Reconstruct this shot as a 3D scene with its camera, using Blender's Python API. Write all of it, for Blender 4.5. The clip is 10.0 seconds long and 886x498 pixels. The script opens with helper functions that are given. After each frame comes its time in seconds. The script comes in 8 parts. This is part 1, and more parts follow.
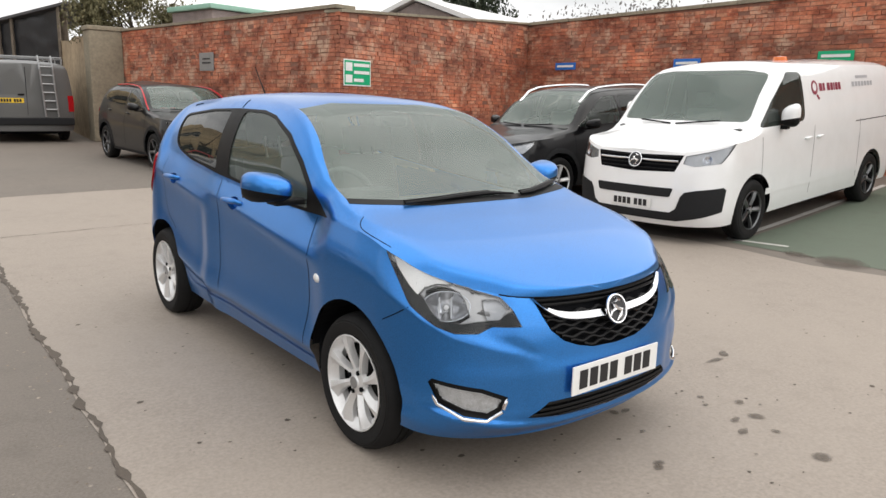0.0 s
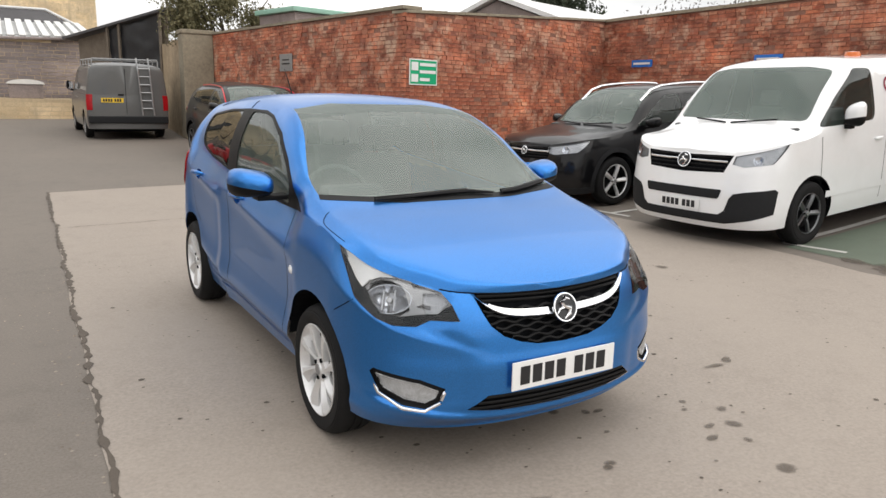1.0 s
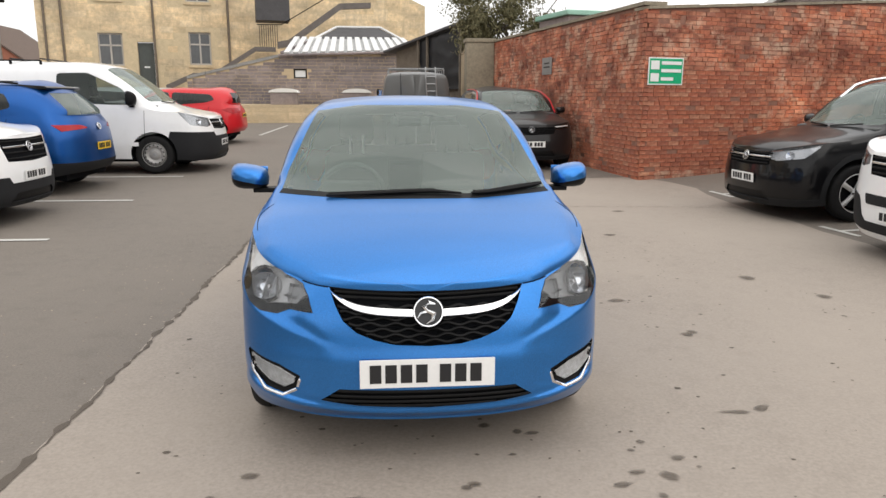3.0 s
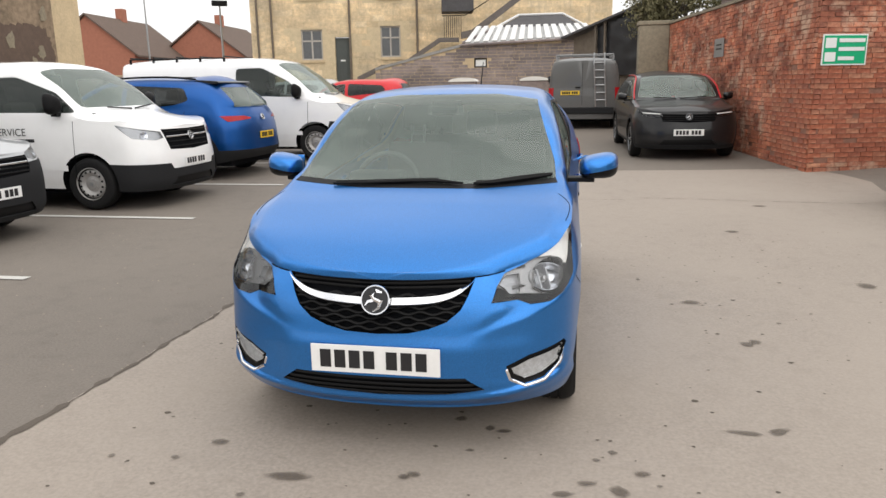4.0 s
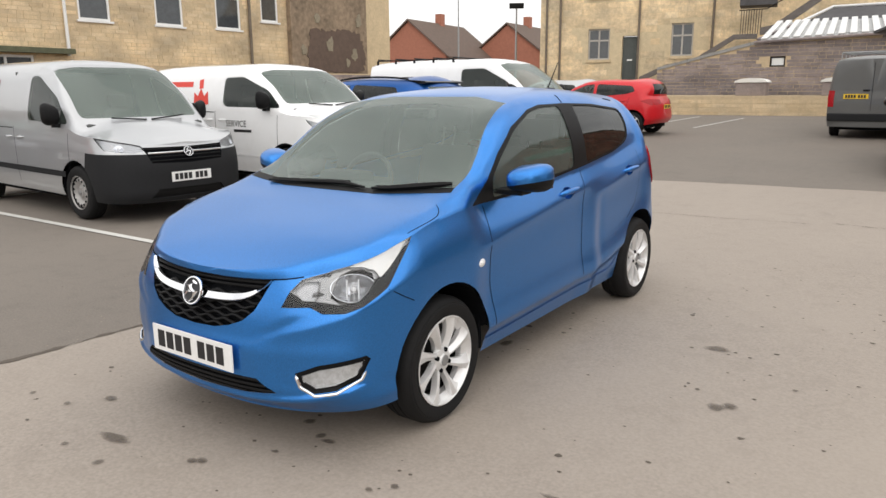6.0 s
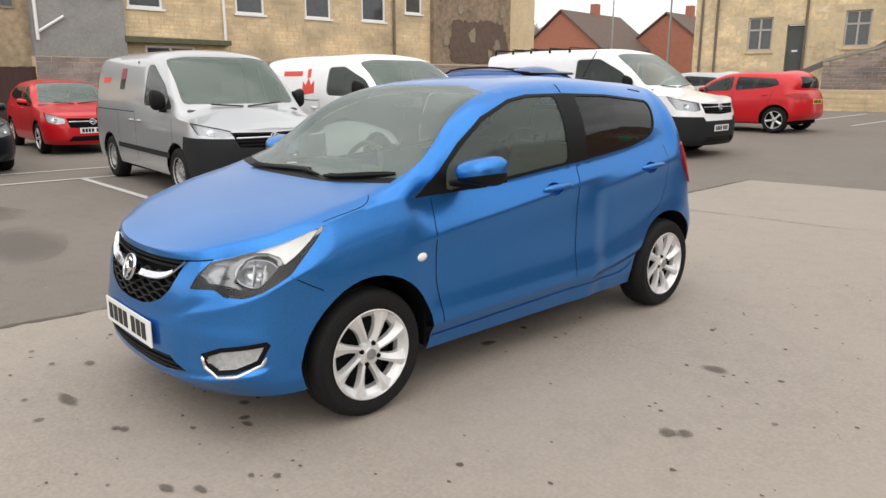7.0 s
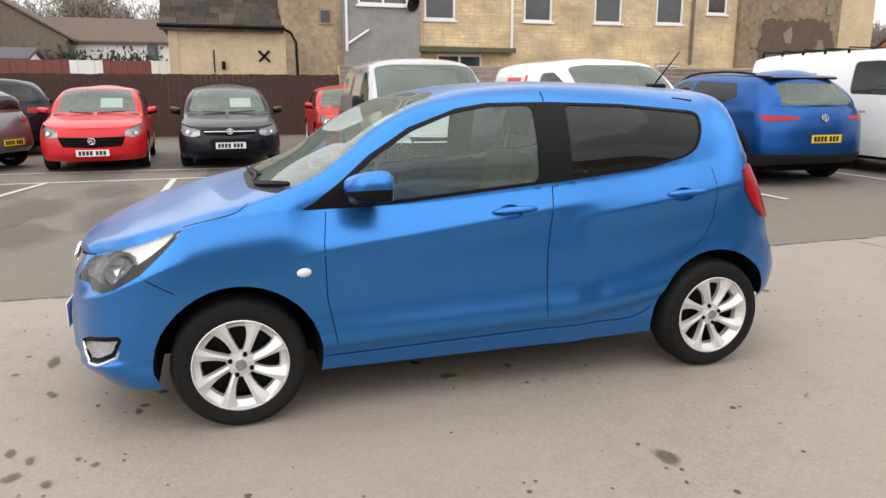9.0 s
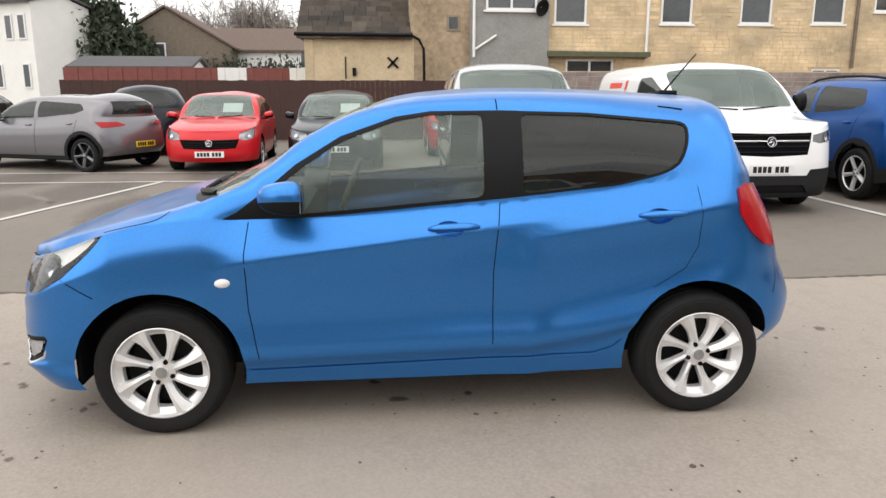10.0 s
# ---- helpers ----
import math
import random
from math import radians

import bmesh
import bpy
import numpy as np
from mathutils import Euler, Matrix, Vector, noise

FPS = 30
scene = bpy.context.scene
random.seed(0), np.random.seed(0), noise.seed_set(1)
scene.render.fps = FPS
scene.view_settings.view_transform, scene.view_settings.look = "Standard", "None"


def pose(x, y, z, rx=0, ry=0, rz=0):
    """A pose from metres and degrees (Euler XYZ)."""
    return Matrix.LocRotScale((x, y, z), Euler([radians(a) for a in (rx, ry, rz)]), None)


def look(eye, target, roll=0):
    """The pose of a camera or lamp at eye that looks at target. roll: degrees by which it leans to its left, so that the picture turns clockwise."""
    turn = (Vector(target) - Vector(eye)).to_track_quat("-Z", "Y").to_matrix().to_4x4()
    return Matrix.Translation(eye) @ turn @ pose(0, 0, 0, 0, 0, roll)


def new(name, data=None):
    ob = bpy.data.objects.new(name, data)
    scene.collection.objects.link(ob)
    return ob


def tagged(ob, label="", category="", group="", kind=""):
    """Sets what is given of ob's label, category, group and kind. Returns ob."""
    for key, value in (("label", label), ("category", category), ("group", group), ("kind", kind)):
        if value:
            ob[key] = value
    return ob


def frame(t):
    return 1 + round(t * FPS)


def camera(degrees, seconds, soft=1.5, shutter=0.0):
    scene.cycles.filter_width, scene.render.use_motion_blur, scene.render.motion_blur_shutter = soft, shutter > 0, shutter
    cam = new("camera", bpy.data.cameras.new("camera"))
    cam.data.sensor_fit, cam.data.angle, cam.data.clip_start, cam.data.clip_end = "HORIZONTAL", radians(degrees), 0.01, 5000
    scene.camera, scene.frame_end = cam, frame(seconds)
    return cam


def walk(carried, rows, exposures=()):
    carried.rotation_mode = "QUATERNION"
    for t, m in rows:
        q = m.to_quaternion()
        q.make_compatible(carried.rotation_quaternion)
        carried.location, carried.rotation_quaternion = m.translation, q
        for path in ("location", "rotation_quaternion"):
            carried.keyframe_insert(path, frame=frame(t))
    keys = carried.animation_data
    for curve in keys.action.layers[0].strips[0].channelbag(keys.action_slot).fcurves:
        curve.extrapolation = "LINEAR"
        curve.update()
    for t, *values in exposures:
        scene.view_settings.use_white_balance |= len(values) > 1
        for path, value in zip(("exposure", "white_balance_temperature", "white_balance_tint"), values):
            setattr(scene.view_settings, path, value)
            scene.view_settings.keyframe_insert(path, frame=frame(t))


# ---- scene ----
cam = camera(63.3, 10.0)
PATH = [
    (0, (-2.263, -3.626, 1.448), (-1.037, -2.098, 1.048), 1.5),
    (0.5, (-2.115, -3.826, 1.449), (-0.937, -2.257, 1.059), 0.3),
    (1, (-1.857, -4.029, 1.472), (-0.843, -2.355, 1.061), 1.3),
    (1.5, (-1.503, -4.185, 1.447), (-0.593, -2.449, 1.048), 1.4),
    (2, (-1.112, -4.378, 1.461), (-0.391, -2.548, 1.102), -0.8),
    (2.2, (-0.905, -4.411, 1.446), (-0.352, -2.524, 1.081), 1.0),
    (3.3, (0.098, -4.608, 1.485), (0.159, -2.653, 1.068), 0.0),
    (3.5, (0.299, -4.609, 1.48), (0.253, -2.653, 1.065), 0.8),
    (4, (0.765, -4.524, 1.48), (0.404, -2.608, 1.037), -0.9),
    (4.5, (1.222, -4.354, 1.494), (0.664, -2.482, 1.061), -0.5),
    (5, (1.689, -4.184, 1.497), (0.873, -2.416, 1.04), -1.2),
    (5.5, (2.096, -3.917, 1.471), (1.145, -2.214, 1.028), 0.0),
    (6, (2.505, -3.669, 1.473), (1.382, -2.072, 1.038), -0.4),
    (6.2, (2.684, -3.528, 1.49), (1.458, -2.011, 1.046), 0.1),
    (7.3, (3.291, -2.727, 1.441), (1.776, -1.5, 0.993), 0.5),
    (7.5, (3.391, -2.564, 1.454), (1.807, -1.425, 1.011), 1.2),
    (8, (3.577, -2.162, 1.437), (1.879, -1.195, 1.012), 1.1),
    (8.5, (3.718, -1.718, 1.441), (1.93, -0.943, 0.994), 1.2),
    (9, (3.797, -1.221, 1.456), (1.933, -0.645, 1.016), -0.0),
    (9.5, (3.776, -0.753, 1.474), (1.875, -0.308, 1.038), 0.6),
    (10, (3.758, -0.259, 1.463), (1.812, -0.079, 1.037), 0.0),
]
walk(cam, [(t, look(eye, target, roll)) for t, eye, target, roll in PATH], [(0.0, 0.42), (2.0, 0.34), (4.5, 0.38), (6.0, 0.35), (7.5, 0.42), (8.5, 0.50), (10.0, 0.58)])

# ---- light ----
world = bpy.data.worlds.new("overcast_sky")
scene.world = world
world.use_nodes = True
wn, wl = world.node_tree.nodes, world.node_tree.links
wn.clear()
w_out, w_bg, w_sky = wn.new("ShaderNodeOutputWorld"), wn.new("ShaderNodeBackground"), wn.new("ShaderNodeTexSky")
w_sky.sky_type, w_sky.sun_disc, w_sky.sun_elevation, w_sky.sun_rotation = "NISHITA", False, radians(48), radians(150)
w_sky.dust_density, w_sky.air_density = 4.0, 1.0
# a closed layer of cloud: soft grey-white, a little uneven
w_tc, w_map, w_noise, w_ramp, w_mix = (wn.new("ShaderNode" + n) for n in ("TexCoord", "Mapping", "TexNoise", "ValToRGB", "MixRGB"))
w_map.inputs["Scale"].default_value = (1.0, 1.0, 3.2)
w_noise.inputs["Scale"].default_value, w_noise.inputs["Detail"].default_value, w_noise.inputs["Roughness"].default_value = 1.9, 6, 0.55
w_ramp.color_ramp.elements[0].position, w_ramp.color_ramp.elements[0].color = 0.34, (4.9, 4.92, 4.95, 1)
w_ramp.color_ramp.elements[1].position, w_ramp.color_ramp.elements[1].color = 0.64, (9.6, 9.4, 9.15, 1)
w_mix.inputs["Fac"].default_value = 0.92
wl.new(w_tc.outputs["Generated"], w_map.inputs["Vector"])
wl.new(w_map.outputs["Vector"], w_noise.inputs["Vector"])
wl.new(w_noise.outputs["Fac"], w_ramp.inputs["Fac"])
wl.new(w_sky.outputs["Color"], w_mix.inputs["Color1"])
wl.new(w_ramp.outputs["Color"], w_mix.inputs["Color2"])
wl.new(w_mix.outputs["Color"], w_bg.inputs["Color"])
w_bg.inputs["Strength"].default_value = 0.134
wl.new(w_bg.outputs["Background"], w_out.inputs["Surface"])
sun = new("sun", bpy.data.lights.new("sun", "SUN"))
sun.data.energy, sun.data.angle, sun.data.color = 1.1, radians(110), (1.0, 0.97, 0.92)
sun.matrix_world = look((0, 0, 30), (-16, 11, 0))

# ---- materials ----
def nodes_of(name):
    m = bpy.data.materials.new(name)
    m.use_nodes = True
    return m, m.node_tree.nodes, m.node_tree.links, m.node_tree.nodes["Principled BSDF"]


def noise_node(n, l, scale, detail=4, rough=0.55, coords="Object", stretch=(1, 1, 1)):
    tc, mp, tx = n.new("ShaderNodeTexCoord"), n.new("ShaderNodeMapping"), n.new("ShaderNodeTexNoise")
    mp.inputs["Scale"].default_value = stretch
    l.new(tc.outputs[coords], mp.inputs["Vector"])
    l.new(mp.outputs["Vector"], tx.inputs["Vector"])
    tx.inputs["Scale"].default_value, tx.inputs["Detail"].default_value, tx.inputs["Roughness"].default_value = scale, detail, rough
    return tx.outputs["Fac"]


def ramp(n, l, fac, stops):
    r = n.new("ShaderNodeValToRGB")
    e = r.color_ramp.elements
    while len(e) < len(stops):
        e.new(0.5)
    for el, (p, c) in zip(e, stops):
        el.position, el.color = p, (*c, 1) if len(c) == 3 else c
    l.new(fac, r.inputs["Fac"])
    return r.outputs["Color"]


def mix(n, l, fac, a, b, mode="MIX"):
    m = n.new("ShaderNodeMixRGB")
    m.blend_type = mode
    for sock, v in (("Fac", fac), ("Color1", a), ("Color2", b)):
        if isinstance(v, (int, float)):
            m.inputs[sock].default_value = v
        elif isinstance(v, tuple):
            m.inputs[sock].default_value = (*v, 1)
        else:
            l.new(v, m.inputs[sock])
    return m.outputs["Color"]


def bump(n, l, p, height, strength=0.3, dist=0.01):
    b = n.new("ShaderNodeBump")
    b.inputs["Strength"].default_value, b.inputs["Distance"].default_value = strength, dist
    l.new(height, b.inputs["Height"])
    l.new(b.outputs["Normal"], p.inputs["Normal"])


def sc(c, k):
    return tuple(min(1.0, v * k) for v in c)


def plain(name, col, rough=0.5, metal=0.0, vary=0.12, scale=9.0, coat=0.0, spec=None):
    """A plain surface with slight mottling at two scales."""
    m, n, l, p = nodes_of(name)
    f = mix(n, l, 0.5, noise_node(n, l, scale, 6), noise_node(n, l, scale * 7, 3))
    l.new(ramp(n, l, f, [(0.3, sc(col, 1 - vary)), (0.7, sc(col, 1 + vary))]), p.inputs["Base Color"])
    rr = n.new("ShaderNodeMapRange")
    rr.inputs["To Min"].default_value, rr.inputs["To Max"].default_value = max(0.02, rough * 0.85), min(1, rough * 1.15)
    l.new(f, rr.inputs["Value"])
    l.new(rr.outputs["Result"], p.inputs["Roughness"])
    p.inputs["Metallic"].default_value, p.inputs["Coat Weight"].default_value = metal, coat
    if spec is not None:
        p.inputs["Specular IOR Level"].default_value = spec
    return m


def paint(name, col, metal=0.0, rough=0.35, flake=0.0, dirt=0.06, coat=1.0, spec=0.5):
    """Car paint: base coat with fine flakes, road film, clear coat."""
    m, n, l, p = nodes_of(name)
    base = mix(n, l, ramp(n, l, noise_node(n, l, 420, 2), [(0.35, (0, 0, 0)), (0.7, (1, 1, 1))]), sc(col, 1 - flake), sc(col, 1 + flake))
    film = ramp(n, l, noise_node(n, l, 3.5, 7, 0.65), [(0.45, (0, 0, 0)), (0.85, (dirt, dirt, dirt))])
    l.new(mix(n, l, film, base, (0.28, 0.25, 0.21)), p.inputs["Base Color"])
    p.inputs["Metallic"].default_value, p.inputs["Roughness"].default_value = metal, rough
    p.inputs["Coat Weight"].default_value, p.inputs["Coat Roughness"].default_value = coat, 0.03
    p.inputs["Specular IOR Level"].default_value = spec
    return m


def glass(name, tint, clear=0.8, rough=0.0, ior=1.55, dust_sheen=0.0):
    """Thin tinted pane: see-through, a mirror film that grows at grazing angles, and a grey-green veil: a little road
    dust, mostly sky reflection put in as colour.
    """
    m, n, l, p = nodes_of(name)
    n.remove(p)
    out = n["Material Output"]
    tr, gl, fr, mx = n.new("ShaderNodeBsdfTransparent"), n.new("ShaderNodeBsdfGlossy"), n.new("ShaderNodeFresnel"), n.new("ShaderNodeMixShader")
    tr.inputs["Color"].default_value = (*sc(tint, clear), 1)
    gl.inputs["Roughness"].default_value = rough
    fr.inputs["IOR"].default_value = ior
    l.new(fr.outputs["Fac"], mx.inputs["Fac"])
    l.new(tr.outputs["BSDF"], mx.inputs[1])
    l.new(gl.outputs["BSDF"], mx.inputs[2])
    if dust_sheen:
        # flat diffuse colour imitates the hazy sky reflection, over a slight film of dust
        df, m2 = n.new("ShaderNodeBsdfDiffuse"), n.new("ShaderNodeMixShader")
        df.inputs["Color"].default_value = (0.45, 0.56, 0.50, 1)
        f = ramp(n, l, noise_node(n, l, 2.2, 5, 0.6), [(0.3, (dust_sheen * 0.8,) * 3), (0.75, (dust_sheen * 1.2,) * 3)])
        l.new(f, m2.inputs["Fac"])
        l.new(mx.outputs["Shader"], m2.inputs[1])
        l.new(df.outputs["BSDF"], m2.inputs[2])
        mx = m2
    l.new(mx.outputs["Shader"], out.inputs["Surface"])
    return m


def masonry_mat(name, cols, patch, rough=0.9, grain=60, pale=None, share=0.6, weathered=False):
    """Brick or stone: each piece its own shade, stains in broad patches, grain."""
    m, n, l, p = nodes_of(name)
    geo, oi = n.new("ShaderNodeNewGeometry"), n.new("ShaderNodeObjectInfo")
    add = n.new("ShaderNodeMath")
    add.operation = "ADD"
    l.new(geo.outputs["Random Per Island"], add.inputs[0])
    l.new(oi.outputs["Random"], add.inputs[1])
    fr = n.new("ShaderNodeMath")
    fr.operation = "FRACT"
    l.new(add.outputs[0], fr.inputs[0])
    k = len(cols) - 1
    base = ramp(n, l, fr.outputs[0], [(i / k, c) for i, c in enumerate(cols)])
    if weathered:
        mean = tuple(sum(c[q] for c in cols) / len(cols) for q in range(3))
        base = mix(n, l, 0.42, base, mean)
        soot = ramp(n, l, noise_node(n, l, 1.7, 8, 0.68, "Object", (1, 1, 1.7)), [(0.36, (0.42, 0.34, 0.33)), (0.5, (1.0, 1.0, 1.0)), (0.66, (1.35, 1.5, 1.55))])
        base = mix(n, l, 1.0, base, soot, "MULTIPLY")
        flake = ramp(n, l, noise_node(n, l, 5.5, 6, 0.75, "Object", (1, 1, 2.2)), [(0.56, (0, 0, 0)), (0.64, (0.6, 0.6, 0.6))])
        base = mix(n, l, flake, base, (0.66, 0.34, 0.21))
    grainf = noise_node(n, l, grain, 5, 0.7, "Object")
    base = mix(n, l, 0.55, base, ramp(n, l, grainf, [(0.3, (0.55, 0.55, 0.55)), (0.7, (1.3, 1.3, 1.3))]), "MULTIPLY")
    broad = ramp(n, l, noise_node(n, l, 0.9, 6, 0.62, "Object", (1, 1, 1.6)), [(0.42, (0, 0, 0)), (0.7, (0.8, 0.8, 0.8))])
    base = mix(n, l, broad, base, mix(n, l, 0.62, base, patch))
    bleach = ramp(n, l, noise_node(n, l, 0.45, 5, 0.6, "Object", (1, 1, 2.2)), [(0.35, (0.72, 0.72, 0.74)), (0.68, (1.28, 1.22, 1.16))])
    base = mix(n, l, 1.0, base, bleach, "MULTIPLY")
    streak = ramp(n, l, noise_node(n, l, 3.0, 5, 0.7, "Object", (1, 1, 0.25)), [(0.52, (0, 0, 0)), (0.72, (0.45, 0.45, 0.45))])
    base = mix(n, l, streak, base, sc(patch, 0.8))
    if pale:
        spots = ramp(n, l, noise_node(n, l, 2.3, 7, 0.7, "Object"), [(share, (0, 0, 0)), (share + 0.14, (0.7, 0.7, 0.7))])
        base = mix(n, l, spots, base, pale)
    l.new(base, p.inputs["Base Color"])
    p.inputs["Roughness"].default_value = rough
    bump(n, l, p, grainf, 0.5, 0.006)
    return m


def ground_mat(name, col, stain, patch, grain=130, rough=0.85, stones=0.25):
    m, n, l, p = nodes_of(name)
    fine = noise_node(n, l, grain, 4, 0.75)
    mid = noise_node(n, l, 6, 7, 0.65)
    broad = noise_node(n, l, 0.55, 6, 0.6)
    base = ramp(n, l, fine, [(0.25, sc(col, 1 - stones)), (0.5, col), (0.78, sc(col, 1 + stones))])
    base = mix(n, l, ramp(n, l, mid, [(0.5, (0, 0, 0)), (0.75, (0.5, 0.5, 0.5))]), base, stain)
    base = mix(n, l, ramp(n, l, broad, [(0.35, (0, 0, 0)), (0.7, (0.65, 0.65, 0.65))]), base, patch)
    l.new(base, p.inputs["Base Color"])
    rr = n.new("ShaderNodeMapRange")
    rr.inputs["To Min"].default_value, rr.inputs["To Max"].default_value = rough - 0.18, min(1, rough + 0.1)
    l.new(broad, rr.inputs["Value"])
    l.new(rr.outputs["Result"], p.inputs["Roughness"])
    bump(n, l, p, mix(n, l, 0.3, fine, mid), 0.35, 0.008)
    return m


M_BLUE = paint("blue_metallic_paint", (0.033, 0.197, 0.56), 0.82, 0.29, 0.22, 0.012, 0.32)
M_WHITE = paint("white_paint", (0.84, 0.845, 0.85), 0.0, 0.4, 0.0, 0.10)
M_SILVER = paint("silver_paint", (0.45, 0.46, 0.475), 0.5, 0.34, 0.1)
M_BLACKP = paint("black_paint", (0.004, 0.004, 0.005), 0.1, 0.3, 0.2, 0.006, 0.45, 0.15)
M_GREYP = paint("dark_grey_paint", (0.010, 0.0105, 0.012), 0.2, 0.4, 0.2, 0.03, 0.45, 0.25)
M_VANGREY = paint("worn_grey_paint", (0.125, 0.126, 0.124), 0.2, 0.42, 0.2, 0.06, 0.5, 0.3)
M_NAVY = paint("dark_blue_paint", (0.004, 0.006, 0.013), 0.2, 0.3, 0.2, 0.006, 0.45, 0.15)
M_RED = paint("red_paint", (0.55, 0.009, 0.016), 0.1, 0.35, 0.1, 0.01, 0.45, 0.3)
M_SUVBLUE = paint("deep_blue_paint", (0.005, 0.078, 0.30), 0.72, 0.3, 0.2, 0.012, 0.22)
M_PURPLE = paint("silver_lilac_paint", (0.17, 0.165, 0.18), 0.6, 0.33, 0.15, 0.03)
M_GLASS = glass("side_glass", (0.86, 0.93, 0.90), 0.96, 0.0, 1.5, 0.11)
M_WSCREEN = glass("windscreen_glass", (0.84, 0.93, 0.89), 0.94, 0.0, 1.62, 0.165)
M_PRIVACY = glass("tinted_rear_glass", (0.24, 0.24, 0.25), 0.36, 0.0, 1.5, 0.015)
M_LENS = glass("clear_lens", (0.95, 0.97, 1.0), 0.96)
M_VGLASS = glass("dark_side_glass", (0.60, 0.66, 0.63), 0.85, 0.0, 1.5, 0.04)
M_PSCREEN = glass("grey_green_screen_glass", (0.78, 0.88, 0.84), 0.9, 0.0, 1.6, 0.2)
M_TRIM = plain("black_plastic", (0.0055, 0.0055, 0.006), 0.5, 0, 0.25, 30, 0.0, 0.18)
M_BUMPER = plain("grained_grey_black_plastic", (0.016, 0.0165, 0.018), 0.66, 0, 0.2, 40, 0.0, 0.2)
M_SEAM = plain("shut_line_shadow_gap", (0.005, 0.0055, 0.007), 0.85, 0, 0.1, 20, 0.0, 0.1)
M_CHROME = plain("chrome", (0.80, 0.81, 0.83), 0.1, 1.0, 0.04, 15)
M_ALLOY = plain("silver_alloy", (0.74, 0.74, 0.74), 0.34, 0.45, 0.06, 25)
M_DARKALLOY = plain("dark_alloy", (0.16, 0.165, 0.17), 0.35, 0.8, 0.1, 25)
M_STEEL = plain("painted_steel_wheel", (0.36, 0.35, 0.34), 0.5, 0.4, 0.2, 14)
M_TYRE = plain("tyre_rubber", (0.011, 0.011, 0.0115), 0.7, 0, 0.35, 35, 0.0, 0.2)
M_PLATE = plain("white_number_plate", (0.80, 0.80, 0.79), 0.3, 0, 0.04, 9)
M_PLATEY = plain("yellow_number_plate", (0.80, 0.53, 0.03), 0.3, 0, 0.04, 9)
M_INK = plain("black_ink", (0.012, 0.012, 0.014), 0.5, 0, 0.1, 30)
M_REDLENS = plain("red_lamp_lens", (0.36, 0.007, 0.012), 0.2, 0, 0.18, 18, 0.15, 0.3)
M_REFLECT = plain("lamp_reflector", (0.72, 0.73, 0.75), 0.16, 0.85, 0.1, 30)
M_HLAMP = plain("headlamp_under_lens", (0.46, 0.46, 0.46), 0.22, 0.45, 0.25, 30, 0.5)
M_SEAT = plain("dark_grey_seat_cloth", (0.11, 0.11, 0.107), 0.9, 0, 0.25, 60)
M_DASH = plain("charcoal_dash_plastic", (0.075, 0.08, 0.078), 0.7, 0, 0.15, 40)
M_LINING = plain("light_grey_headlining", (0.5, 0.5, 0.48), 0.9, 0, 0.04, 4)
M_PAPER = plain("white_paper", (0.78, 0.80, 0.80), 0.7, 0, 0.05, 12)
M_ASPHALT = ground_mat("old_asphalt", (0.160, 0.138, 0.117), (0.094, 0.079, 0.066), (0.200, 0.173, 0.147), 70, 0.85, 0.4)
M_SLAB = ground_mat("worn_concrete_surface", (0.293, 0.251, 0.213), (0.209, 0.177, 0.149), (0.342, 0.296, 0.252), 55, 0.8, 0.27)
M_GREENG = ground_mat("worn_green_paint", (0.105, 0.135, 0.098), (0.075, 0.075, 0.062), (0.13, 0.15, 0.115), 100)
M_LINE = ground_mat("worn_white_line_paint", (0.52, 0.51, 0.48), (0.24, 0.225, 0.20), (0.58, 0.57, 0.54), 60)
M_CRACK = ground_mat("dirt_filled_crack", (0.085, 0.068, 0.053), (0.05, 0.04, 0.03), (0.12, 0.096, 0.075), 70)
M_CHIP = masonry_mat("pale_stone_chip", [(0.25, 0.21, 0.17), (0.36, 0.32, 0.27), (0.18, 0.15, 0.125), (0.30, 0.26, 0.21)], (0.2, 0.17, 0.14), 0.9, 60)
M_BRICK = masonry_mat("old_red_brick", [(0.42, 0.115, 0.065), (0.56, 0.18, 0.092), (0.47, 0.135, 0.078), (0.60, 0.26, 0.155), (0.26, 0.09, 0.066), (0.60, 0.19, 0.09), (0.50, 0.155, 0.088), (0.62, 0.35, 0.22)], (0.17, 0.075, 0.055), 0.92, 22, (0.60, 0.44, 0.32), 0.515, True)
M_MORTAR = plain("lime_mortar", (0.25, 0.125, 0.088), 0.95, 0, 0.35, 11)
M_STONE = masonry_mat("buff_coursed_stone", [(0.68, 0.545, 0.345), (0.72, 0.585, 0.385), (0.645, 0.51, 0.32), (0.75, 0.62, 0.42), (0.69, 0.555, 0.36)], (0.46, 0.36, 0.235), 0.92, 40)
M_STONEJ = plain("buff_stone_joint", (0.53, 0.415, 0.27), 0.95, 0, 0.2, 9)
M_ASHJ = plain("pale_ashlar_joint", (0.60, 0.49, 0.32), 0.95, 0, 0.2, 4)
M_LAMPG = plain("lamp_inner_reflector", (0.5, 0.49, 0.475), 0.18, 0.7, 0.15, 25)
M_LAMPD = plain("lamp_inner_bezel", (0.36, 0.355, 0.345), 0.2, 0.6, 0.15, 25)
M_ASHLAR = masonry_mat("yellow_ashlar", [(0.76, 0.61, 0.39), (0.79, 0.645, 0.425), (0.73, 0.58, 0.36), (0.80, 0.67, 0.46)], (0.36, 0.295, 0.205), 0.9, 6)
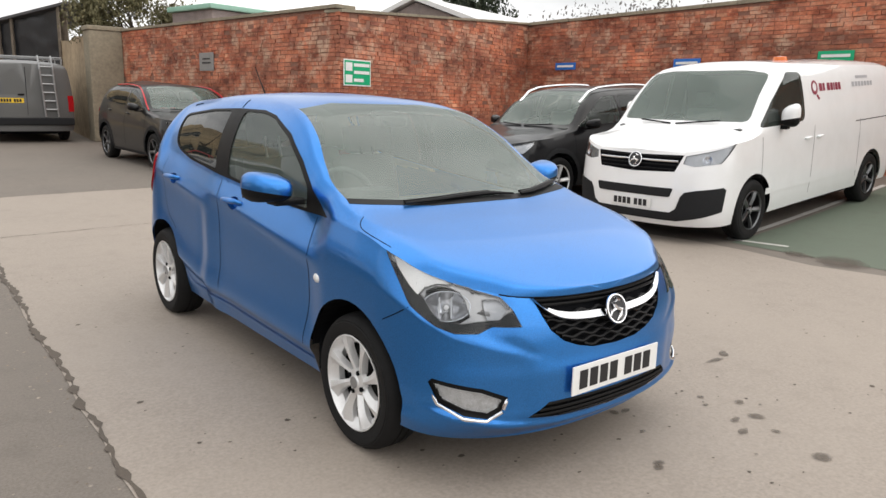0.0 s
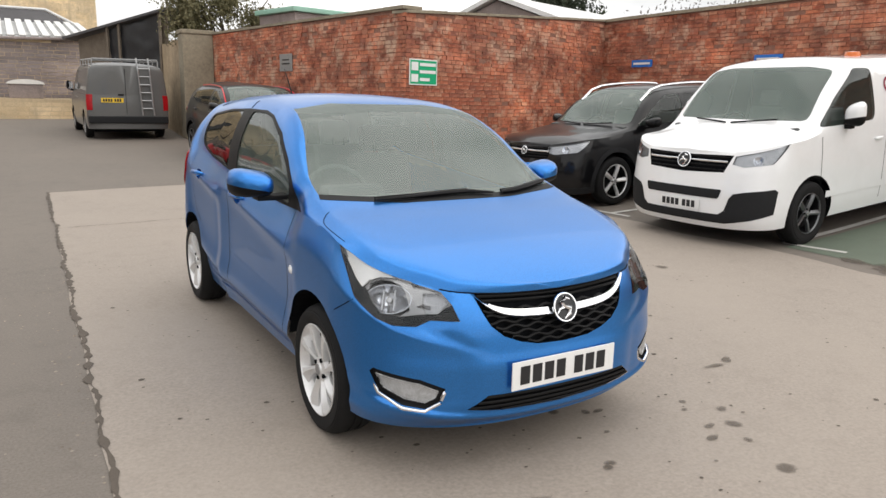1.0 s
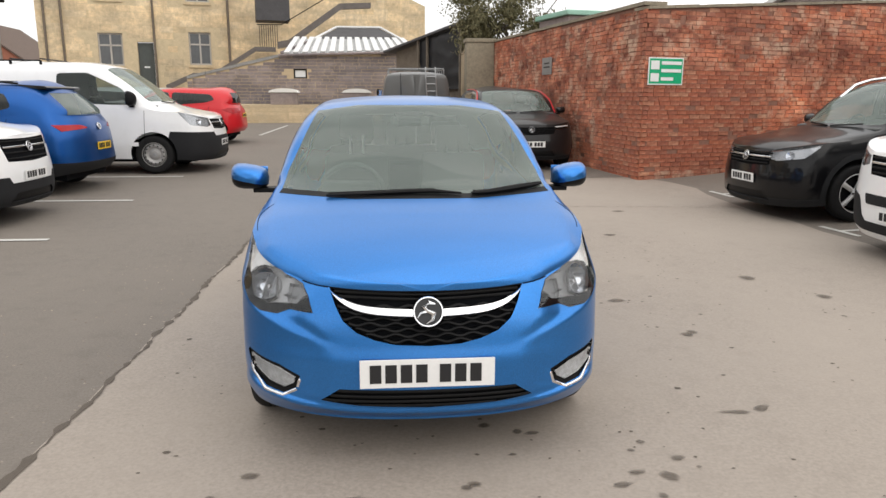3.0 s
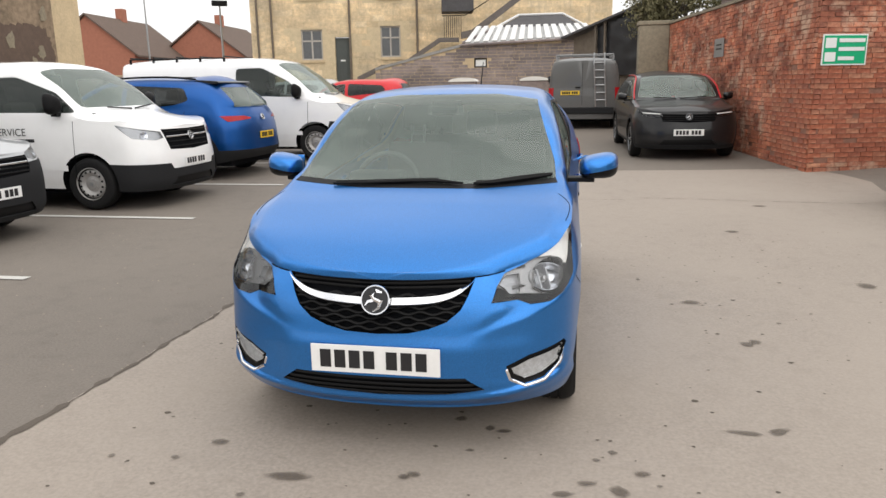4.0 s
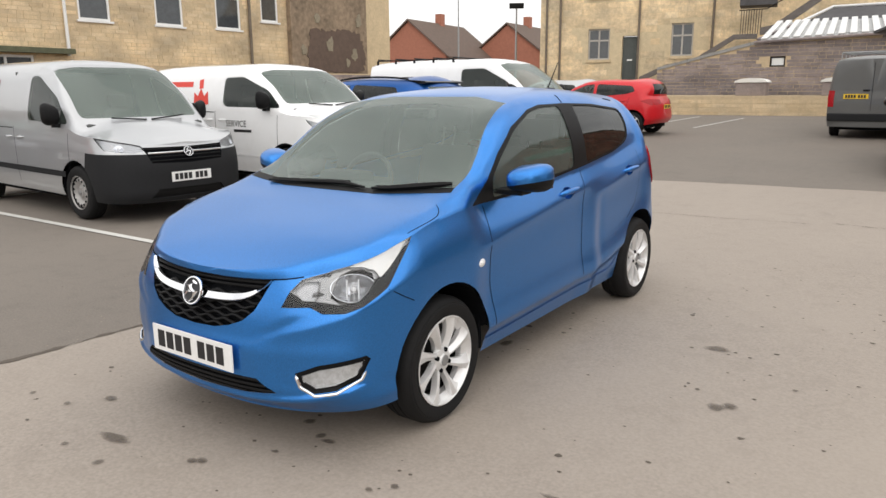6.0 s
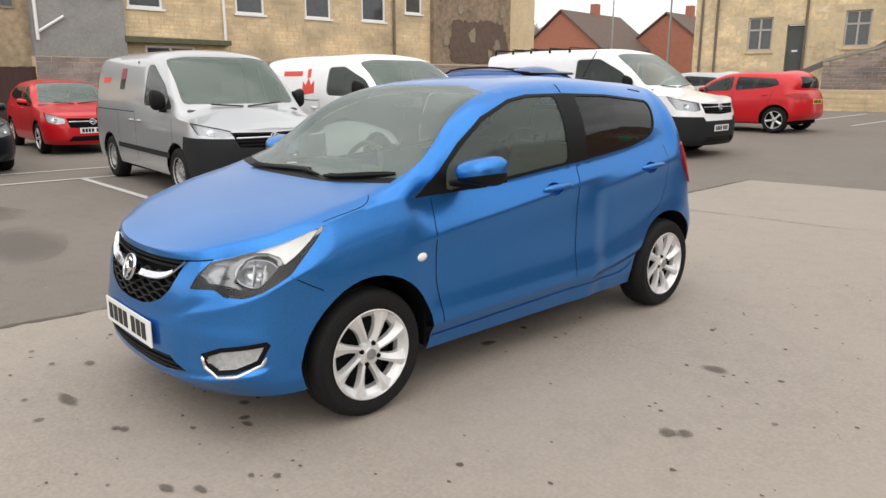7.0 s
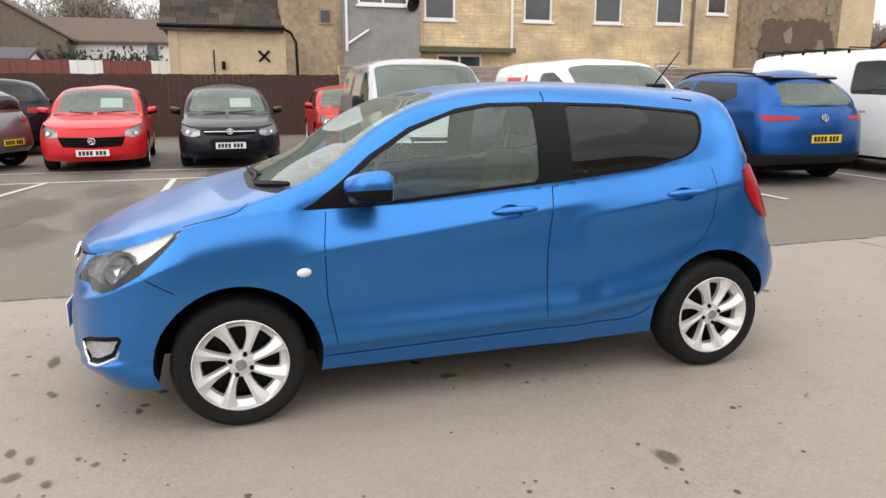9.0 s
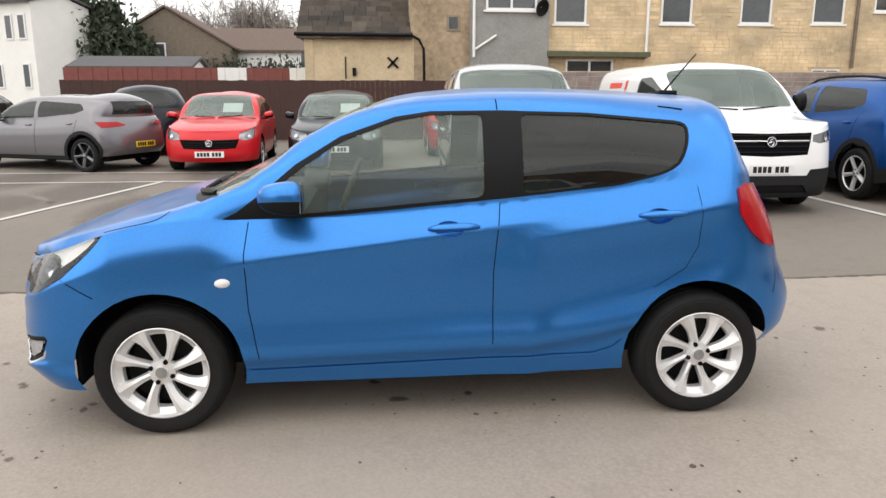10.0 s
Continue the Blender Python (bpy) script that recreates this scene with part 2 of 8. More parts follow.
M_GREYWALL = masonry_mat("purple_grey_stone", [(0.28, 0.24, 0.235), (0.33, 0.285, 0.275), (0.25, 0.215, 0.21), (0.37, 0.32, 0.30)], (0.13, 0.11, 0.105), 0.95, 30)
M_RENDER = plain("grey_cement_render", (0.27, 0.265, 0.255), 0.9, 0, 0.22, 1.6)
M_BROWNR = plain("stained_brown_render", (0.24, 0.18, 0.125), 0.9, 0, 0.55, 0.7)
M_MOSS = plain("mossy_felt", (0.10, 0.105, 0.065), 0.95, 0, 0.35, 5)
M_CREAM = plain("cream_render", (0.57, 0.455, 0.295), 0.9, 0, 0.2, 1.7)
M_LINKR = plain("stained_buff_render", (0.36, 0.275, 0.18), 0.9, 0, 0.45, 0.9)
M_PARAPET = plain("dark_weathered_stone", (0.15, 0.132, 0.122), 0.92, 0, 0.3, 5)
M_PALEFRAME = plain("greyed_stone_window_frame", (0.47, 0.44, 0.40), 0.8, 0, 0.15, 6)
M_PILLAR = plain("weathered_concrete", (0.26, 0.225, 0.165), 0.95, 0, 0.3, 2.2)
M_SLATE = plain("slate_roof", (0.075, 0.072, 0.075), 0.8, 0, 0.3, 3)
M_STONETILE = masonry_mat("stone_roof_tile", [(0.10, 0.088, 0.075), (0.15, 0.13, 0.11), (0.075, 0.068, 0.062), (0.19, 0.165, 0.14)], (0.06, 0.055, 0.045), 0.9, 30)
M_TILE = plain("brown_roof_tile", (0.12, 0.083, 0.065), 0.85, 0, 0.3, 4)
M_CORR = plain("pale_corrugated_sheet", (0.70, 0.70, 0.69), 0.6, 0.1, 0.12, 4)
# darker copy of the pale sheet: shade between the ribs put into the colour
M_CORRD = plain("shaded_sheet_trough", (0.45, 0.455, 0.455), 0.7, 0.0, 0.25, 4)
M_FENCE = plain("dark_brown_fence_paint", (0.053, 0.024, 0.020), 0.8, 0, 0.3, 6)
M_FENCER = plain("faded_red_brown_panel", (0.19, 0.058, 0.048), 0.8, 0, 0.25, 5)
M_WOOD = plain("weathered_timber", (0.16, 0.13, 0.10), 0.9, 0, 0.35, 5)
M_TARP = plain("black_tarpaulin", (0.012, 0.013, 0.016), 0.35, 0, 0.4, 5)
M_UPVC = plain("white_window_frame", (0.76, 0.76, 0.75), 0.4, 0, 0.05, 8)
M_PANE = plain("dark_window_pane", (0.05, 0.055, 0.06), 0.06, 0, 0.3, 1.3, 0.6)
M_WHITEW = plain("white_painted_wall", (0.76, 0.75, 0.72), 0.85, 0, 0.07, 1.5)
M_REDBR = plain("far_red_brick", (0.36, 0.145, 0.095), 0.9, 0, 0.2, 5)
M_GALV = plain("galvanised_steel", (0.33, 0.335, 0.34), 0.45, 0.7, 0.15, 6)
M_DOORG = plain("grey_green_door_paint", (0.075, 0.085, 0.08), 0.6, 0, 0.2, 5)
M_SIGNG = plain("green_sign_face", (0.0, 0.38, 0.17), 0.4, 0, 0.06, 6)
M_SIGNB = plain("blue_sign_face", (0.02, 0.16, 0.55), 0.4, 0, 0.06, 6)
M_SIGNW = plain("white_sign_face", (0.78, 0.79, 0.78), 0.45, 0, 0.04, 6)
M_ROOFG = plain("pale_green_sheet", (0.30, 0.52, 0.42), 0.6, 0, 0.12, 3)
M_BARK = plain("bark", (0.075, 0.06, 0.045), 0.95, 0, 0.3, 20)
M_ORANGE = plain("amber_beacon", (0.62, 0.13, 0.01), 0.25, 0, 0.1, 9, 0.5)


def leaf_mat(name, cols):
    m, n, l, p = nodes_of(name)
    g = n.new("ShaderNodeNewGeometry")
    k = len(cols) - 1
    l.new(ramp(n, l, g.outputs["Random Per Island"], [(i / k, c) for i, c in enumerate(cols)]), p.inputs["Base Color"])
    p.inputs["Roughness"].default_value = 0.7
    return m


M_IVY = leaf_mat("olive_ivy_leaf", [(0.085, 0.082, 0.038), (0.15, 0.138, 0.065), (0.21, 0.185, 0.095), (0.11, 0.105, 0.05)])
M_YEW = leaf_mat("dark_evergreen_leaf", [(0.018, 0.03, 0.016), (0.035, 0.05, 0.026), (0.05, 0.062, 0.035)])
M_TWIG = leaf_mat("bare_winter_twig", [(0.20, 0.17, 0.15), (0.27, 0.235, 0.21), (0.16, 0.14, 0.125)])
M_BADGE = plain("badge_grey", (0.03, 0.03, 0.032), 0.35, 0.4, 0.2, 40)
M_FOGR = plain("fog_lamp_reflector", (0.9, 0.88, 0.84), 0.2, 0.25, 0.45, 45)
M_LAMPW = plain("white_lamp_chamber", (0.92, 0.90, 0.86), 0.25, 0.05, 0.06, 25, 0.5)
M_FARWOOD = leaf_mat("hazy_far_wood", [(0.15, 0.135, 0.125), (0.21, 0.19, 0.175), (0.12, 0.115, 0.105)])


def stain_mat(name, col, scale=14, most=0.6):
    """Damp mark whose edge breaks up and fades into the ground."""
    m, n, l, p = nodes_of(name)
    fine = noise_node(n, l, 60, 5, 0.7)
    l.new(ramp(n, l, fine, [(0.3, sc(col, 0.75)), (0.7, sc(col, 1.3))]), p.inputs["Base Color"])
    p.inputs["Roughness"].default_value = 0.65
    tc, mp, gr = n.new("ShaderNodeTexCoord"), n.new("ShaderNodeMapping"), n.new("ShaderNodeTexGradient")
    gr.gradient_type = "SPHERICAL"
    mp.inputs["Location"].default_value, mp.inputs["Scale"].default_value = (-1, -1, 0), (2, 2, 0)
    l.new(tc.outputs["Generated"], mp.inputs["Vector"])
    l.new(mp.outputs["Vector"], gr.inputs["Vector"])
    rough_edge = noise_node(n, l, scale, 6, 0.72)
    add = n.new("ShaderNodeMath")
    add.operation = "ADD"
    l.new(gr.outputs["Fac"], add.inputs[0])
    l.new(rough_edge, add.inputs[1])
    l.new(ramp(n, l, add.outputs[0], [(0.5, (0, 0, 0)), (1.0, (most,) * 3)]), p.inputs["Alpha"])
    return m


M_DAMP = stain_mat("damp_asphalt", (0.062, 0.052, 0.043), 7.0, 0.26)
M_STAIN = stain_mat("damp_dark_stain", (0.10, 0.08, 0.062))

# ---- mesh helpers ----
def link_bm(name, bm, mats, smooth=None):
    me = bpy.data.meshes.new(name)
    bm.to_mesh(me)
    bm.free()
    for m in mats if isinstance(mats, (list, tuple)) else [mats]:
        me.materials.append(m)
    if smooth is not None:
        me.polygons.foreach_set("use_smooth", [True] * len(me.polygons))
        me.set_sharp_from_angle(angle=radians(smooth))
    return new(name, me)


def part(name, bm, material, parent, label="", smooth=None):
    ob = link_bm(name, bm, material, smooth)
    ob.parent = parent
    if label:
        ob["label"] = label
    return ob


def thing(name, label, category, at=None, group="", kind=""):
    ob = tagged(new(name), label, category, group, kind)
    ob.empty_display_size = 0.2
    if at is not None:
        ob.matrix_basis = at
    return ob


def add_box(bm, x0, x1, y0, y1, z0, z1, m=None, mat=0):
    vs = [bm.verts.new(Vector((x, y, z)) if m is None else m @ Vector((x, y, z))) for x in (x0, x1) for y in (y0, y1) for z in (z0, z1)]
    for q in ((0, 1, 3, 2), (4, 6, 7, 5), (0, 4, 5, 1), (2, 3, 7, 6), (0, 2, 6, 4), (1, 5, 7, 3)):
        f = bm.faces.new([vs[i] for i in q])
        f.material_index = mat
    return vs


def box_bm(x0, x1, y0, y1, z0, z1, m=None, bevel=0.0):
    bm = bmesh.new()
    add_box(bm, x0, x1, y0, y1, z0, z1, m)
    if bevel:
        bmesh.ops.bevel(bm, geom=bm.edges[:], offset=bevel, segments=2, affect="EDGES", profile=0.6)
    bmesh.ops.recalc_face_normals(bm, faces=bm.faces)
    return bm


def add_prism(bm, poly, depth, m=None, mat=0):
    """A flat polygon in (u, v), raised along w: m maps (u, v, w) into place."""
    m = m or Matrix()
    a = [bm.verts.new(m @ Vector((u, v, 0))) for u, v in poly]
    b = [bm.verts.new(m @ Vector((u, v, depth))) for u, v in poly]
    k = len(poly)
    fs = [bm.faces.new(b), bm.faces.new(a[::-1])] + [bm.faces.new((a[i], a[(i + 1) % k], b[(i + 1) % k], b[i])) for i in range(k)]
    for f in fs:
        f.material_index = mat
    return fs


def add_lathe(bm, prof, n=32, m=None, mat=0, closed=False):
    """Turns (radius, height) pairs round the local z axis."""
    m = m or Matrix()
    rings = [[bm.verts.new(m @ Vector((r * math.cos(2 * math.pi * i / n), r * math.sin(2 * math.pi * i / n), h))) for i in range(n)] for r, h in prof]
    pairs = list(zip(rings, rings[1:])) + ([(rings[-1], rings[0])] if closed else [])
    for a, b in pairs:
        for i in range(n):
            f = bm.faces.new((a[i], a[(i + 1) % n], b[(i + 1) % n], b[i]))
            f.material_index = mat
    return rings


def add_tube(bm, pts, r, n=8, mat=0):
    pts = [Vector(p) for p in pts]
    rings = []
    for i, p in enumerate(pts):
        d = (pts[min(i + 1, len(pts) - 1)] - pts[max(i - 1, 0)]).normalized()
        a = d.cross(Vector((0, 0, 1)) if abs(d.z) < 0.9 else Vector((1, 0, 0))).normalized()
        b = d.cross(a)
        rr = r[i] if isinstance(r, (list, tuple)) else r
        rings.append([bm.verts.new(p + rr * (a * math.cos(2 * math.pi * k / n) + b * math.sin(2 * math.pi * k / n))) for k in range(n)])
    for u, v in zip(rings, rings[1:]):
        for k in range(n):
            bm.faces.new((u[k], u[(k + 1) % n], v[(k + 1) % n], v[k])).material_index = mat
    for ring in (rings[0], rings[-1]):
        bm.faces.new(ring).material_index = mat
    return bm


def curve_of(pairs):
    """A smooth curve through (x, y) pairs, level beyond the ends, with no overshoot."""
    xs, ys = np.array([p[0] for p in pairs], float), np.array([p[1] for p in pairs], float)
    if len(xs) == 1:
        return lambda v: ys[0] + 0 * np.asarray(v, float)
    h, d = np.diff(xs), np.diff(ys) / np.diff(xs)
    g = np.zeros(len(xs))
    for i in range(1, len(xs) - 1):
        if d[i - 1] * d[i] > 0:
            g[i] = (h[i - 1] + h[i]) / (h[i - 1] / d[i] + h[i] / d[i - 1])
    g[0], g[-1] = d[0], d[-1]

    def at(v):
        v = np.clip(np.asarray(v, float), xs[0], xs[-1])
        i = np.clip(np.searchsorted(xs, v) - 1, 0, len(h) - 1)
        t = (v - xs[i]) / h[i]
        return ys[i] * (1 + 2 * t) * (1 - t) ** 2 + g[i] * h[i] * t * (1 - t) ** 2 + ys[i + 1] * t * t * (3 - 2 * t) + g[i + 1] * h[i] * t * t * (t - 1)

    return at


def frame_of(p0, p1, z=0.0):
    """Maps (along, up, out) onto an upright plane from p0 to p1; out points to the right of that way."""
    d = Vector((p1[0] - p0[0], p1[1] - p0[1], 0)).normalized()
    o = Vector((d.y, -d.x, 0))
    m = Matrix(((d.x, 0, o.x, p0[0]), (d.y, 0, o.y, p0[1]), (0, 1, 0, z), (0, 0, 0, 1)))
    return m


# ---- ground ----
def soft(u, w):
    return w * math.log1p(math.exp(min(40.0, u / w)))


def ground_z(x, y):
    """The yard falls away from the walls: flat round the car, rising behind it and under the parked van."""
    return 0.0175 * min(soft(y - 3.0, 1.0), 34) + min(0.07 * soft(x - 5.3, 0.5), 0.55)


def sheet(name, xs, ys, lift, mat, label, category, keep=None, jitter=0.0, kind="structure"):
    bm = bmesh.new()
    vs = {}
    for i, x in enumerate(xs):
        for j, y in enumerate(ys):
            vs[i, j] = bm.verts.new((x, y, ground_z(x, y) + lift))
    for i in range(len(xs) - 1):
        for j in range(len(ys) - 1):
            if keep is None or keep((xs[i] + xs[i + 1]) / 2, (ys[j] + ys[j + 1]) / 2):
                bm.faces.new((vs[i, j], vs[i + 1, j], vs[i + 1, j + 1], vs[i, j + 1]))
    for v in [v for v in bm.verts if not v.link_faces]:
        bm.verts.remove(v)
    return tagged(link_bm(name, bm, mat, 60), label, category, "", kind)


def spread(a, b, fine, far, grow=1.35):
    out, step, v = [], fine, 0.0
    while v < far:
        v += step
        step *= grow
        out.append(v)
    core = list(np.arange(a, b + 1e-6, fine))
    return [a - v for v in reversed(out)] + core + [b + v for v in out]


sheet("ground", spread(-14, 13, 0.6, 900), spread(-8, 40, 0.8, 900), 0.0, M_ASPHALT, "worn grey asphalt of a car park with patches and stains", "ground")


def flat_poly(name, poly, lift, mat, label, category, cuts=0, kind="structure", parent=None):
    """A thin sheet that follows the ground."""
    bm = bmesh.new()
    bm.faces.new([bm.verts.new((x, y, 0)) for x, y in poly])
    for ax in range(2):
        lo, hi = min(p[ax] for p in poly), max(p[ax] for p in poly)
        for c in np.arange(lo + 0.5, hi, 0.5) if hi - lo < 30 else ():
            no = Vector((1, 0, 0)) if ax == 0 else Vector((0, 1, 0))
            bmesh.ops.bisect_plane(bm, geom=bm.verts[:] + bm.edges[:] + bm.faces[:], plane_co=no * c, plane_no=no)
    for v in bm.verts:
        v.co.z = ground_z(v.co.x, v.co.y) + lift
    bmesh.ops.recalc_face_normals(bm, faces=bm.faces)
    ob = link_bm(name, bm, mat, 60)
    return tagged(ob, label, category, "", kind)


def slab_edge(y):
    return -1.60 + 0.024 * y


rs = random.Random(5)
left = [(slab_edge(y) + rs.uniform(-0.012, 0.012), y) for y in np.arange(7.2, -9.1, -0.35)]
right = [(4.75 + rs.uniform(-0.08, 0.08), y) for y in np.arange(-9.0, 7.3, 0.7)]
rear = [(x, 7.22 + 0.11 * (x + 1.4) + rs.uniform(-0.03, 0.03)) for x in np.arange(4.4, -1.2, -0.5)]
flat_poly("concrete_apron", left + right + rear, 0.004, M_SLAB, "pale worn concrete apron with a cracked edge under the blue car", "pavement")
flat_poly("green_bay", [(5.05, 0.45), (5.0, -7), (11.3, -7), (11.3, 0.9), (8, 0.62)], 0.005, M_GREENG, "faded green painted parking area beside the white van", "pavement")


def crack(pts, w, rnd):
    """A ragged dirt-filled crack along a line."""
    n = max(4, int(math.dist(pts[0], pts[-1]) / 0.045))
    a, b = Vector(pts[0]), Vector(pts[-1])
    d = (b - a).normalized()
    o = Vector((-d.y, d.x))
    wob = 0.0
    edge1, edge2 = [], []
    for i in range(n + 1):
        wob = 0.88 * wob + rnd.uniform(-0.009, 0.009)
        c = a + (b - a) * i / n + o * wob
        k = w * rnd.uniform(0.1, 1.0) ** 1.4
        edge1.append(c + o * k)
        edge2.append(c - o * k)
    bm = bmesh.new()
    vs = [[bm.verts.new((p.x, p.y, ground_z(p.x, p.y) + 0.007)) for p in e] for e in (edge1, edge2)]
    for i in range(n):
        bm.faces.new((vs[0][i], vs[0][i + 1], vs[1][i + 1], vs[1][i]))
    bmesh.ops.recalc_face_normals(bm, faces=bm.faces)
    return tagged(link_bm("ground_crack", bm, M_CRACK), "dark dirt-filled crack in the concrete surface", "crack", "", "structure")


rc = random.Random(8)
crack([(slab_edge(7.2), 7.2), (slab_edge(-9), -9)], 0.03, rc)
crack([(slab_edge(4.45), 4.45), (1.4, 4.75)], 0.008, rc)
crack([(-1.4, 7.23), (4.2, 7.85)], 0.010, rc)
crack([(1.6, 4.9), (4.6, 4.6)], 0.010, rc)
crack([(-3.9, -5.6), (-1.9, -4.0)], 0.007, rc)


# loose stone chips on the asphalt beside the apron
chips = bmesh.new()
rq = random.Random(77)
for _ in range(700):
    y = rq.uniform(-6.0, 3.5)
    x = slab_edge(y) - 0.02 - rq.random() ** 1.7 * 2.6
    s, a = rq.uniform(0.003, 0.010), rq.uniform(0, 6.3)
    base = ground_z(x, y)
    vs = [chips.verts.new((x + s * math.cos(a + k * 1.257) * rq.uniform(0.6, 1.3), y + s * math.sin(a + k * 1.257) * rq.uniform(0.6, 1.3), base)) for k in range(5)]
    tip = chips.verts.new((x, y, base + s * 0.6))
    for k in range(5):
        chips.faces.new((vs[k], vs[(k + 1) % 5], tip))
tagged(link_bm("stone_chips", chips, M_CHIP), "loose pale stone chips on the worn asphalt", "gravel", "", "stuff")


def line_mark(x0, y0, x1, y1, w=0.09):
    a, b = Vector((x0, y0)), Vector((x1, y1))
    d = (b - a).normalized()
    o = Vector((-d.y, d.x)) * w / 2
    flat_poly("bay_line", [tuple(a + o), tuple(b + o), tuple(b - o), tuple(a - o)], 0.008, M_LINE, "worn white painted parking bay line", "bay line")


for yy in (0.40, 3.04, 5.68, 8.32):
    line_mark(-3.6, yy, -8.5, yy - 0.03)
line_mark(-8.55, 8.4, -8.6, -8.0)
line_mark(-9.75, 4.0, -10.15, -8.0)
line_mark(-8.6, -1.95, -3.9, -2.15)
line_mark(-8.65, -3.8, -4.6, -4.75)
line_mark(-3.9, 18.6, -3.7, 24.0)
line_mark(-5.6, 19.4, -5.4, 24.5)
line_mark(5.2, 0.56, 10.2, 0.86, 0.08)
line_mark(5.2, 0.56, 5.33, -0.05, 0.07)
for yy in (2.88, 5.72):
    line_mark(4.88, yy + 0.3, 4.95, yy - 0.3, 0.07)
    line_mark(4.9, yy, 7.2, yy + 0.15, 0.07)


def stain(x, y, rx, ry, turn, rnd, mat=None, lift=0.009):
    bm = bmesh.new()
    k = 22
    ring = []
    amp = [rnd.uniform(-1, 1) for _ in range(6)]
    for i in range(k):
        a = 2 * math.pi * i / k
        r = 1 + 0.22 * amp[0] * math.sin(2 * a + amp[1] * 3) + 0.2 * amp[2] * math.sin(3 * a + amp[3] * 3) + 0.16 * amp[4] * math.sin(5 * a + amp[5] * 3) + rnd.uniform(-0.12, 0.12)
        u, v = rx * r * math.cos(a), ry * r * math.sin(a)
        px, py = x + u * math.cos(turn) - v * math.sin(turn), y + u * math.sin(turn) + v * math.cos(turn)
        ring.append(bm.verts.new((px, py, ground_z(px, py) + lift)))
    bm.faces.new(ring)
    bmesh.ops.recalc_face_normals(bm, faces=bm.faces)
    tagged(link_bm("ground_stain", bm, mat or M_STAIN), "broad damp dark patch on the asphalt" if mat else "small dark damp stain on the pale concrete", "stain", "damp patches on the asphalt" if mat else "stains on the concrete", "")


# ---- walls of separate bricks and stones ----
def masonry(name, p0, p1, z0, tops, bw, bh, core, mats, label, category, rnd, openings=(), proud=0.012, joint=0.010, near=None, wobble=0.006, ends=(0, 0), cope=None, piece="brick", bond=True):
    """An upright wall from p0 to p1, its face to the right of that way: a core with its openings, and courses of single pieces in front.
    tops: (along, height) pairs; near: a stretch (from, to) whose pieces, up to 300, are parts."""
    length = math.dist(p0, p1)
    m = frame_of(p0, p1)
    top = lambda s: float(np.interp(s, [t[0] for t in tops], [t[1] for t in tops]))
    ss = sorted({ends[0], length - ends[1], *[v for o in openings for v in o[:2]], *[t[0] for t in tops if ends[0] < t[0] < length - ends[1]]})
    bm = bmesh.new()
    for a, b in zip(ss, ss[1:]):
        hole = sorted([(o[2], o[3]) for o in openings if o[0] <= a + 1e-6 and o[1] >= b - 1e-6])
        lo = z0
        for h0, h1 in hole + [(None, None)]:
            hi0, hi1 = (top(a), top(b)) if h0 is None else (h0, h0)
            if hi0 > lo + 1e-4:
                add_prism(bm, [(a, lo), (b, lo), (b, hi1), (a, hi0)], -core, m)
            if h1 is not None:
                lo = h1
    bmesh.ops.recalc_face_normals(bm, faces=bm.faces)
    wall = tagged(link_bm(name, bm, mats[1]), label, category, "", "structure")
    rest, singles, shared, row, z = bmesh.new(), 0, {}, 0, z0 + joint / 2
    ztop = max(t[1] for t in tops)
    while z < ztop - bh * 0.4:
        hgt = bh * (1 + rnd.uniform(-0.06, 0.06))
        s = -(bw / 2 if row % 2 and bond else 0.0) * rnd.uniform(0.7, 1.1)
        while s < length:
            wdt = bw * rnd.choice((1, 1, 1, 0.5, 0.92, 1.05) if bond else (0.6, 1.0, 1.5, 0.8, 1.25))
            a, b = max(s + joint / 2, 0.002), min(s + wdt - joint / 2, length - 0.002)
            mid, zt = (a + b) / 2, z + hgt - joint
            if b - a > 0.03 and zt < top(mid) and not any(o[0] - 0.01 < b and o[1] + 0.01 > a and o[2] - 0.005 < zt and o[3] + 0.005 > z for o in openings):
                out = proud * (rnd.uniform(0.35, 1.5) if rnd.random() > 0.05 or not bond else -1.2)
                if near and near[0] <= mid <= near[1] and near[2] <= z <= near[3] and singles < 300:
                    key = (round(b - a, 2), round(hgt, 2), round(out, 3))
                    if key not in shared:
                        q = bmesh.new()
                        c = 0.006
                        hw, hh = (b - a) / 2, (zt - z) / 2
                        add_prism(q, [(-hw, -hh), (hw, -hh), (hw, hh), (-hw, hh)], out + 0.004)
                        bmesh.ops.recalc_face_normals(q, faces=q.faces)
                        me = bpy.data.meshes.new(piece)
                        q.to_mesh(me)
                        q.free()
                        me.materials.append(mats[0])
                        shared[key] = me
                    ob = new(piece, shared[key])
                    ob.parent = wall
                    ob.matrix_basis = m @ pose(mid, (z + zt) / 2, -0.004, rnd.uniform(-0.4, 0.4), rnd.uniform(-0.4, 0.4), rnd.uniform(-0.5, 0.5))
                    singles += 1
                else:
                    j = lambda: rnd.uniform(-wobble, wobble)
                    q = [(a + j(), z + j()), (b + j(), z + j()), (b + j(), zt + j()), (a + j(), zt + j())]
                    lo4 = [rest.verts.new(m @ Vector((u, v, min(-0.004, out - 0.01)))) for u, v in q]
                    hi4 = [rest.verts.new(m @ Vector((u, v, out + (j() if bond else 0)))) for u, v in q]
                    rest.faces.new(hi4)
                    for i in range(4):
                        rest.faces.new((lo4[i], lo4[(i + 1) % 4], hi4[(i + 1) % 4], hi4[i]))
            s += wdt
        z += hgt
        row += 1
    ob = part(piece + "_courses", rest, mats[0], wall)
    ob["kind"] = "stuff"
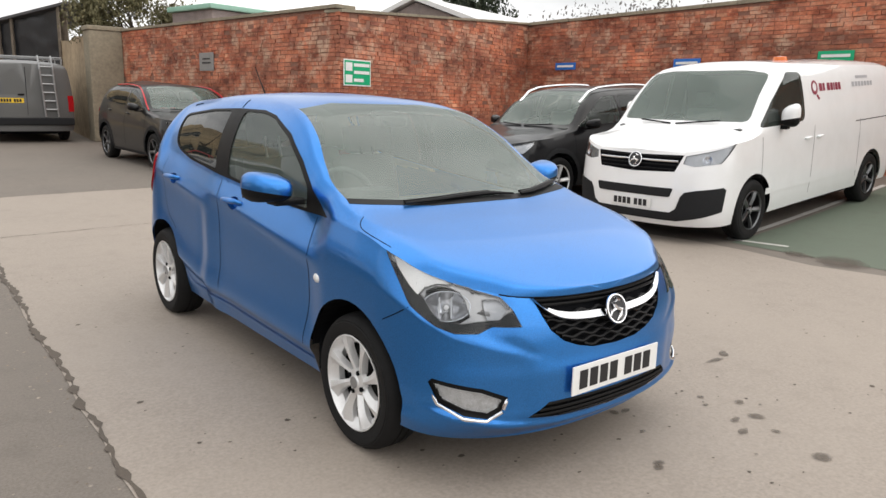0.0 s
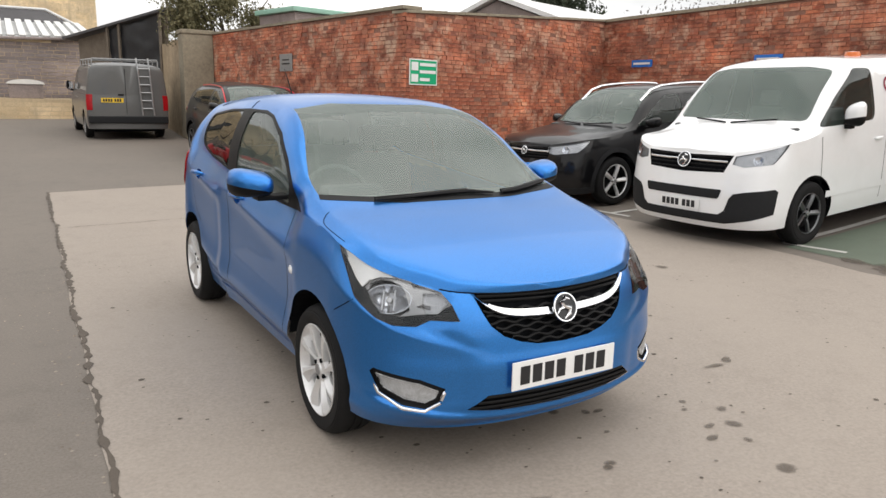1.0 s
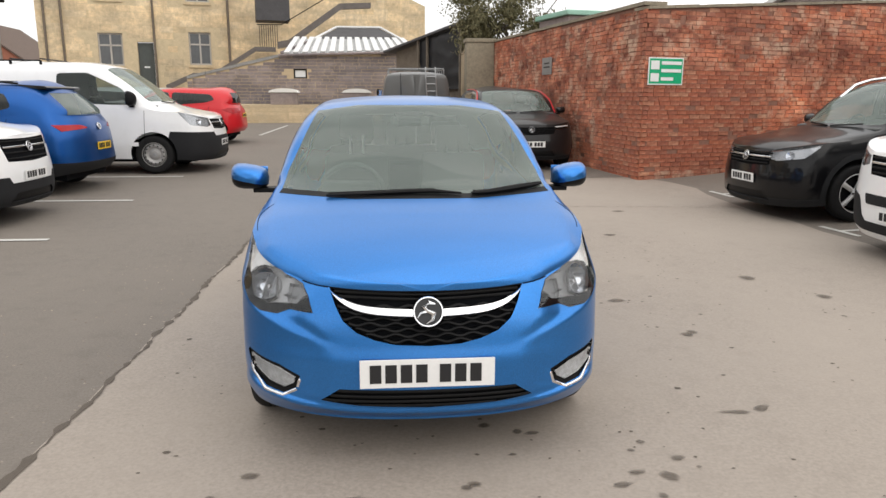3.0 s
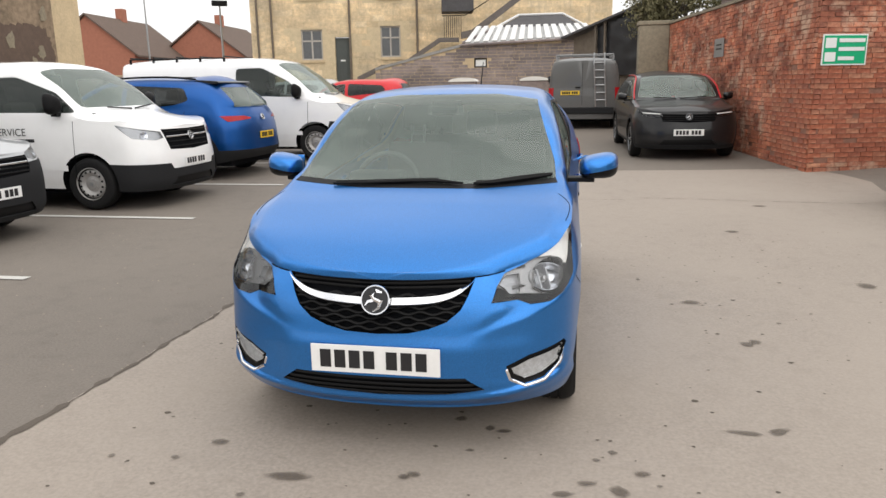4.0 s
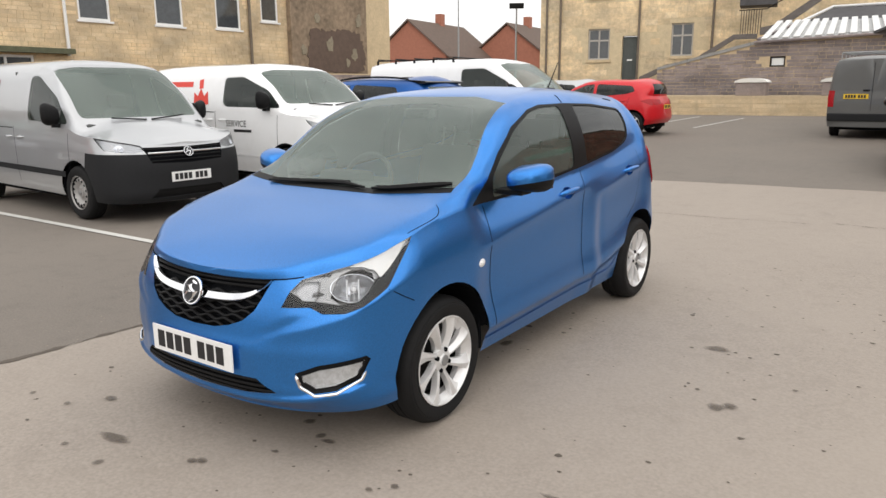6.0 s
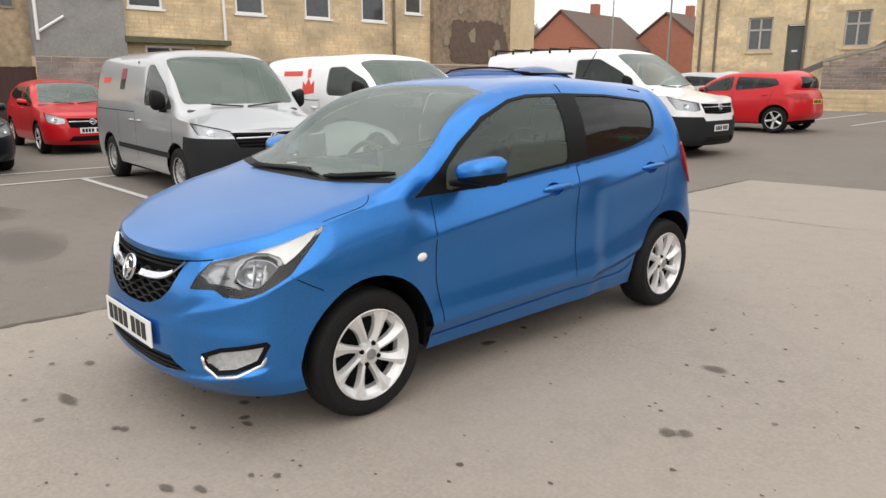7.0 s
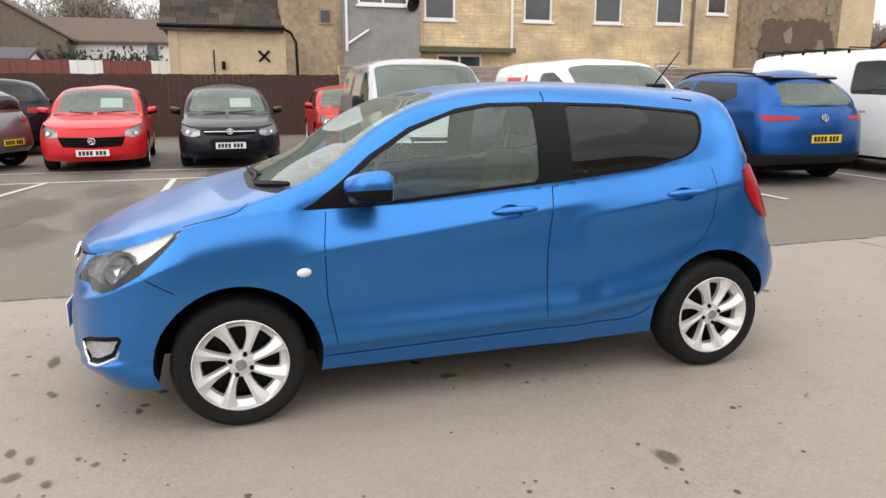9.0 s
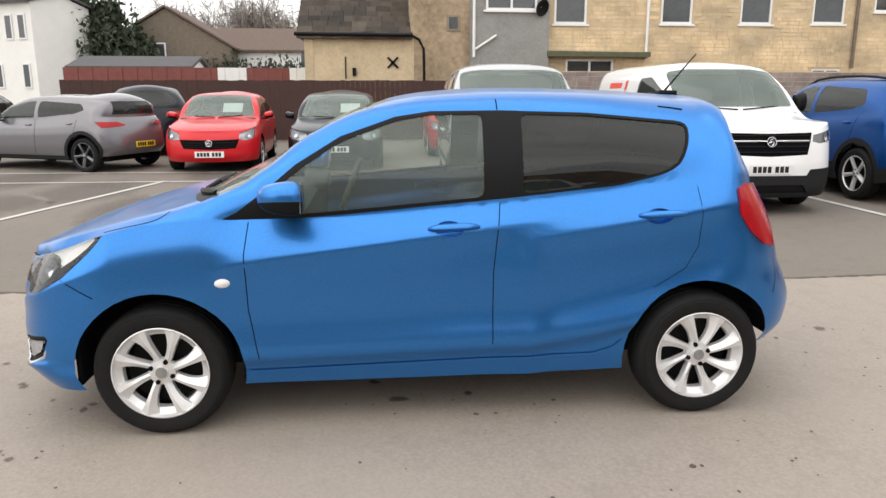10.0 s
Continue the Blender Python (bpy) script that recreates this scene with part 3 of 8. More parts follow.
    if cope:
        cm = bmesh.new()
        s = 0.0
        while s < length - 0.05:
            e = min(length, s + rnd.uniform(0.5, 0.9))
            add_prism(cm, [(s + 0.004, top(s) + 0.002), (e - 0.004, top(e) + 0.002), (e - 0.004, top(e) + cope[0]), (s + 0.004, top(s) + cope[0] * rnd.uniform(0.8, 1.15))], -core - 0.08, m @ pose(0, 0, 0.05))
            s = e
        bmesh.ops.recalc_face_normals(cm, faces=cm.faces)
        part("coping", cm, cope[1], wall, "weathered grey coping stones")
    return wall


def window(name, m, w, h, frame_w, label, bars=((), ()), sill=None, mats=None, depth=0.09):
    """A window unit in the plane of m: (along, up, out), from its lower left corner."""
    fr, pane = mats or (M_UPVC, M_PANE)
    t = thing(name, label, "window", m, "", "structure")
    bm = bmesh.new()
    f = frame_w
    for x0, x1, y0, y1 in ((0, w, 0, f), (0, w, h - f, h), (0, f, f, h - f), (w - f, w, f, h - f), *[(v - f / 2, v + f / 2, f, h - f) for v in bars[0]], *[(f, w - f, v - f / 2, v + f / 2) for v in bars[1]]):
        add_box(bm, x0, x1, y0, y1, -depth, -depth + 0.06)
    part("window_frame", bm, fr, t)
    part("pane", box_bm(f, w - f, f, h - f, -depth + 0.01, -depth + 0.025), pane, t)
    if sill:
        part("window_sill", box_bm(-0.08, w + 0.08, -sill, 0, -depth, 0.07, None, 0.01), fr if fr is M_UPVC else M_ASHLAR, t)
    return t


# damp marks and spills on the apron: x, y, half-length, half-width, turn
rz_ = random.Random(13)
for x, y, a, b, t in ((-0.71, -1.93, 0.045, 0.026, 0.3), (-0.31, -2.15, 0.125, 0.032, 0.2), (0.36, -1.84, 0.019, 0.014, 0.3), (0.48, -1.65, 0.045, 0.018, 0.3), (0.95, -2.06, 0.048, 0.036, -0.6), (1.80, -0.335, 0.045, 0.035, 0.3), (1.56, 0.41, 0.064, 0.06, 0.2), (1.50, -1.51, 0.085, 0.022, -0.25), (1.65, -1.475, 0.075, 0.024, 0.55), (0.74, -2.11, 0.05, 0.02, 0.5), (0.83, -2.02, 0.04, 0.02, 0.2), (0.28, -0.29, 0.05, 0.024, 1.0), (0.50, -0.18, 0.07, 0.03, 1.4), (0.46, 0.17, 0.028, 0.025, 1.2)):
    stain(x, y, a, b, t, rz_)
for x, y, a, b, t in ((-0.83, -2.08, 0.02, 0.018, 0.2), (-1.10, -2.11, 0.018, 0.018, 0), (0.14, -2.08, 0.03, 0.02, 0.2), (1.04, -1.92, 0.03, 0.03, -0.6), (0.87, -1.84, 0.019, 0.013, 0.3), (1.10, -2.0, 0.014, 0.011, 0), (0.87, -2.2, 0.025, 0.02, -0.6), (0.79, -2.44, 0.05, 0.042, -0.6), (0.17, -2.06, 0.03, 0.025, -0.6), (0.94, -1.77, 0.02, 0.02, 0), (0.28, -1.56, 0.038, 0.022, 0.4), (0.42, -1.63, 0.03, 0.023, 1.0), (0.70, 0.18, 0.018, 0.018, 0), (0.70, 0.27, 0.011, 0.012, 0), (1.75, -0.38, 0.05, 0.04, 0.9), (2.02, 0.03, 0.016, 0.018, 0.4)):
    stain(x, y, a, b, t, rz_)
for x, y, a, b, t in ((5.02, -0.73, 0.26, 0.30, -0.5), (5.04, -0.28, 0.10, 0.2, -0.5), (3.16, 0.40, 0.06, 0.06, 0), (2.86, 1.0, 0.07, 0.09, 0), (-0.31, 2.49, 0.036, 0.045, 1.4), (0.58, 0.57, 0.014, 0.013, 0), (-0.44, -2.30, 0.018, 0.016, 0.4), (-0.17, -2.3, 0.026, 0.025, 0), (0.58, -2.26, 0.012, 0.011, 0), (2.3, 2.9, 0.09, 0.05, 0.4), (2.9, 4.4, 0.10, 0.05, 0.1)):
    stain(x, y, a, b, t, rz_)

for x, y, a, b, t in ((-5.2, -2.4, 1.5, 0.55, 0.1), (-4.1, -1.5, 1.0, 0.4, -0.2), (-6.4, -1.5, 1.2, 0.5, 0.2), (-5.9, -3.5, 1.4, 0.5, -0.1), (-4.2, -3.2, 0.9, 0.4, 0.3), (-7.3, -2.7, 1.0, 0.5, 0.0), (-7.6, -4.6, 1.6, 0.8, 0.3), (-9.2, -6.2, 1.5, 0.9, -0.2), (-6.2, -5.4, 1.3, 0.7, 0.5), (-9.4, -3.2, 1.4, 0.6, 0.1), (-8.6, -1.2, 1.3, 0.5, 0.0), (-10.2, -1.9, 1.1, 0.8, 0.2)):
    stain(x, y, a, b, t, rz_, M_DAMP, 0.006)

# fine dark grit and droplets on the concrete
specks = bmesh.new()
rg = random.Random(31)
for _ in range(420):
    x, y = rg.uniform(-1.4, 3.4), rg.uniform(-4.2, 3.0)
    k, a = rg.uniform(0.003, 0.011) * (1.6 if rg.random() < 0.1 else 1.0), rg.uniform(0, 6.3)
    ring = [specks.verts.new((x + k * rg.uniform(0.6, 1.5) * math.cos(a + q * 1.047), y + k * rg.uniform(0.5, 1.1) * math.sin(a + q * 1.047), ground_z(x, y) + 0.0062)) for q in range(6)]
    specks.faces.new(ring)
bmesh.ops.recalc_face_normals(specks, faces=specks.faces)
tagged(link_bm("dirt_specks", specks, M_CRACK), "fine dark grit and droplets on the pale concrete", "grit", "", "stuff")

# ---- brick boundary walls ----
rb = random.Random(21)
WC, WI = (4.25, 7.45), (10.78, 9.5)
masonry("wall_west", (3.12, 16.46), WC, 0.0, [(0, 3.0), (9.08, 2.97)], 0.225, 0.075, 0.33, (M_BRICK, M_MORTAR), "old red brick boundary wall with patched weathered bricks", "wall", rb, cope=(0.06, M_PILLAR), near=(7.6, 9.1, 0, 1.6), ends=(0, 0.12))
masonry("wall_north", WC, WI, 0.0, [(0, 2.9), (1.0, 2.97), (6.83, 3.36)], 0.225, 0.075, 0.33, (M_BRICK, M_MORTAR), "old red brick boundary wall with scarred crumbling brickwork", "wall", rb, cope=(0.05, M_PILLAR), near=(0, 2.6, 0.2, 2.2), ends=(0.11, 0))
masonry("wall_east", WI, (11.65, -9.0), 0.0, [(0, 3.34), (18.6, 3.6)], 0.225, 0.075, 0.33, (M_BRICK, M_MORTAR), "long old red brick wall behind the parked white van", "wall", rb, cope=(0.07, M_PILLAR))


def sign(name, p0, p1, s, z, w, h, face, label, bars, border=None, out=0.022):
    m = frame_of(p0, p1) @ pose(s, z, out)
    t = thing(name, label, "sign", m)
    bm = bmesh.new()
    add_prism(bm, [(0, 0), (w, 0), (w, h), (0, h)], 0.012)
    part("panel", bm, border or face, t)
    if border:
        bm = bmesh.new()
        add_prism(bm, [(0.02, 0.02), (w - 0.02, 0.02), (w - 0.02, h - 0.02), (0.02, h - 0.02)], 0.015)
        part("sign_face", bm, face, t)
    bm = bmesh.new()
    for x0, x1, y0, y1 in bars:
        add_prism(bm, [(x0 * w, y0 * h), (x1 * w, y0 * h), (x1 * w, y1 * h), (x0 * w, y1 * h)], 0.019)
    if bars:
        part("lettering", bm, M_SIGNW if face is not M_GALV else M_INK, t)
    return t


sign("assembly_point_sign", WC, WI, 0.06, 1.69, 0.72, 0.45, M_SIGNG, "green and white safety sign fixed to the brick wall", [(0.06, 0.3, 0.12, 0.42), (0.06, 0.3, 0.56, 0.88), (0.36, 0.94, 0.74, 0.86), (0.36, 0.94, 0.46, 0.58), (0.36, 0.72, 0.16, 0.28)], M_SIGNW)
sign("notice_plate", (3.12, 16.46), WC, 4.16, 1.98, 0.62, 0.38, M_GALV, "small grey metal notice plate on the brick wall", [(0.25, 0.75, 0.62, 0.7), (0.2, 0.8, 0.4, 0.48)])
ES, EE = WI, (11.65, -9.0)
sign("bay_sign", ES, EE, 0.95, 2.27, 0.6, 0.16, M_SIGNB, "blue and white bay name sign on the brick wall", [(0.1, 0.9, 0.35, 0.65)])
sign("bay_sign", ES, EE, 4.1, 2.27, 0.6, 0.17, M_SIGNB, "blue and white bay name sign on the brick wall", [(0.1, 0.9, 0.35, 0.65)])
sign("bay_sign", ES, EE, 6.95, 2.33, 0.6, 0.17, M_SIGNG, "green bay name sign on the brick wall", [(0.1, 0.9, 0.35, 0.65)])

# concrete pillar at the end of the brick wall
pil = thing("gate_pillar", "square weathered concrete pillar at the end of the wall", "pillar", pose(2.72, 16.62, ground_z(2.7, 16.6)))
part("shaft", box_bm(-0.4, 0.4, -0.28, 0.28, 0, 2.75, None, 0.03), M_PILLAR, pil)
part("cap", box_bm(-0.43, 0.43, -0.31, 0.31, 2.752, 2.86, None, 0.02), M_PILLAR, pil)

# buff wall that runs back from the pillar to the shed
mr_ = frame_of((2.75, 21.6), (2.36, 16.92))
bm = bmesh.new()
add_prism(bm, [(0, 0), (4.7, 0), (4.7, 2.86), (3.2, 2.94), (1.6, 2.9), (0, 3.0)], -0.3, mr_)
bmesh.ops.recalc_face_normals(bm, faces=bm.faces)
tagged(link_bm("wall_return", bm, M_LINKR), "stained buff rendered wall behind the pillar", "wall", "", "structure")

# ---- open shed with hanging tarpaulin, beyond the pillar ----
sh = thing("lean_to_shed", "timber lean-to shed with a torn black tarpaulin front", "shed", None)
SA, SB = (0.45, 24.05), (2.85, 21.65)
ms = frame_of(SA, SB)
bm = bmesh.new()
add_prism(bm, [(0, 0.3), (3.45, 0.3), (3.45, 3.95), (0, 3.15)], -0.06, ms @ pose(0, 0, -0.1))
part("board_wall", bm, M_WOOD, sh)
bm = bmesh.new()
add_prism(bm, [(-0.35, 3.12), (3.7, 4.06), (3.7, 4.14), (-0.35, 3.2)], -3.0, ms @ pose(0, 0, 0.25))
part("roof", bm, M_SLATE, sh)
bm = bmesh.new()
rt = random.Random(3)
grid = [[bm.verts.new(ms @ Vector((1.35 + 1.95 * i / 12, (3.45 + 0.24 * (1.35 + 1.95 * i / 12) / 1.0 * 0.98 - 0.3) * (1 - j / 10) + 1.75 * j / 10, 0.02 + 0.07 * rt.random()))) for j in range(11)] for i in range(13)]
for i in range(12):
    for j in range(10):
        bm.faces.new((grid[i][j], grid[i + 1][j], grid[i + 1][j + 1], grid[i][j + 1]))
part("tarpaulin", bm, M_TARP, sh, "wrinkled black tarpaulin", 80)
for s in (1.3, 1.75, 3.3):
    bm = bmesh.new()
    add_box(bm, s, s + 0.07, 0.3, 3.3 + 0.22 * s, 0.09, 0.16, ms)
    part("post", bm, M_WOOD, sh)

# ---- grey stone outhouse with a slate and corrugated roof ----
rg = random.Random(31)
masonry("outhouse_wall", (-8.5, 28.5), (1.6, 28.5), 0.3, [(0, 2.2), (3.8, 3.1), (4.3, 3.22), (10.1, 3.42)], 0.38, 0.14, 0.4, (M_GREYWALL, M_STONEJ), "sooty purple-grey rubble stone wall of an outhouse", "wall", rg, openings=[(4.6, 5.18, 2.25, 2.66)], bond=False, piece="stone", joint=0.016, cope=(0.13, M_RENDER))
window("outhouse_window", frame_of((-8.5, 28.5), (1.6, 28.5)) @ pose(4.6, 2.25, 0), 0.58, 0.41, 0.06, "small square vent window in grey stone", mats=(M_TRIM, M_SIGNW))
oh = thing("outhouse_roof", "hipped slate roof above pale corrugated sheets", "roof", None, "", "structure")
bm = bmesh.new()
mo = frame_of((-4.4, 28.45), (1.2, 28.45))
lean = lambda u: 0.42 * (0.5 - u / 5.4)
for i in range(15):
    for a, b, lift, mt in ((0.35 + i * 0.36, 0.57 + i * 0.36, 0.09, 0), (0.57 + i * 0.36, 0.71 + i * 0.36, 0.0, 1)):
        quad = [(a - lean(a) * 1.2, 3.26 + 0.03 * a, 0.12), (b - lean(b) * 1.2, 3.26 + 0.03 * b, 0.12), (b + lean(b), 4.0, -0.8), (a + lean(a), 4.0, -0.8)]
        low = [bm.verts.new(mo @ Vector(p)) for p in quad]
        top = [bm.verts.new(mo @ Vector((p[0], p[1] + lift, p[2] + lift * 0.6))) for p in quad]
        for q in range(4):
            if lift:
                bm.faces.new((low[q], low[(q + 1) % 4], top[(q + 1) % 4], top[q]))
        bm.faces.new(top).material_index = mt
part("corrugated_sheet", bm, [M_CORR, M_CORRD], oh)
bm = bmesh.new()
vs = [bm.verts.new(mo @ Vector(p)) for p in ((1.45, 3.95, -0.78), (5.25, 3.97, -0.78), (4.3, 4.6, -2.2), (2.35, 4.6, -2.2), (1.45, 3.95, -4.2), (5.25, 3.97, -4.2))]
for q in ((0, 1, 2, 3), (1, 5, 2), (0, 3, 4), (3, 2, 5, 4)):
    bm.faces.new([vs[i] for i in q])
part("slate_slope", bm, M_SLATE, oh)
for a, b in (((0.0, 3.32, 0.15), (1.3, 3.95, -0.7)), ((1.3, 3.95, -0.7), (2.3, 4.64, -2.2)), ((2.3, 4.64, -2.2), (4.35, 4.64, -2.2)), ((4.35, 4.64, -2.2), (5.4, 3.95, -0.7)), ((-0.1, 3.22, 0.2), (5.6, 3.4, 0.2))):
    part("ridge", add_tube(bmesh.new(), [mo @ Vector(a), mo @ Vector(b)], 0.055), M_GREYWALL if a[1] < 3.5 else M_CORR, oh)

# low buff stone retaining wall with vent boxes on top
masonry("retaining_wall", (-9.0, 25.6), (1.0, 26.3), 0.2, [(0, 1.14), (10, 1.12)], 0.55, 0.16, 1.8, (M_STONE, M_STONEJ), "low buff stone retaining wall", "wall", rg, bond=False, piece="stone", joint=0.014)
for x in (-4.15, -1.1, -9.0):
    vb = thing("vent_box", "grey louvred vent box with a white domed cap", "vent", pose(x, 27.0, 1.13), "vent boxes")
    part("body", box_bm(-0.55, 0.55, -0.35, 0.35, 0, 0.5, None, 0.02), M_GREYWALL, vb)
    bm = bmesh.new()
    for i in range(9):
        a = math.pi * i / 8
        for yy in (-0.4, 0.4):
            bm.verts.new((-0.62 * math.cos(a), yy, 0.505 + 0.17 * math.sin(a)))
    bm.verts.ensure_lookup_table()
    for i in range(8):
        bm.faces.new([bm.verts[k] for k in (2 * i, 2 * i + 2, 2 * i + 3, 2 * i + 1)])
    for k in (0, 1):
        bm.faces.new([bm.verts[2 * i + k] for i in range(9)])
    bmesh.ops.recalc_face_normals(bm, faces=bm.faces)
    part("cap", bm, M_WHITEW, vb)

# ---- yellow ashlar building with an outside stair ----
YA = (-15.87, 31.52)
YD = Vector((3.95, 0.9)).normalized()
YB = (YA[0] + YD.x * 18.7, YA[1] + YD.y * 18.7)
S0 = 3.07
yopen = [(S0 - 0.55, S0 + 0.55, 2.88, 4.4), (S0 + 1.18, S0 + 1.92, 1.6, 4.02), (S0 + 3.54, S0 + 4.58, 2.98, 4.54), (S0 - 0.5, S0 + 0.6, 5.95, 7.4), (S0 + 3.5, S0 + 4.6, 5.95, 7.4)]
ry = random.Random(41)
masonry("ashlar_house_wall", YA, YB, 0.3, [(0, 9.0), (12, 9.0), (14.4, 9.0), (16.3, 7.2), (18.7, 6.2)], 0.75, 0.3, 0.5, (M_ASHLAR, M_ASHJ), "warm yellow ashlar wall of an old stone building", "wall", ry, openings=yopen, bond=False, piece="stone", joint=0.012, proud=0.008)
masonry("ashlar_house_end", (YA[0] - 0.9 * YD.y * 8 - 1.2, YA[1] + 9), YA, 0.3, [(0, 9.0), (12, 9.0)], 0.75, 0.3, 0.5, (M_ASHLAR, M_ASHJ), "end wall of the yellow stone building", "wall", ry, bond=False, piece="stone", joint=0.012, proud=0.008)
my = frame_of(YA, YB)
for o, b in ((yopen[0], ((0.55,), (0.95,))), (yopen[2], ((0.52,), (0.98,))), (yopen[3], ((0.55,), (0.8,))), (yopen[4], ((0.55,), (0.8,)))):
    window("stone_house_window", my @ pose(o[0], o[2], 0), o[1] - o[0], o[3] - o[2], 0.075, "tall window with a greyed cross-shaped frame in yellow stone", b, 0.14, (M_PALEFRAME, M_PANE), 0.16)
d = thing("door_1", "grey-green plank door in the yellow stone wall", "door", my @ pose(yopen[1][0], 1.6, 0), "", "structure")
part("door_leaf", box_bm(0.02, 0.72, 0, 2.38, -0.22, -0.16), M_DOORG, d)
for i in range(6):
    part("plank_rib", box_bm(0.03 + i * 0.12, 0.05 + i * 0.12, 0.05, 1.1, -0.16, -0.14), M_DOORG, d)
part("letter_plate", box_bm(0.25, 0.5, 1.2, 1.28, -0.16, -0.145), M_SIGNW, d)
for s in (0.35, S0 - 2.0, S0 + 1.98, S0 + 5.45):
    bm = bmesh.new()
    add_tube(bm, [my @ Vector((s, z, 0.09)) for z in np.linspace(1.2, 8.9, 8)], 0.06)
    tagged(link_bm("drain_pipe", bm, M_WOOD, 50), "brown cast iron drain pipe on yellow stone", "pipe", "drain pipes", "")

# stair with solid sloping parapets, landing and railings
st = thing("outside_stair", "grey stone outside stair with sloping parapet and iron railings", "stair", None, "", "structure")
mst = frame_of((-9.7, 29.55), (-2.0, 31.1))
for nm, poly in (("lower_parapet", [(0, 1.7), (1.25, 2.3), (2.1, 2.3), (4.0, 3.5), (4.9, 3.5), (4.9, 3.7), (3.95, 3.7), (2.05, 2.5), (1.2, 2.5), (0, 1.95)]), ("upper_parapet", [(5.0, 3.65), (5.6, 3.75), (8.0, 5.5), (9.4, 5.6), (9.4, 5.85), (7.9, 5.75), (5.5, 4.05), (5.0, 3.95)])):
    bm = bmesh.new()
    add_prism(bm, poly, -0.3, mst)
    bmesh.ops.recalc_face_normals(bm, faces=bm.faces)
    part(nm, bm, M_PARAPET, st)
bm = bmesh.new()
add_prism(bm, [(0.4, 0.3), (4.9, 0.3), (4.9, 3.5), (4.0, 3.5), (2.1, 2.3), (1.25, 2.3)], -0.2, mst @ pose(0, 0, -0.9))
part("stair_mass", bm, M_ASHLAR, st)
bm = bmesh.new()
add_prism(bm, [(4.1, 4.9), (5.6, 4.9), (5.6, 6.4), (4.1, 6.4)], -1.4, mst @ pose(0, 0, -0.1))
part("porch", bm, M_SLATE, st)
for i in range(9):
    x = 4.2 + i * 0.1
    part("rail", add_tube(bmesh.new(), [mst @ Vector((x, 3.7, -0.1)), mst @ Vector((x, 4.7, -0.1))], 0.014, 5), M_TRIM, st)
part("handrail", add_tube(bmesh.new(), [mst @ Vector((4.1, 4.7, -0.1)), mst @ Vector((5.2, 4.72, -0.1)), mst @ Vector((8.0, 6.4, -0.1))], 0.025, 6), M_TRIM, st)

# ---- long buff stone house behind the parked row ----
def blend_(a, b, t):
    return a + (b - a) * t



HA, HB = (-20.95, 1.2), (-21.5, 19.0)


def hs(y):
    return (y - 1.2) * math.dist(HA, HB) / 17.8


HL = math.dist(HA, HB)
hopen = [(hs(a), hs(b), z0, z1) for a, b, z0, z1 in ((5.8, 6.93, 3.72, 4.95), (9.55, 10.68, 3.76, 5.0), (12.43, 13.6, 3.78, 5.0), (15.12, 16.34, 3.82, 5.05), (17.45, 18.4, 4.25, 5.3), (6.25, 7.95, 2.0, 2.58), (12.4, 13.4, 1.6, 2.22), (15.3, 16.4, 1.6, 2.3))]
rh = random.Random(51)
masonry("stone_house_wall", HA, HB, 0.0, [(0, 6.5), (HL, 6.5)], 0.34, 0.13, 0.4, (M_STONE, M_STONEJ), "long buff coursed stone house wall", "wall", rh, openings=hopen, bond=False, piece="stone", joint=0.012, proud=0.01)
mh = frame_of(HA, HB)
for i, o in enumerate(hopen):
    window("house_window", mh @ pose(o[0], o[2], 0), o[1] - o[0], o[3] - o[2], 0.075, "white framed sash window in buff stone" if i < 5 else "low white framed window in buff stone", ((), ()) if i < 5 else (((o[1] - o[0]) / 2,), ()), 0.07 if i < 5 else None, None, 0.08)
# rendered bays that stand proud of the stone
for nm, y0, y1, z1, out, mat, lab in (("render_bay", 2.9, 5.55, 6.5, 0.35, M_RENDER, "grey cement rendered bay of the house"), ("brown_gable", 18.9, 24.0, 7.0, 0.25, M_BROWNR, "brown stained rendered gable wall"), ("buff_gable", 24.0, 25.9, 6.6, 0.2, M_CREAM, "buff rendered end of the gable wall"), ("render_link", 0.95, 2.9, 6.5, 0.1, M_LINKR, "stained buff rendered link wall")):
    bm = bmesh.new()
    add_prism(bm, [(hs(y0), 0), (hs(y1), 0), (hs(y1), z1), (hs(y0), z1)], -0.8, mh @ pose(0, 0, out))
    bmesh.ops.recalc_face_normals(bm, faces=bm.faces)
    tagged(link_bm(nm, bm, mat), lab, "wall", "", "structure")
window("house_window", mh @ pose(hs(3.4), 4.1, 0.36), hs(5.1) - hs(3.4), 1.1, 0.07, "white framed window in grey render", ((0.85,), ()), 0.07, None, 0.02)
window("house_window", mh @ pose(hs(2.15), 3.45, 0.11), 0.42, 0.5, 0.06, "small square vent window in buff render", mats=(M_PILLAR, M_PANE), depth=0.03)
bm = bmesh.new()
rp = random.Random(17)
edge = [(19.95, 2.3), (23.7, 2.3), (23.8, 3.2), (23.5, 4.0), (22.4, 4.2), (21.2, 4.05), (20.1, 4.15), (19.85, 3.3)]
fine = [(blend_(a[0], b[0], q / 7), blend_(a[1], b[1], q / 7)) for a, b in zip(edge, edge[1:] + edge[:1]) for q in range(7)]
add_prism(bm, [(hs(y + rp.uniform(-0.1, 0.1)), z + rp.uniform(-0.09, 0.09)) for y, z in fine], 0.03, mh @ pose(0, 0, 0.25))
tagged(link_bm("dark_render_patch", bm, M_TILE), "dark damp patch of bare render on the gable", "render patch", "", "structure")
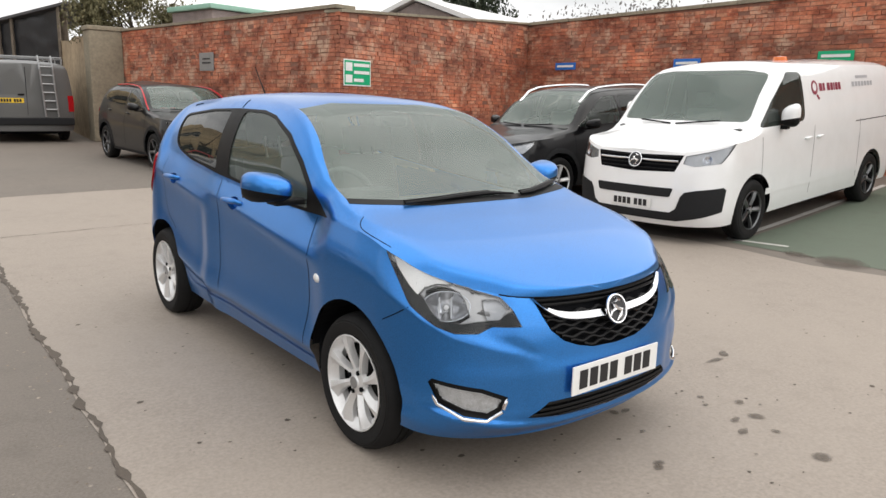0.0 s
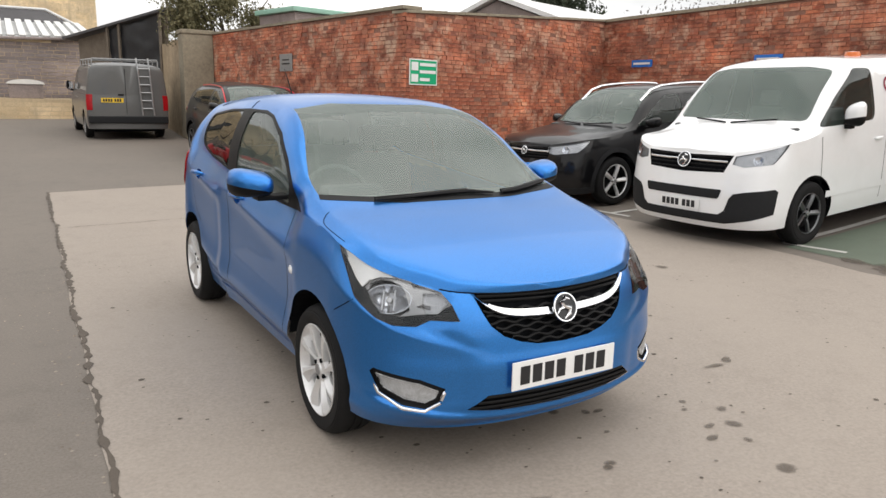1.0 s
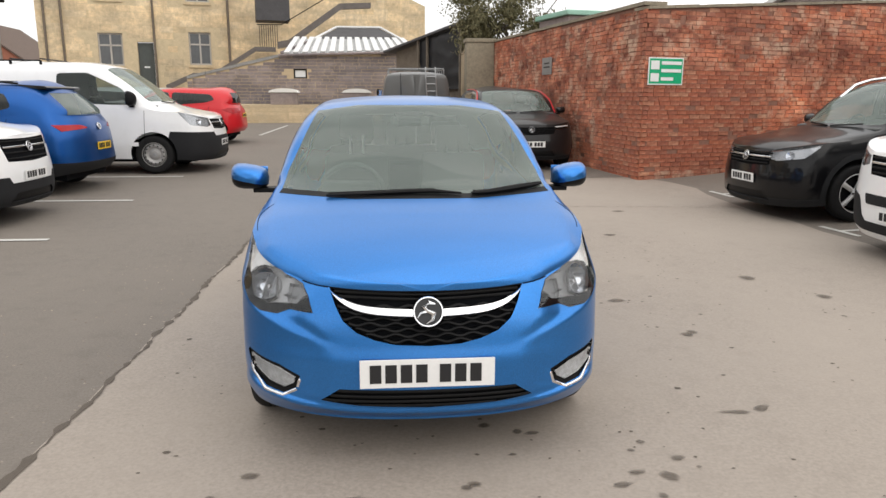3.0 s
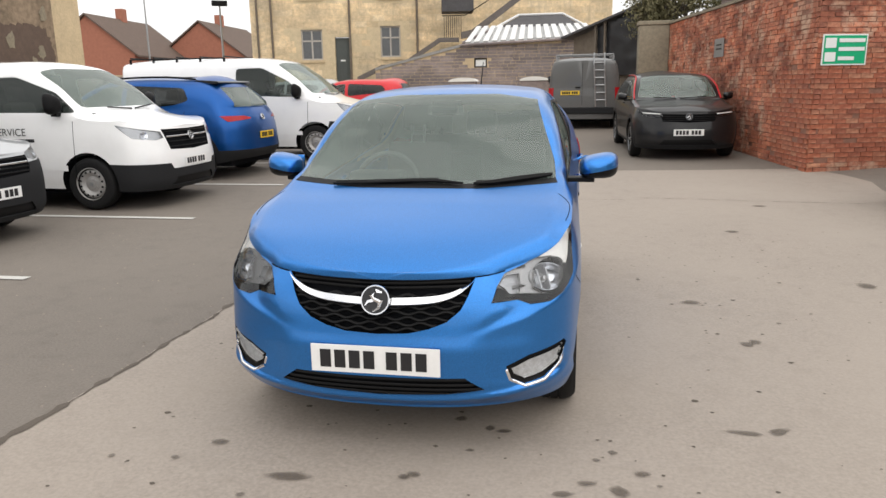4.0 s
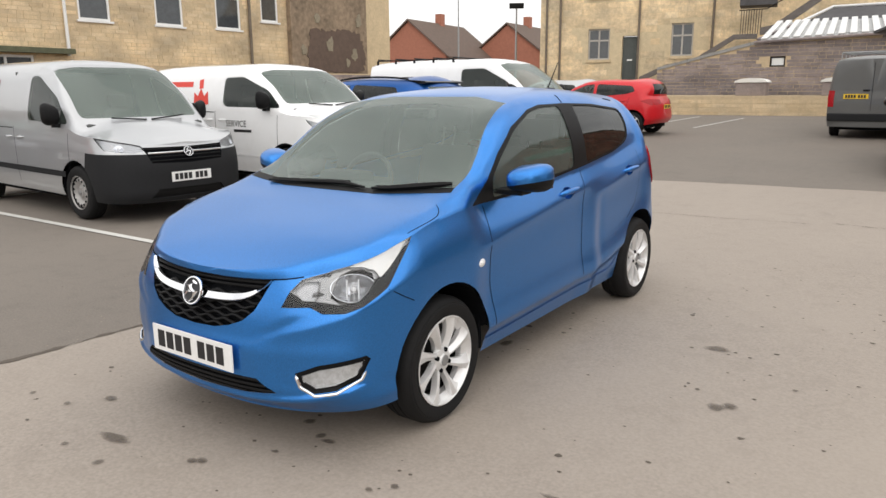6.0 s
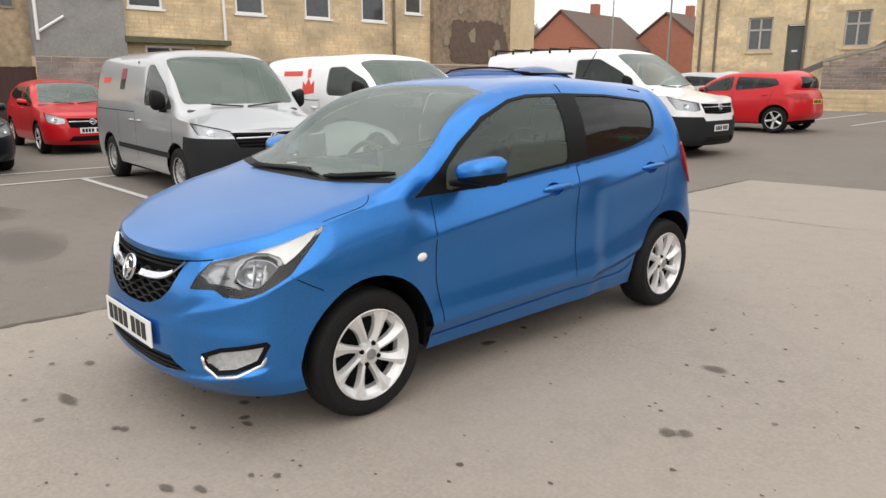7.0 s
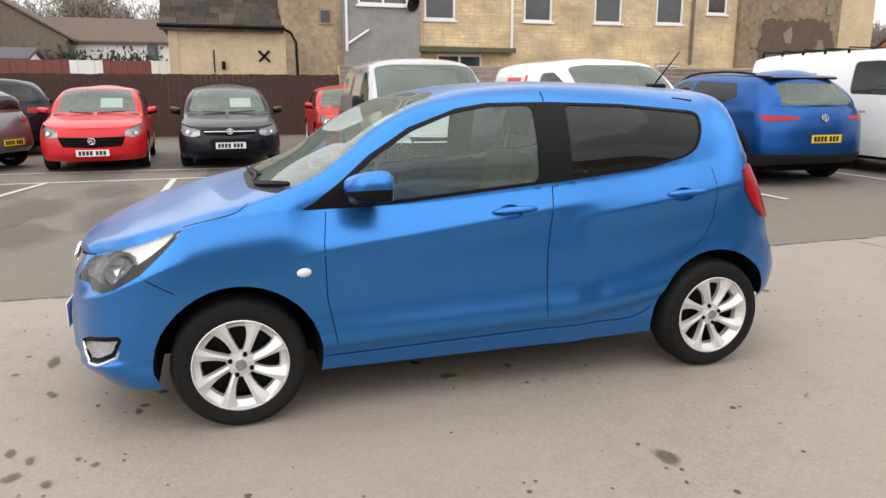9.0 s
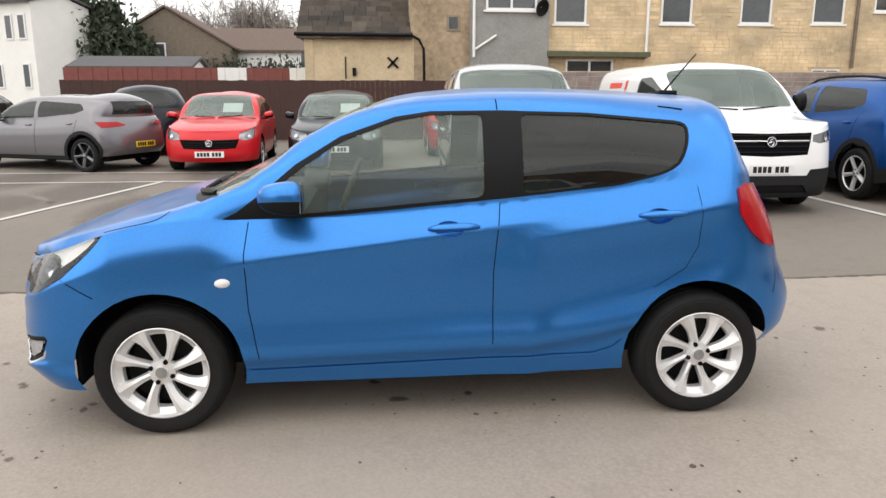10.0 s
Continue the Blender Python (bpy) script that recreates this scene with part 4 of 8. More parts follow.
for y, z, r in ((21.3, 3.5, 0.34), (23.0, 3.1, 0.3), (22.5, 2.7, 0.2), (20.5, 4.6, 0.25), (23.4, 4.6, 0.3), (19.6, 3.2, 0.22)):
    bm = bmesh.new()
    add_prism(bm, [(hs(y + r * 0.7 * math.cos(a) * rp.uniform(0.6, 1.3)), z + r * math.sin(a) * rp.uniform(0.6, 1.3)) for a in np.linspace(0, 2 * math.pi, 13, endpoint=False)], 0.045, mh @ pose(0, 0, 0.25))
    tagged(link_bm("pale_render_patch", bm, M_PILLAR), "pale flaked patch of render on the gable", "render patch", "", "structure")
for pts, r in (([(hs(9.05), 2.6, 0.1), (hs(9.05), 6.3, 0.1)], 0.055), ([(hs(3.0), 2.6, 0.42), (hs(3.0), 6.3, 0.42)], 0.05), ([(hs(3.05), 2.85, 0.42), (hs(3.75), 3.3, 0.42)], 0.04), ([(hs(16.75), 2.3, 0.1), (hs(16.75), 6.3, 0.1)], 0.06)):
    tagged(link_bm("waste_pipe", add_tube(bmesh.new(), [mh @ Vector(p) for p in pts], r), M_UPVC if r < 0.06 else M_WOOD, 50), "waste pipe on the back of the house", "pipe", "", "")
bm = bmesh.new()
add_prism(bm, [(hs(5.5), 2.64), (hs(9.1), 2.64), (hs(9.1), 2.80), (hs(5.5), 2.82)], 0.4, mh)
tagged(link_bm("mossy_ledge", bm, M_MOSS), "mossy lean-to ledge below the windows", "ledge", "", "structure")
bm = bmesh.new()
add_lathe(bm, [(0.02, 0.02), (0.16, 0.03), (0.28, 0.1)], 18, mh @ pose(hs(5.2), 4.2, 0.47, 20, 30, 0))
tagged(link_bm("satellite_dish", bm, M_TRIM, 40), "small dark satellite dish on the render", "dish")

# ---- cream outbuilding with a tie-plate cross, and the brown fence ----
rk = random.Random(61)
hut = thing("cream_outbuilding", "cream rendered outbuilding with a stone tile roof and iron cross plate", "outbuilding", None)
bm = bmesh.new()
add_box(bm, -24.0, -20.8, -2.5, 1.05, 0, 3.22)
part("wall", bm, M_CREAM, hut)
bm = bmesh.new()
for k in range(11):
    x0, z0 = -20.55 - 0.3 * k, 3.34 + 0.19 * k
    y = -2.75
    while y < 0.95:
        w = rk.uniform(0.3, 0.55)
        add_box(bm, x0 - 0.36, x0 + rk.uniform(-0.02, 0.02), y + 0.008, min(y + w, 1.0), z0 - 0.17 + rk.uniform(0, 0.01), z0 + rk.uniform(0.03, 0.05), None)
        y += w
ob = part("roof_tiles", bm, M_STONETILE, hut)
ob["kind"] = "stuff"
bm = bmesh.new()
add_prism(bm, [(-20.7, 3.2), (-20.7, 3.27), (-24.0, 5.36), (-24.0, 3.2)], 3.66, Matrix(((1, 0, 0, 0), (0, 0, 1, -2.7), (0, 1, 0, 0), (0, 0, 0, 1))))
bmesh.ops.recalc_face_normals(bm, faces=bm.faces)
part("roof_bed", bm, M_SLATE, hut)
part("gutter", add_tube(bmesh.new(), [(-20.5, -2.8, 3.3), (-20.5, 1.0, 3.28)], 0.06), M_TRIM, hut)
part("down_pipe", add_tube(bmesh.new(), [(-20.55, 0.95, 3.28), (-20.6, 1.2, 3.15), (-20.62, 1.36, 2.85), (-20.62, 1.38, 1.2)], 0.045), M_TRIM, hut)
bm = bmesh.new()
for a in (45, -45):
    add_box(bm, -0.01, 0.03, -0.24, 0.24, -0.035, 0.035, pose(-20.79, 0.35, 2.42, a, 0, 0))
part("cross_plate", bm, M_TRIM, hut, "black iron X-shaped tie plate")
part("quoin", box_bm(-20.82, -20.775, -2.52, -2.25, 0.3, 3.15), M_STONE, hut)
part("wall_lamp", box_bm(-20.8, -20.68, -0.98, -0.86, 2.0, 2.25, None, 0.02), M_TRIM, hut)
part("lamp_pipe", add_tube(bmesh.new(), [(-20.77, -1.2, 1.9), (-20.77, -1.2, 2.6)], 0.02), M_TRIM, hut)

fe = tagged(new("fence"), "dark brown close-boarded timber fence", "fence", "", "structure")
for i in range(79):
    y0 = -9.52 + i * 0.152
    part("board", box_bm(-18.97 + 0.006 * (i % 2), -18.935 + 0.006 * (i % 2), y0, y0 + 0.149, 0.03, 1.82 + rk.uniform(-0.012, 0.012)), M_FENCE, fe)
for z in (0.5, 1.5):
    part("rail", box_bm(-19.05, -18.972, -9.52, 2.4, z, z + 0.09), M_FENCE, fe)
masonry("yard_stone_wall", (-18.85, 2.45), (-19.2, 26.0), 0.0, [(0, 2.1), (24, 2.15)], 0.4, 0.15, 0.35, (M_GREYWALL, M_STONEJ), "low weathered stone yard wall", "wall", rk, bond=False, piece="stone", joint=0.014)
# faded red sheet fence behind
rf = tagged(new("sheet_fence"), "faded red-brown sheet fence with white gaps", "fence", "", "structure")
for i in range(40):
    y0 = -10.6 + i * 0.24
    part("sheet", box_bm(-22.0 + 0.02 * (i % 2), -21.96 + 0.02 * (i % 2), y0, y0 + 0.235, 0.2, 2.28), M_FENCER if not (21 <= i <= 24 or 31 <= i <= 33) else M_WHITEW, rf)


# ---- far houses, lamp posts and trees ----
def gable_house(name, at, w, dpt, eave, ridge, wall, roof, label, wins=(), chimney=None, wsize=(0.9, 1.3)):
    """w along local x (the ridge runs that way), front looks along local -y."""
    t = thing(name, label, "house", at)
    bm = bmesh.new()
    add_prism(bm, [(-dpt / 2, 0), (dpt / 2, 0), (dpt / 2, eave), (0, ridge), (-dpt / 2, eave)], w, Matrix(((0, 0, 1, -w / 2), (1, 0, 0, 0), (0, 1, 0, 0), (0, 0, 0, 1))))
    bmesh.ops.recalc_face_normals(bm, faces=bm.faces)
    part("wall", bm, wall, t)
    bm = bmesh.new()
    k = (ridge - eave) / (dpt / 2)
    for sg in (-1, 1):
        add_prism(bm, [(sg * (dpt / 2 + 0.35), eave - 0.35 * k + 0.06), (0, ridge + 0.06), (0, ridge + 0.2), (sg * (dpt / 2 + 0.35), eave - 0.35 * k + 0.2)], w + 0.4, Matrix(((0, 0, 1, -w / 2 - 0.2), (1, 0, 0, 0), (0, 1, 0, 0), (0, 0, 0, 1))))
    bmesh.ops.recalc_face_normals(bm, faces=bm.faces)
    rf = part("roof", bm, roof, t)
    if chimney is not None:
        part("chimney", box_bm(chimney - 0.35, chimney + 0.35, -0.3, 0.3, ridge - 0.3, ridge + 1.0), wall if wall is not M_WHITEW else M_REDBR, rf)
    for side, u, z in wins:
        m = {"f": Matrix(((1, 0, 0, u), (0, 0, -1, -dpt / 2 - 0.02), (0, 1, 0, z), (0, 0, 0, 1))), "l": Matrix(((0, 0, -1, -w / 2 - 0.02), (-1, 0, 0, u), (0, 1, 0, z), (0, 0, 0, 1))), "r": Matrix(((0, 0, 1, w / 2 + 0.02), (1, 0, 0, u), (0, 1, 0, z), (0, 0, 0, 1)))}[side]
        wn_ = part("window", box_bm(0, wsize[0], 0, wsize[1], 0, 0.05, m), M_UPVC, t)
        part("pane", box_bm(0.09, wsize[0] - 0.09, 0.09, wsize[1] - 0.09, 0.02, 0.06, m), M_PANE, wn_)
    return t


def along(t_eye, way, dist):
    return t_eye[0] + way[0] * dist, t_eye[1] + way[1] * dist


E0 = (1.22, -4.35)
# two red brick houses seen between the stone buildings
x, y = along(E0, (-0.560, 0.825), 66)
gable_house("brick_house", pose(x, y, 0, 0, 0, 97), 10, 7.0, 4.1, 6.9, M_REDBR, M_TILE, "red brick house with a brown tiled roof", (("f", -2, 1.6), ("f", 2, 1.6)), 0.5)
x, y = along(E0, (-0.455, 0.89), 72)
gable_house("brick_house", pose(x, y, 0, 0, 0, 95), 11, 7.5, 4.2, 7.0, M_REDBR, M_TILE, "red brick house with a brown tiled roof", (("f", -2, 1.6), ("f", 2, 1.6)), -1.0)
x, y = along(E0, (-0.60, 0.80), 95)
gable_house("brick_house", pose(x, y, 0, 0, 0, 20), 14, 7.5, 4.2, 6.6, M_REDBR, M_TILE, "distant brick terrace with a brown roof", (), 3)
for wy, dist, hgt, lab in (((-0.461, 0.885), 44, 6.0, "flood"), ((-0.535, 0.842), 60, 9.0, "street")):
    x, y = along(E0, wy, dist)
    t = thing("lamp_post", "thin grey steel lamp post" if lab == "street" else "grey lamp post with a square floodlight head", "lamp post", pose(x, y, 0, 0, 0, 30), "lamp posts")
    part("pole", add_tube(bmesh.new(), [(0, 0, 0), (0, 0, hgt)], [0.09, 0.05], 10), M_GALV, t)
    part("lamp_head", box_bm(-0.42, 0.42, -0.2, 0.2, hgt, hgt + 0.28, None, 0.04), M_TRIM, t)
# white house, brown gabled house and bungalow roofs to the far side
gable_house("white_house", pose(-47.5, -27.0, 0, 0, 0, 66), 9.5, 5.2, 7.9, 10.2, M_WHITEW, M_SLATE, "white painted house with dark sash windows", (("f", 0.6, 1.4), ("f", 2.6, 1.4), ("f", 0.6, 4.0), ("f", 2.6, 4.0), ("f", -2.0, 1.4), ("f", -2.0, 4.0), ("r", -1.6, 4.0), ("r", 0.4, 4.0), ("r", 0.4, 1.3)), 3.5, (0.7, 1.5))
gable_house("white_house_wing", pose(-44.6, -20.8, 0, 0, 0, 66), 3.6, 4.4, 6.6, 7.2, M_WHITEW, M_SLATE, "lower white painted wing with a flat dark roof", (("f", -1.4, 1.7), ("f", -1.4, 4.5), ("f", -0.25, 4.5), ("f", 0.75, 4.5), ("f", 0.75, 1.7)), None, (0.6, 1.45))
gable_house("gabled_house", pose(-51.5, -14.0, 0, 0, 0, 0), 8, 8.4, 4.4, 6.9, M_WOOD, M_TILE, "brown brick house with a low gable", (("r", -1.2, 3.6),), None, (1.1, 1.1))
gable_house("long_bungalow", pose(-54, -6.5, 0, 0, 0, 90), 13, 9, 4.3, 6.0, M_WHITEW, M_TILE, "white walled bungalow with a long brown roof", (("f", 1, 3.1), ("f", 4, 3.1)))
gable_house("garage_row", pose(-36, -12.2, 0, 0, 0, 90), 5.6, 4, 2.6, 3.1, M_WHITEW, M_SLATE, "low white garages with a grey roof", (("f", 1, 1.3),))


def leaf_cloud(bm, cx, cy, cz, rx, ry, rz, n, size, rnd, fill=0.55, thin=0.45):
    """Many small leaves or clumps in an uneven shell."""
    for _ in range(n):
        a, b = rnd.uniform(0, 2 * math.pi), math.asin(rnd.uniform(-1, 1))
        k = 0.75 + 0.28 * math.sin(3 * a + 1.7 * b) * math.cos(4 * b + a) + 0.16 * math.sin(7 * a)
        r = k * rnd.uniform(fill, 1.08)
        p = Vector((cx + rx * r * math.cos(a) * math.cos(b), cy + ry * r * math.sin(a) * math.cos(b), cz + rz * r * math.sin(b)))
        q = Euler((rnd.uniform(0, 6.3), rnd.uniform(0, 6.3), rnd.uniform(0, 6.3))).to_matrix()
        s = size * rnd.uniform(0.5, 1.4)
        vs = [bm.verts.new(p + q @ Vector(c) * s) for c in ((-1, 0, 0), (0, -thin, 0.15), (1, 0, 0), (0, thin, 0.15))]
        bm.faces.new(vs)


def tree(name, x, y, trunk_h, clumps, mat, label, rnd, n, size, r0=0.2, limbs=7):
    t = thing(name, label, "tree", pose(x, y, ground_z(x, y)))
    bm = bmesh.new()
    add_tube(bm, [(0, 0, 0), (0.05, 0.02, trunk_h * 0.5), (0.0, 0.1, trunk_h)], [r0, r0 * 0.8, r0 * 0.5], 9)
    for i in range(limbs):
        c = clumps[i % len(clumps)]
        e = Vector((c[0] + rnd.uniform(-0.5, 0.5) * c[3], c[1] + rnd.uniform(-0.5, 0.5) * c[4], c[2] + rnd.uniform(-0.2, 0.6) * c[5]))
        s = Vector((0, 0.05, trunk_h * rnd.uniform(0.55, 1)))
        add_tube(bm, [s, s.lerp(e, 0.5) + Vector((0, 0, 0.2)), e], [r0 * 0.45, r0 * 0.25, r0 * 0.07], 6)
    part("trunk", bm, M_BARK, t, "", 50)
    bm = bmesh.new()
    for c in clumps:
        leaf_cloud(bm, *c, int(n / len(clumps)), size, rnd, *((0.25, 0.05) if mat is M_TWIG else ()))
    part("crown", bm, mat, t)
    return t


rv = random.Random(71)
ivy = thing("ivy_bush", "overgrown olive ivy bush spilling over the wall top", "bush", pose(3.9, 17.6, 0))
bm = bmesh.new()
for i in range(9):
    add_tube(bm, [(rv.uniform(-0.6, 0.6), rv.uniform(-0.3, 0.3), 2.2), (rv.uniform(-1.6, 1.8), rv.uniform(-0.5, 0.5), 3.6 + rv.uniform(0, 1.0))], [0.04, 0.012], 5)
part("woody_stem", bm, M_BARK, ivy)
bm = bmesh.new()
for c in ((-1.2, -0.2, 3.7, 0.9, 0.8, 0.8), (-0.2, -0.3, 3.9, 1.0, 0.8, 0.9), (0.9, -0.2, 3.5, 1.0, 0.8, 0.6), (1.9, -0.4, 3.25, 0.9, 0.7, 0.35), (-1.4, 0.0, 4.5, 0.9, 0.7, 0.8), (-1.0, 0.0, 3.1, 0.9, 0.5, 0.5), (-0.7, 0.0, 5.1, 1.0, 0.8, 0.8), (0.3, 0.0, 4.6, 0.8, 0.7, 0.6)):
    leaf_cloud(bm, *c, 3600, 0.048, rv, 0.1)
part("leaves", bm, M_IVY, ivy)
tree("evergreen_tree", 20.0, 22.0, 3.5, [(0, 0, 5.2, 1.6, 1.6, 1.5), (0.6, 0, 4.2, 1.9, 1.7, 1.0), (-0.7, 0.3, 4.6, 1.3, 1.3, 1.0)], M_YEW, "dark evergreen tree behind the brick wall", rv, 3600, 0.12)
for x, y, w in ((-52, -31, 4.2), (-60, -24, 4.0)):
    tree("evergreen_tree", x, y, 3.0, [(0, 0, 5.5, w, w, 3.4), (0.5, w * 0.6, 4.2, w * 0.7, w * 0.7, 2.2)], M_YEW, "dark evergreen tree behind the white house", rv, 3200, 0.3)
for x, y, hgt in ((-66, -18, 9.0), (-62, -11, 9.5), (-70, -5, 8.5)):
    tree("bare_tree", x, y, hgt * 0.5, [(0, 0, hgt * 0.75, 4.2, 4.2, 3.4), (1.5, 2.5, hgt * 0.65, 3.0, 3.2, 2.6)], M_TWIG, "bare winter tree with fine twigs", rv, 5200, 0.6, 0.3, 14)
for i in range(7):
    x, y = along(E0, Vector((-0.66 + 0.016 * i, 0.75 + 0.012 * i)).normalized(), 78 + 4 * (i % 3))
    tree("bare_tree", x, y, 3.2, [(0, 0, 4.6 + 0.5 * (i % 3), 2.6, 2.6, 1.9)], M_TWIG, "bare winter tree with fine twigs", rv, 2200, 0.5, 0.22, 9)
for x, y, w, h in ((-46.3, -17.0, 2.0, 7.4), (-46.8, -19.2, 2.1, 9.2), (-46.0, -15.4, 1.5, 5.4)):
    tree("evergreen_tree", x, y, h * 0.5, [(0, 0, h * 0.62, w, w, h * 0.36), (0.3, 0.4, h * 0.45, w * 1.1, w * 1.1, h * 0.25), (0, -0.3, h * 0.82, w * 0.55, w * 0.55, h * 0.2)], M_YEW, "dark dense evergreen tree beside the white house", rv, 4200, 0.2)
hg = thing("hedge", "dark green garden hedge below the bungalow", "hedge", pose(-47.5, -8.6, 0))
bm = bmesh.new()
for q in range(7):
    add_tube(bm, [(0, -3.6 + 1.2 * q, 0), (0.1, -3.5 + 1.2 * q, 2.4)], [0.06, 0.03], 5)
part("woody_stem", bm, M_BARK, hg)
bm = bmesh.new()
for q in range(7):
    leaf_cloud(bm, 0, -3.6 + 1.2 * q, 2.2 + 0.12 * (q % 3), 0.9, 1.1, 1.75, 700, 0.16, rv, 0.3)
part("leaves", bm, M_YEW, hg)
# wooded hill and factory roofs beyond the brick wall
hill = bmesh.new()
leaf_cloud(hill, 95, 62, 9.0, 34, 16, 9.5, 9000, 0.3, rv, 0.6)
leaf_cloud(hill, 118, 25, 10.0, 26, 22, 11, 9000, 0.3, rv, 0.6)
tagged(link_bm("far_woods", hill, M_FARWOOD), "distant wooded hill with bare trees", "woods", "", "stuff")
gable_house("grey_shed", pose(15.3, 16.8, 0, 0, 0, 17), 7.0, 5, 3.7, 4.55, M_GREYWALL, M_CORR, "grey sheet-roofed shed behind the brick wall")
gs = thing("green_roof", "pale green sheet roof behind the brick wall", "roof", pose(6.1, 15.6, 0, 0, 0, 12), "", "structure")
part("roof_sheet", box_bm(-1.7, 1.7, -1, 1, 3.55, 3.68, None, 0.03), M_ROOFG, gs)
part("roof_wall", box_bm(-1.6, 1.6, -0.9, 0.9, 0, 3.54), M_GREYWALL, gs)

# ---- vehicles ----
from mathutils.bvhtree import BVHTree


class Shell:
    """A car body: a plan outline round the lower body, and rows across from side to side for bonnet, screens and roof.
    Local axes: nose towards -y, left side +x, ground at z = 0."""

    def __init__(self, s):
        self.s = s
        nn, ns, nt = s.get("n", (22, 62, 18))
        W, yf, yr, dn, pn, dr, pr = s["plan"]
        arrow = s.get("arrow", 0.0)
        y1, y2 = yf + dn + arrow, yr - dr
        pts = []
        for i in range(nn):
            t = math.pi / 2 * i / nn
            u = math.sin(t) ** (2 / pn)
            pts.append((W * u, yf + dn - dn * math.cos(t) ** (2 / pn) + arrow * u * u))
        for i in range(ns):
            pts.append((W, y1 + (y2 - y1) * i / ns))
        for i in range(nt + 1):
            t = math.pi / 2 * i / nt
            pts.append((W * max(0.0, math.cos(t)) ** (2 / pr), y2 + dr * math.sin(t) ** (2 / pr)))
        self.xo = np.array([p[0] for p in pts])
        self.yo = np.array([p[1] for p in pts])
        self.xo = self.xo * curve_of(s.get("taper", [(yf, 1.0), (yr, 1.0)]))(self.yo)
        self.S = np.r_[0, np.cumsum(np.hypot(np.diff(self.xo), np.diff(self.yo)))]
        self.ztop, self.zbot = curve_of(s["ztop"]), curve_of(s["zbot"])
        self.wz, self.nose, self.tail = curve_of(s["wz"]), curve_of(s["nose"]), curve_of(s["tail"])
        self.rx, self.rz, self.cz = curve_of(s["rail_x"]), curve_of(s["rail_z"]), curve_of(s["mid_z"])
        self.yf, self.yr, self.W = yf, yr, W
        self.crease = s.get("crease")
        self.front = s.get("front")
        self.nfade = s.get("nfade", 0.75)

    def sx(self, x):
        """Arc length at which the nose reaches the half-width x."""
        k = int(np.argmax(self.xo >= self.W * 0.985)) if (self.xo >= self.W * 0.985).any() else int(np.argmax(self.xo))
        return float(np.interp(x, self.xo[: k + 1], self.S[: k + 1]))

    def sy(self, y):
        return float(np.interp(y, self.yo, self.S))

    def at(self, S, z):
        """Place on the lower body at a signed arc length and a height."""
        a = abs(S)
        x, y = float(np.interp(a, self.S, self.xo)), float(np.interp(a, self.S, self.yo))
        zt, zb = float(self.ztop(y)), float(self.zbot(y))
        f = (z - zb) / (zt - zb)
        k = float(self.wz(f))
        fn = max(0.0, 1 - (y - self.yf) / self.nfade)
        fr = max(0.0, 1 - (self.yr - y) / 0.7)
        fn, fr = fn * fn * (3 - 2 * fn), fr * fr * (3 - 2 * fr)
        ny = y + float(self.nose(z)) * fn - float(self.tail(z)) * fr
        nx = x * k
        if self.crease:
            nx += self.crease(y, z) * (1 - fn) * (1 - fr) * min(1.0, x / (0.9 * self.W))
        if self.front:
            d = self.front(a, z)
            if d:
                i = min(max(int(np.searchsorted(self.S, a)), 1), len(self.S) - 1)
                tx, ty, ds = self.xo[i] - self.xo[i - 1], self.yo[i] - self.yo[i - 1], self.S[i] - self.S[i - 1]
                nx, ny = nx + d * ty / ds, ny - d * tx / ds
        return Vector((math.copysign(nx, S) if S else 0.0, ny, z))

    def normal(self, S, z, e=0.012):
        d = (self.at(S + e, z) - self.at(S - e, z)).cross(self.at(S, z + e) - self.at(S, z - e))
        d.normalize()
        p = self.at(S, z)
        return d if d.dot(Vector((p.x, p.y * 0.6, 0))) > 0 else -d

    def row(self, j, K):
        """One row of the upper body from the right side to the left."""
        y0 = float(self.yo[j])
        zt = float(self.ztop(y0))
        edge = self.at(float(self.S[j]), zt)
        y = edge.y
        xr, zr, zc = float(self.rx(y)), float(self.rz(y)), float(self.cz(y))
        if xr > 0.94 * edge.x:
            xr = 0.94 * edge.x
        zr, zc = max(zr, zt), max(zc, zt)
        if xr < 1e-4:
            half = [(0.0, zt)] * (K + 1)
        else:
            side = [(edge.x + (xr - edge.x) * t + 0.045 * self.s.get("bulge", 1.0) * math.sin(math.pi * t) * min(1, (zr - zt) / 0.4), zt + (zr - zt) * t) for t in np.linspace(0, 1, 9)]
            crown = [(xr * (1 - t), zr + (zc - zr) * (1 - (1 - t) ** self.s.get("crown", 2.0))) for t in np.linspace(0, 1, 12)[1:]]
            poly = side + crown
            for _ in range(self.s.get("round", 2)):
                poly = [poly[0]] + [((a[0] + 2 * b[0] + c[0]) / 4, (a[1] + 2 * b[1] + c[1]) / 4) for a, b, c in zip(poly, poly[1:], poly[2:])] + [poly[-1]]
            arr = np.array(poly)
            half = list(zip(np.interp(np.linspace(0, 1, K + 1), np.linspace(0, 1, len(arr)), arr[:, 0]), np.interp(np.linspace(0, 1, K + 1), np.linspace(0, 1, len(arr)), arr[:, 1])))
        return [Vector((-x, y, z)) for x, z in half[:-1]] + [Vector((x, y, z)) for x, z in reversed(half)]


def inside(poly, u, v):
    hit = False
    for (x0, y0), (x1, y1) in zip(poly, poly[1:] + poly[:1]):
        if (y0 > v) != (y1 > v) and u < (x1 - x0) * (v - y0) / (y1 - y0) + x0:
            hit = not hit
    return hit


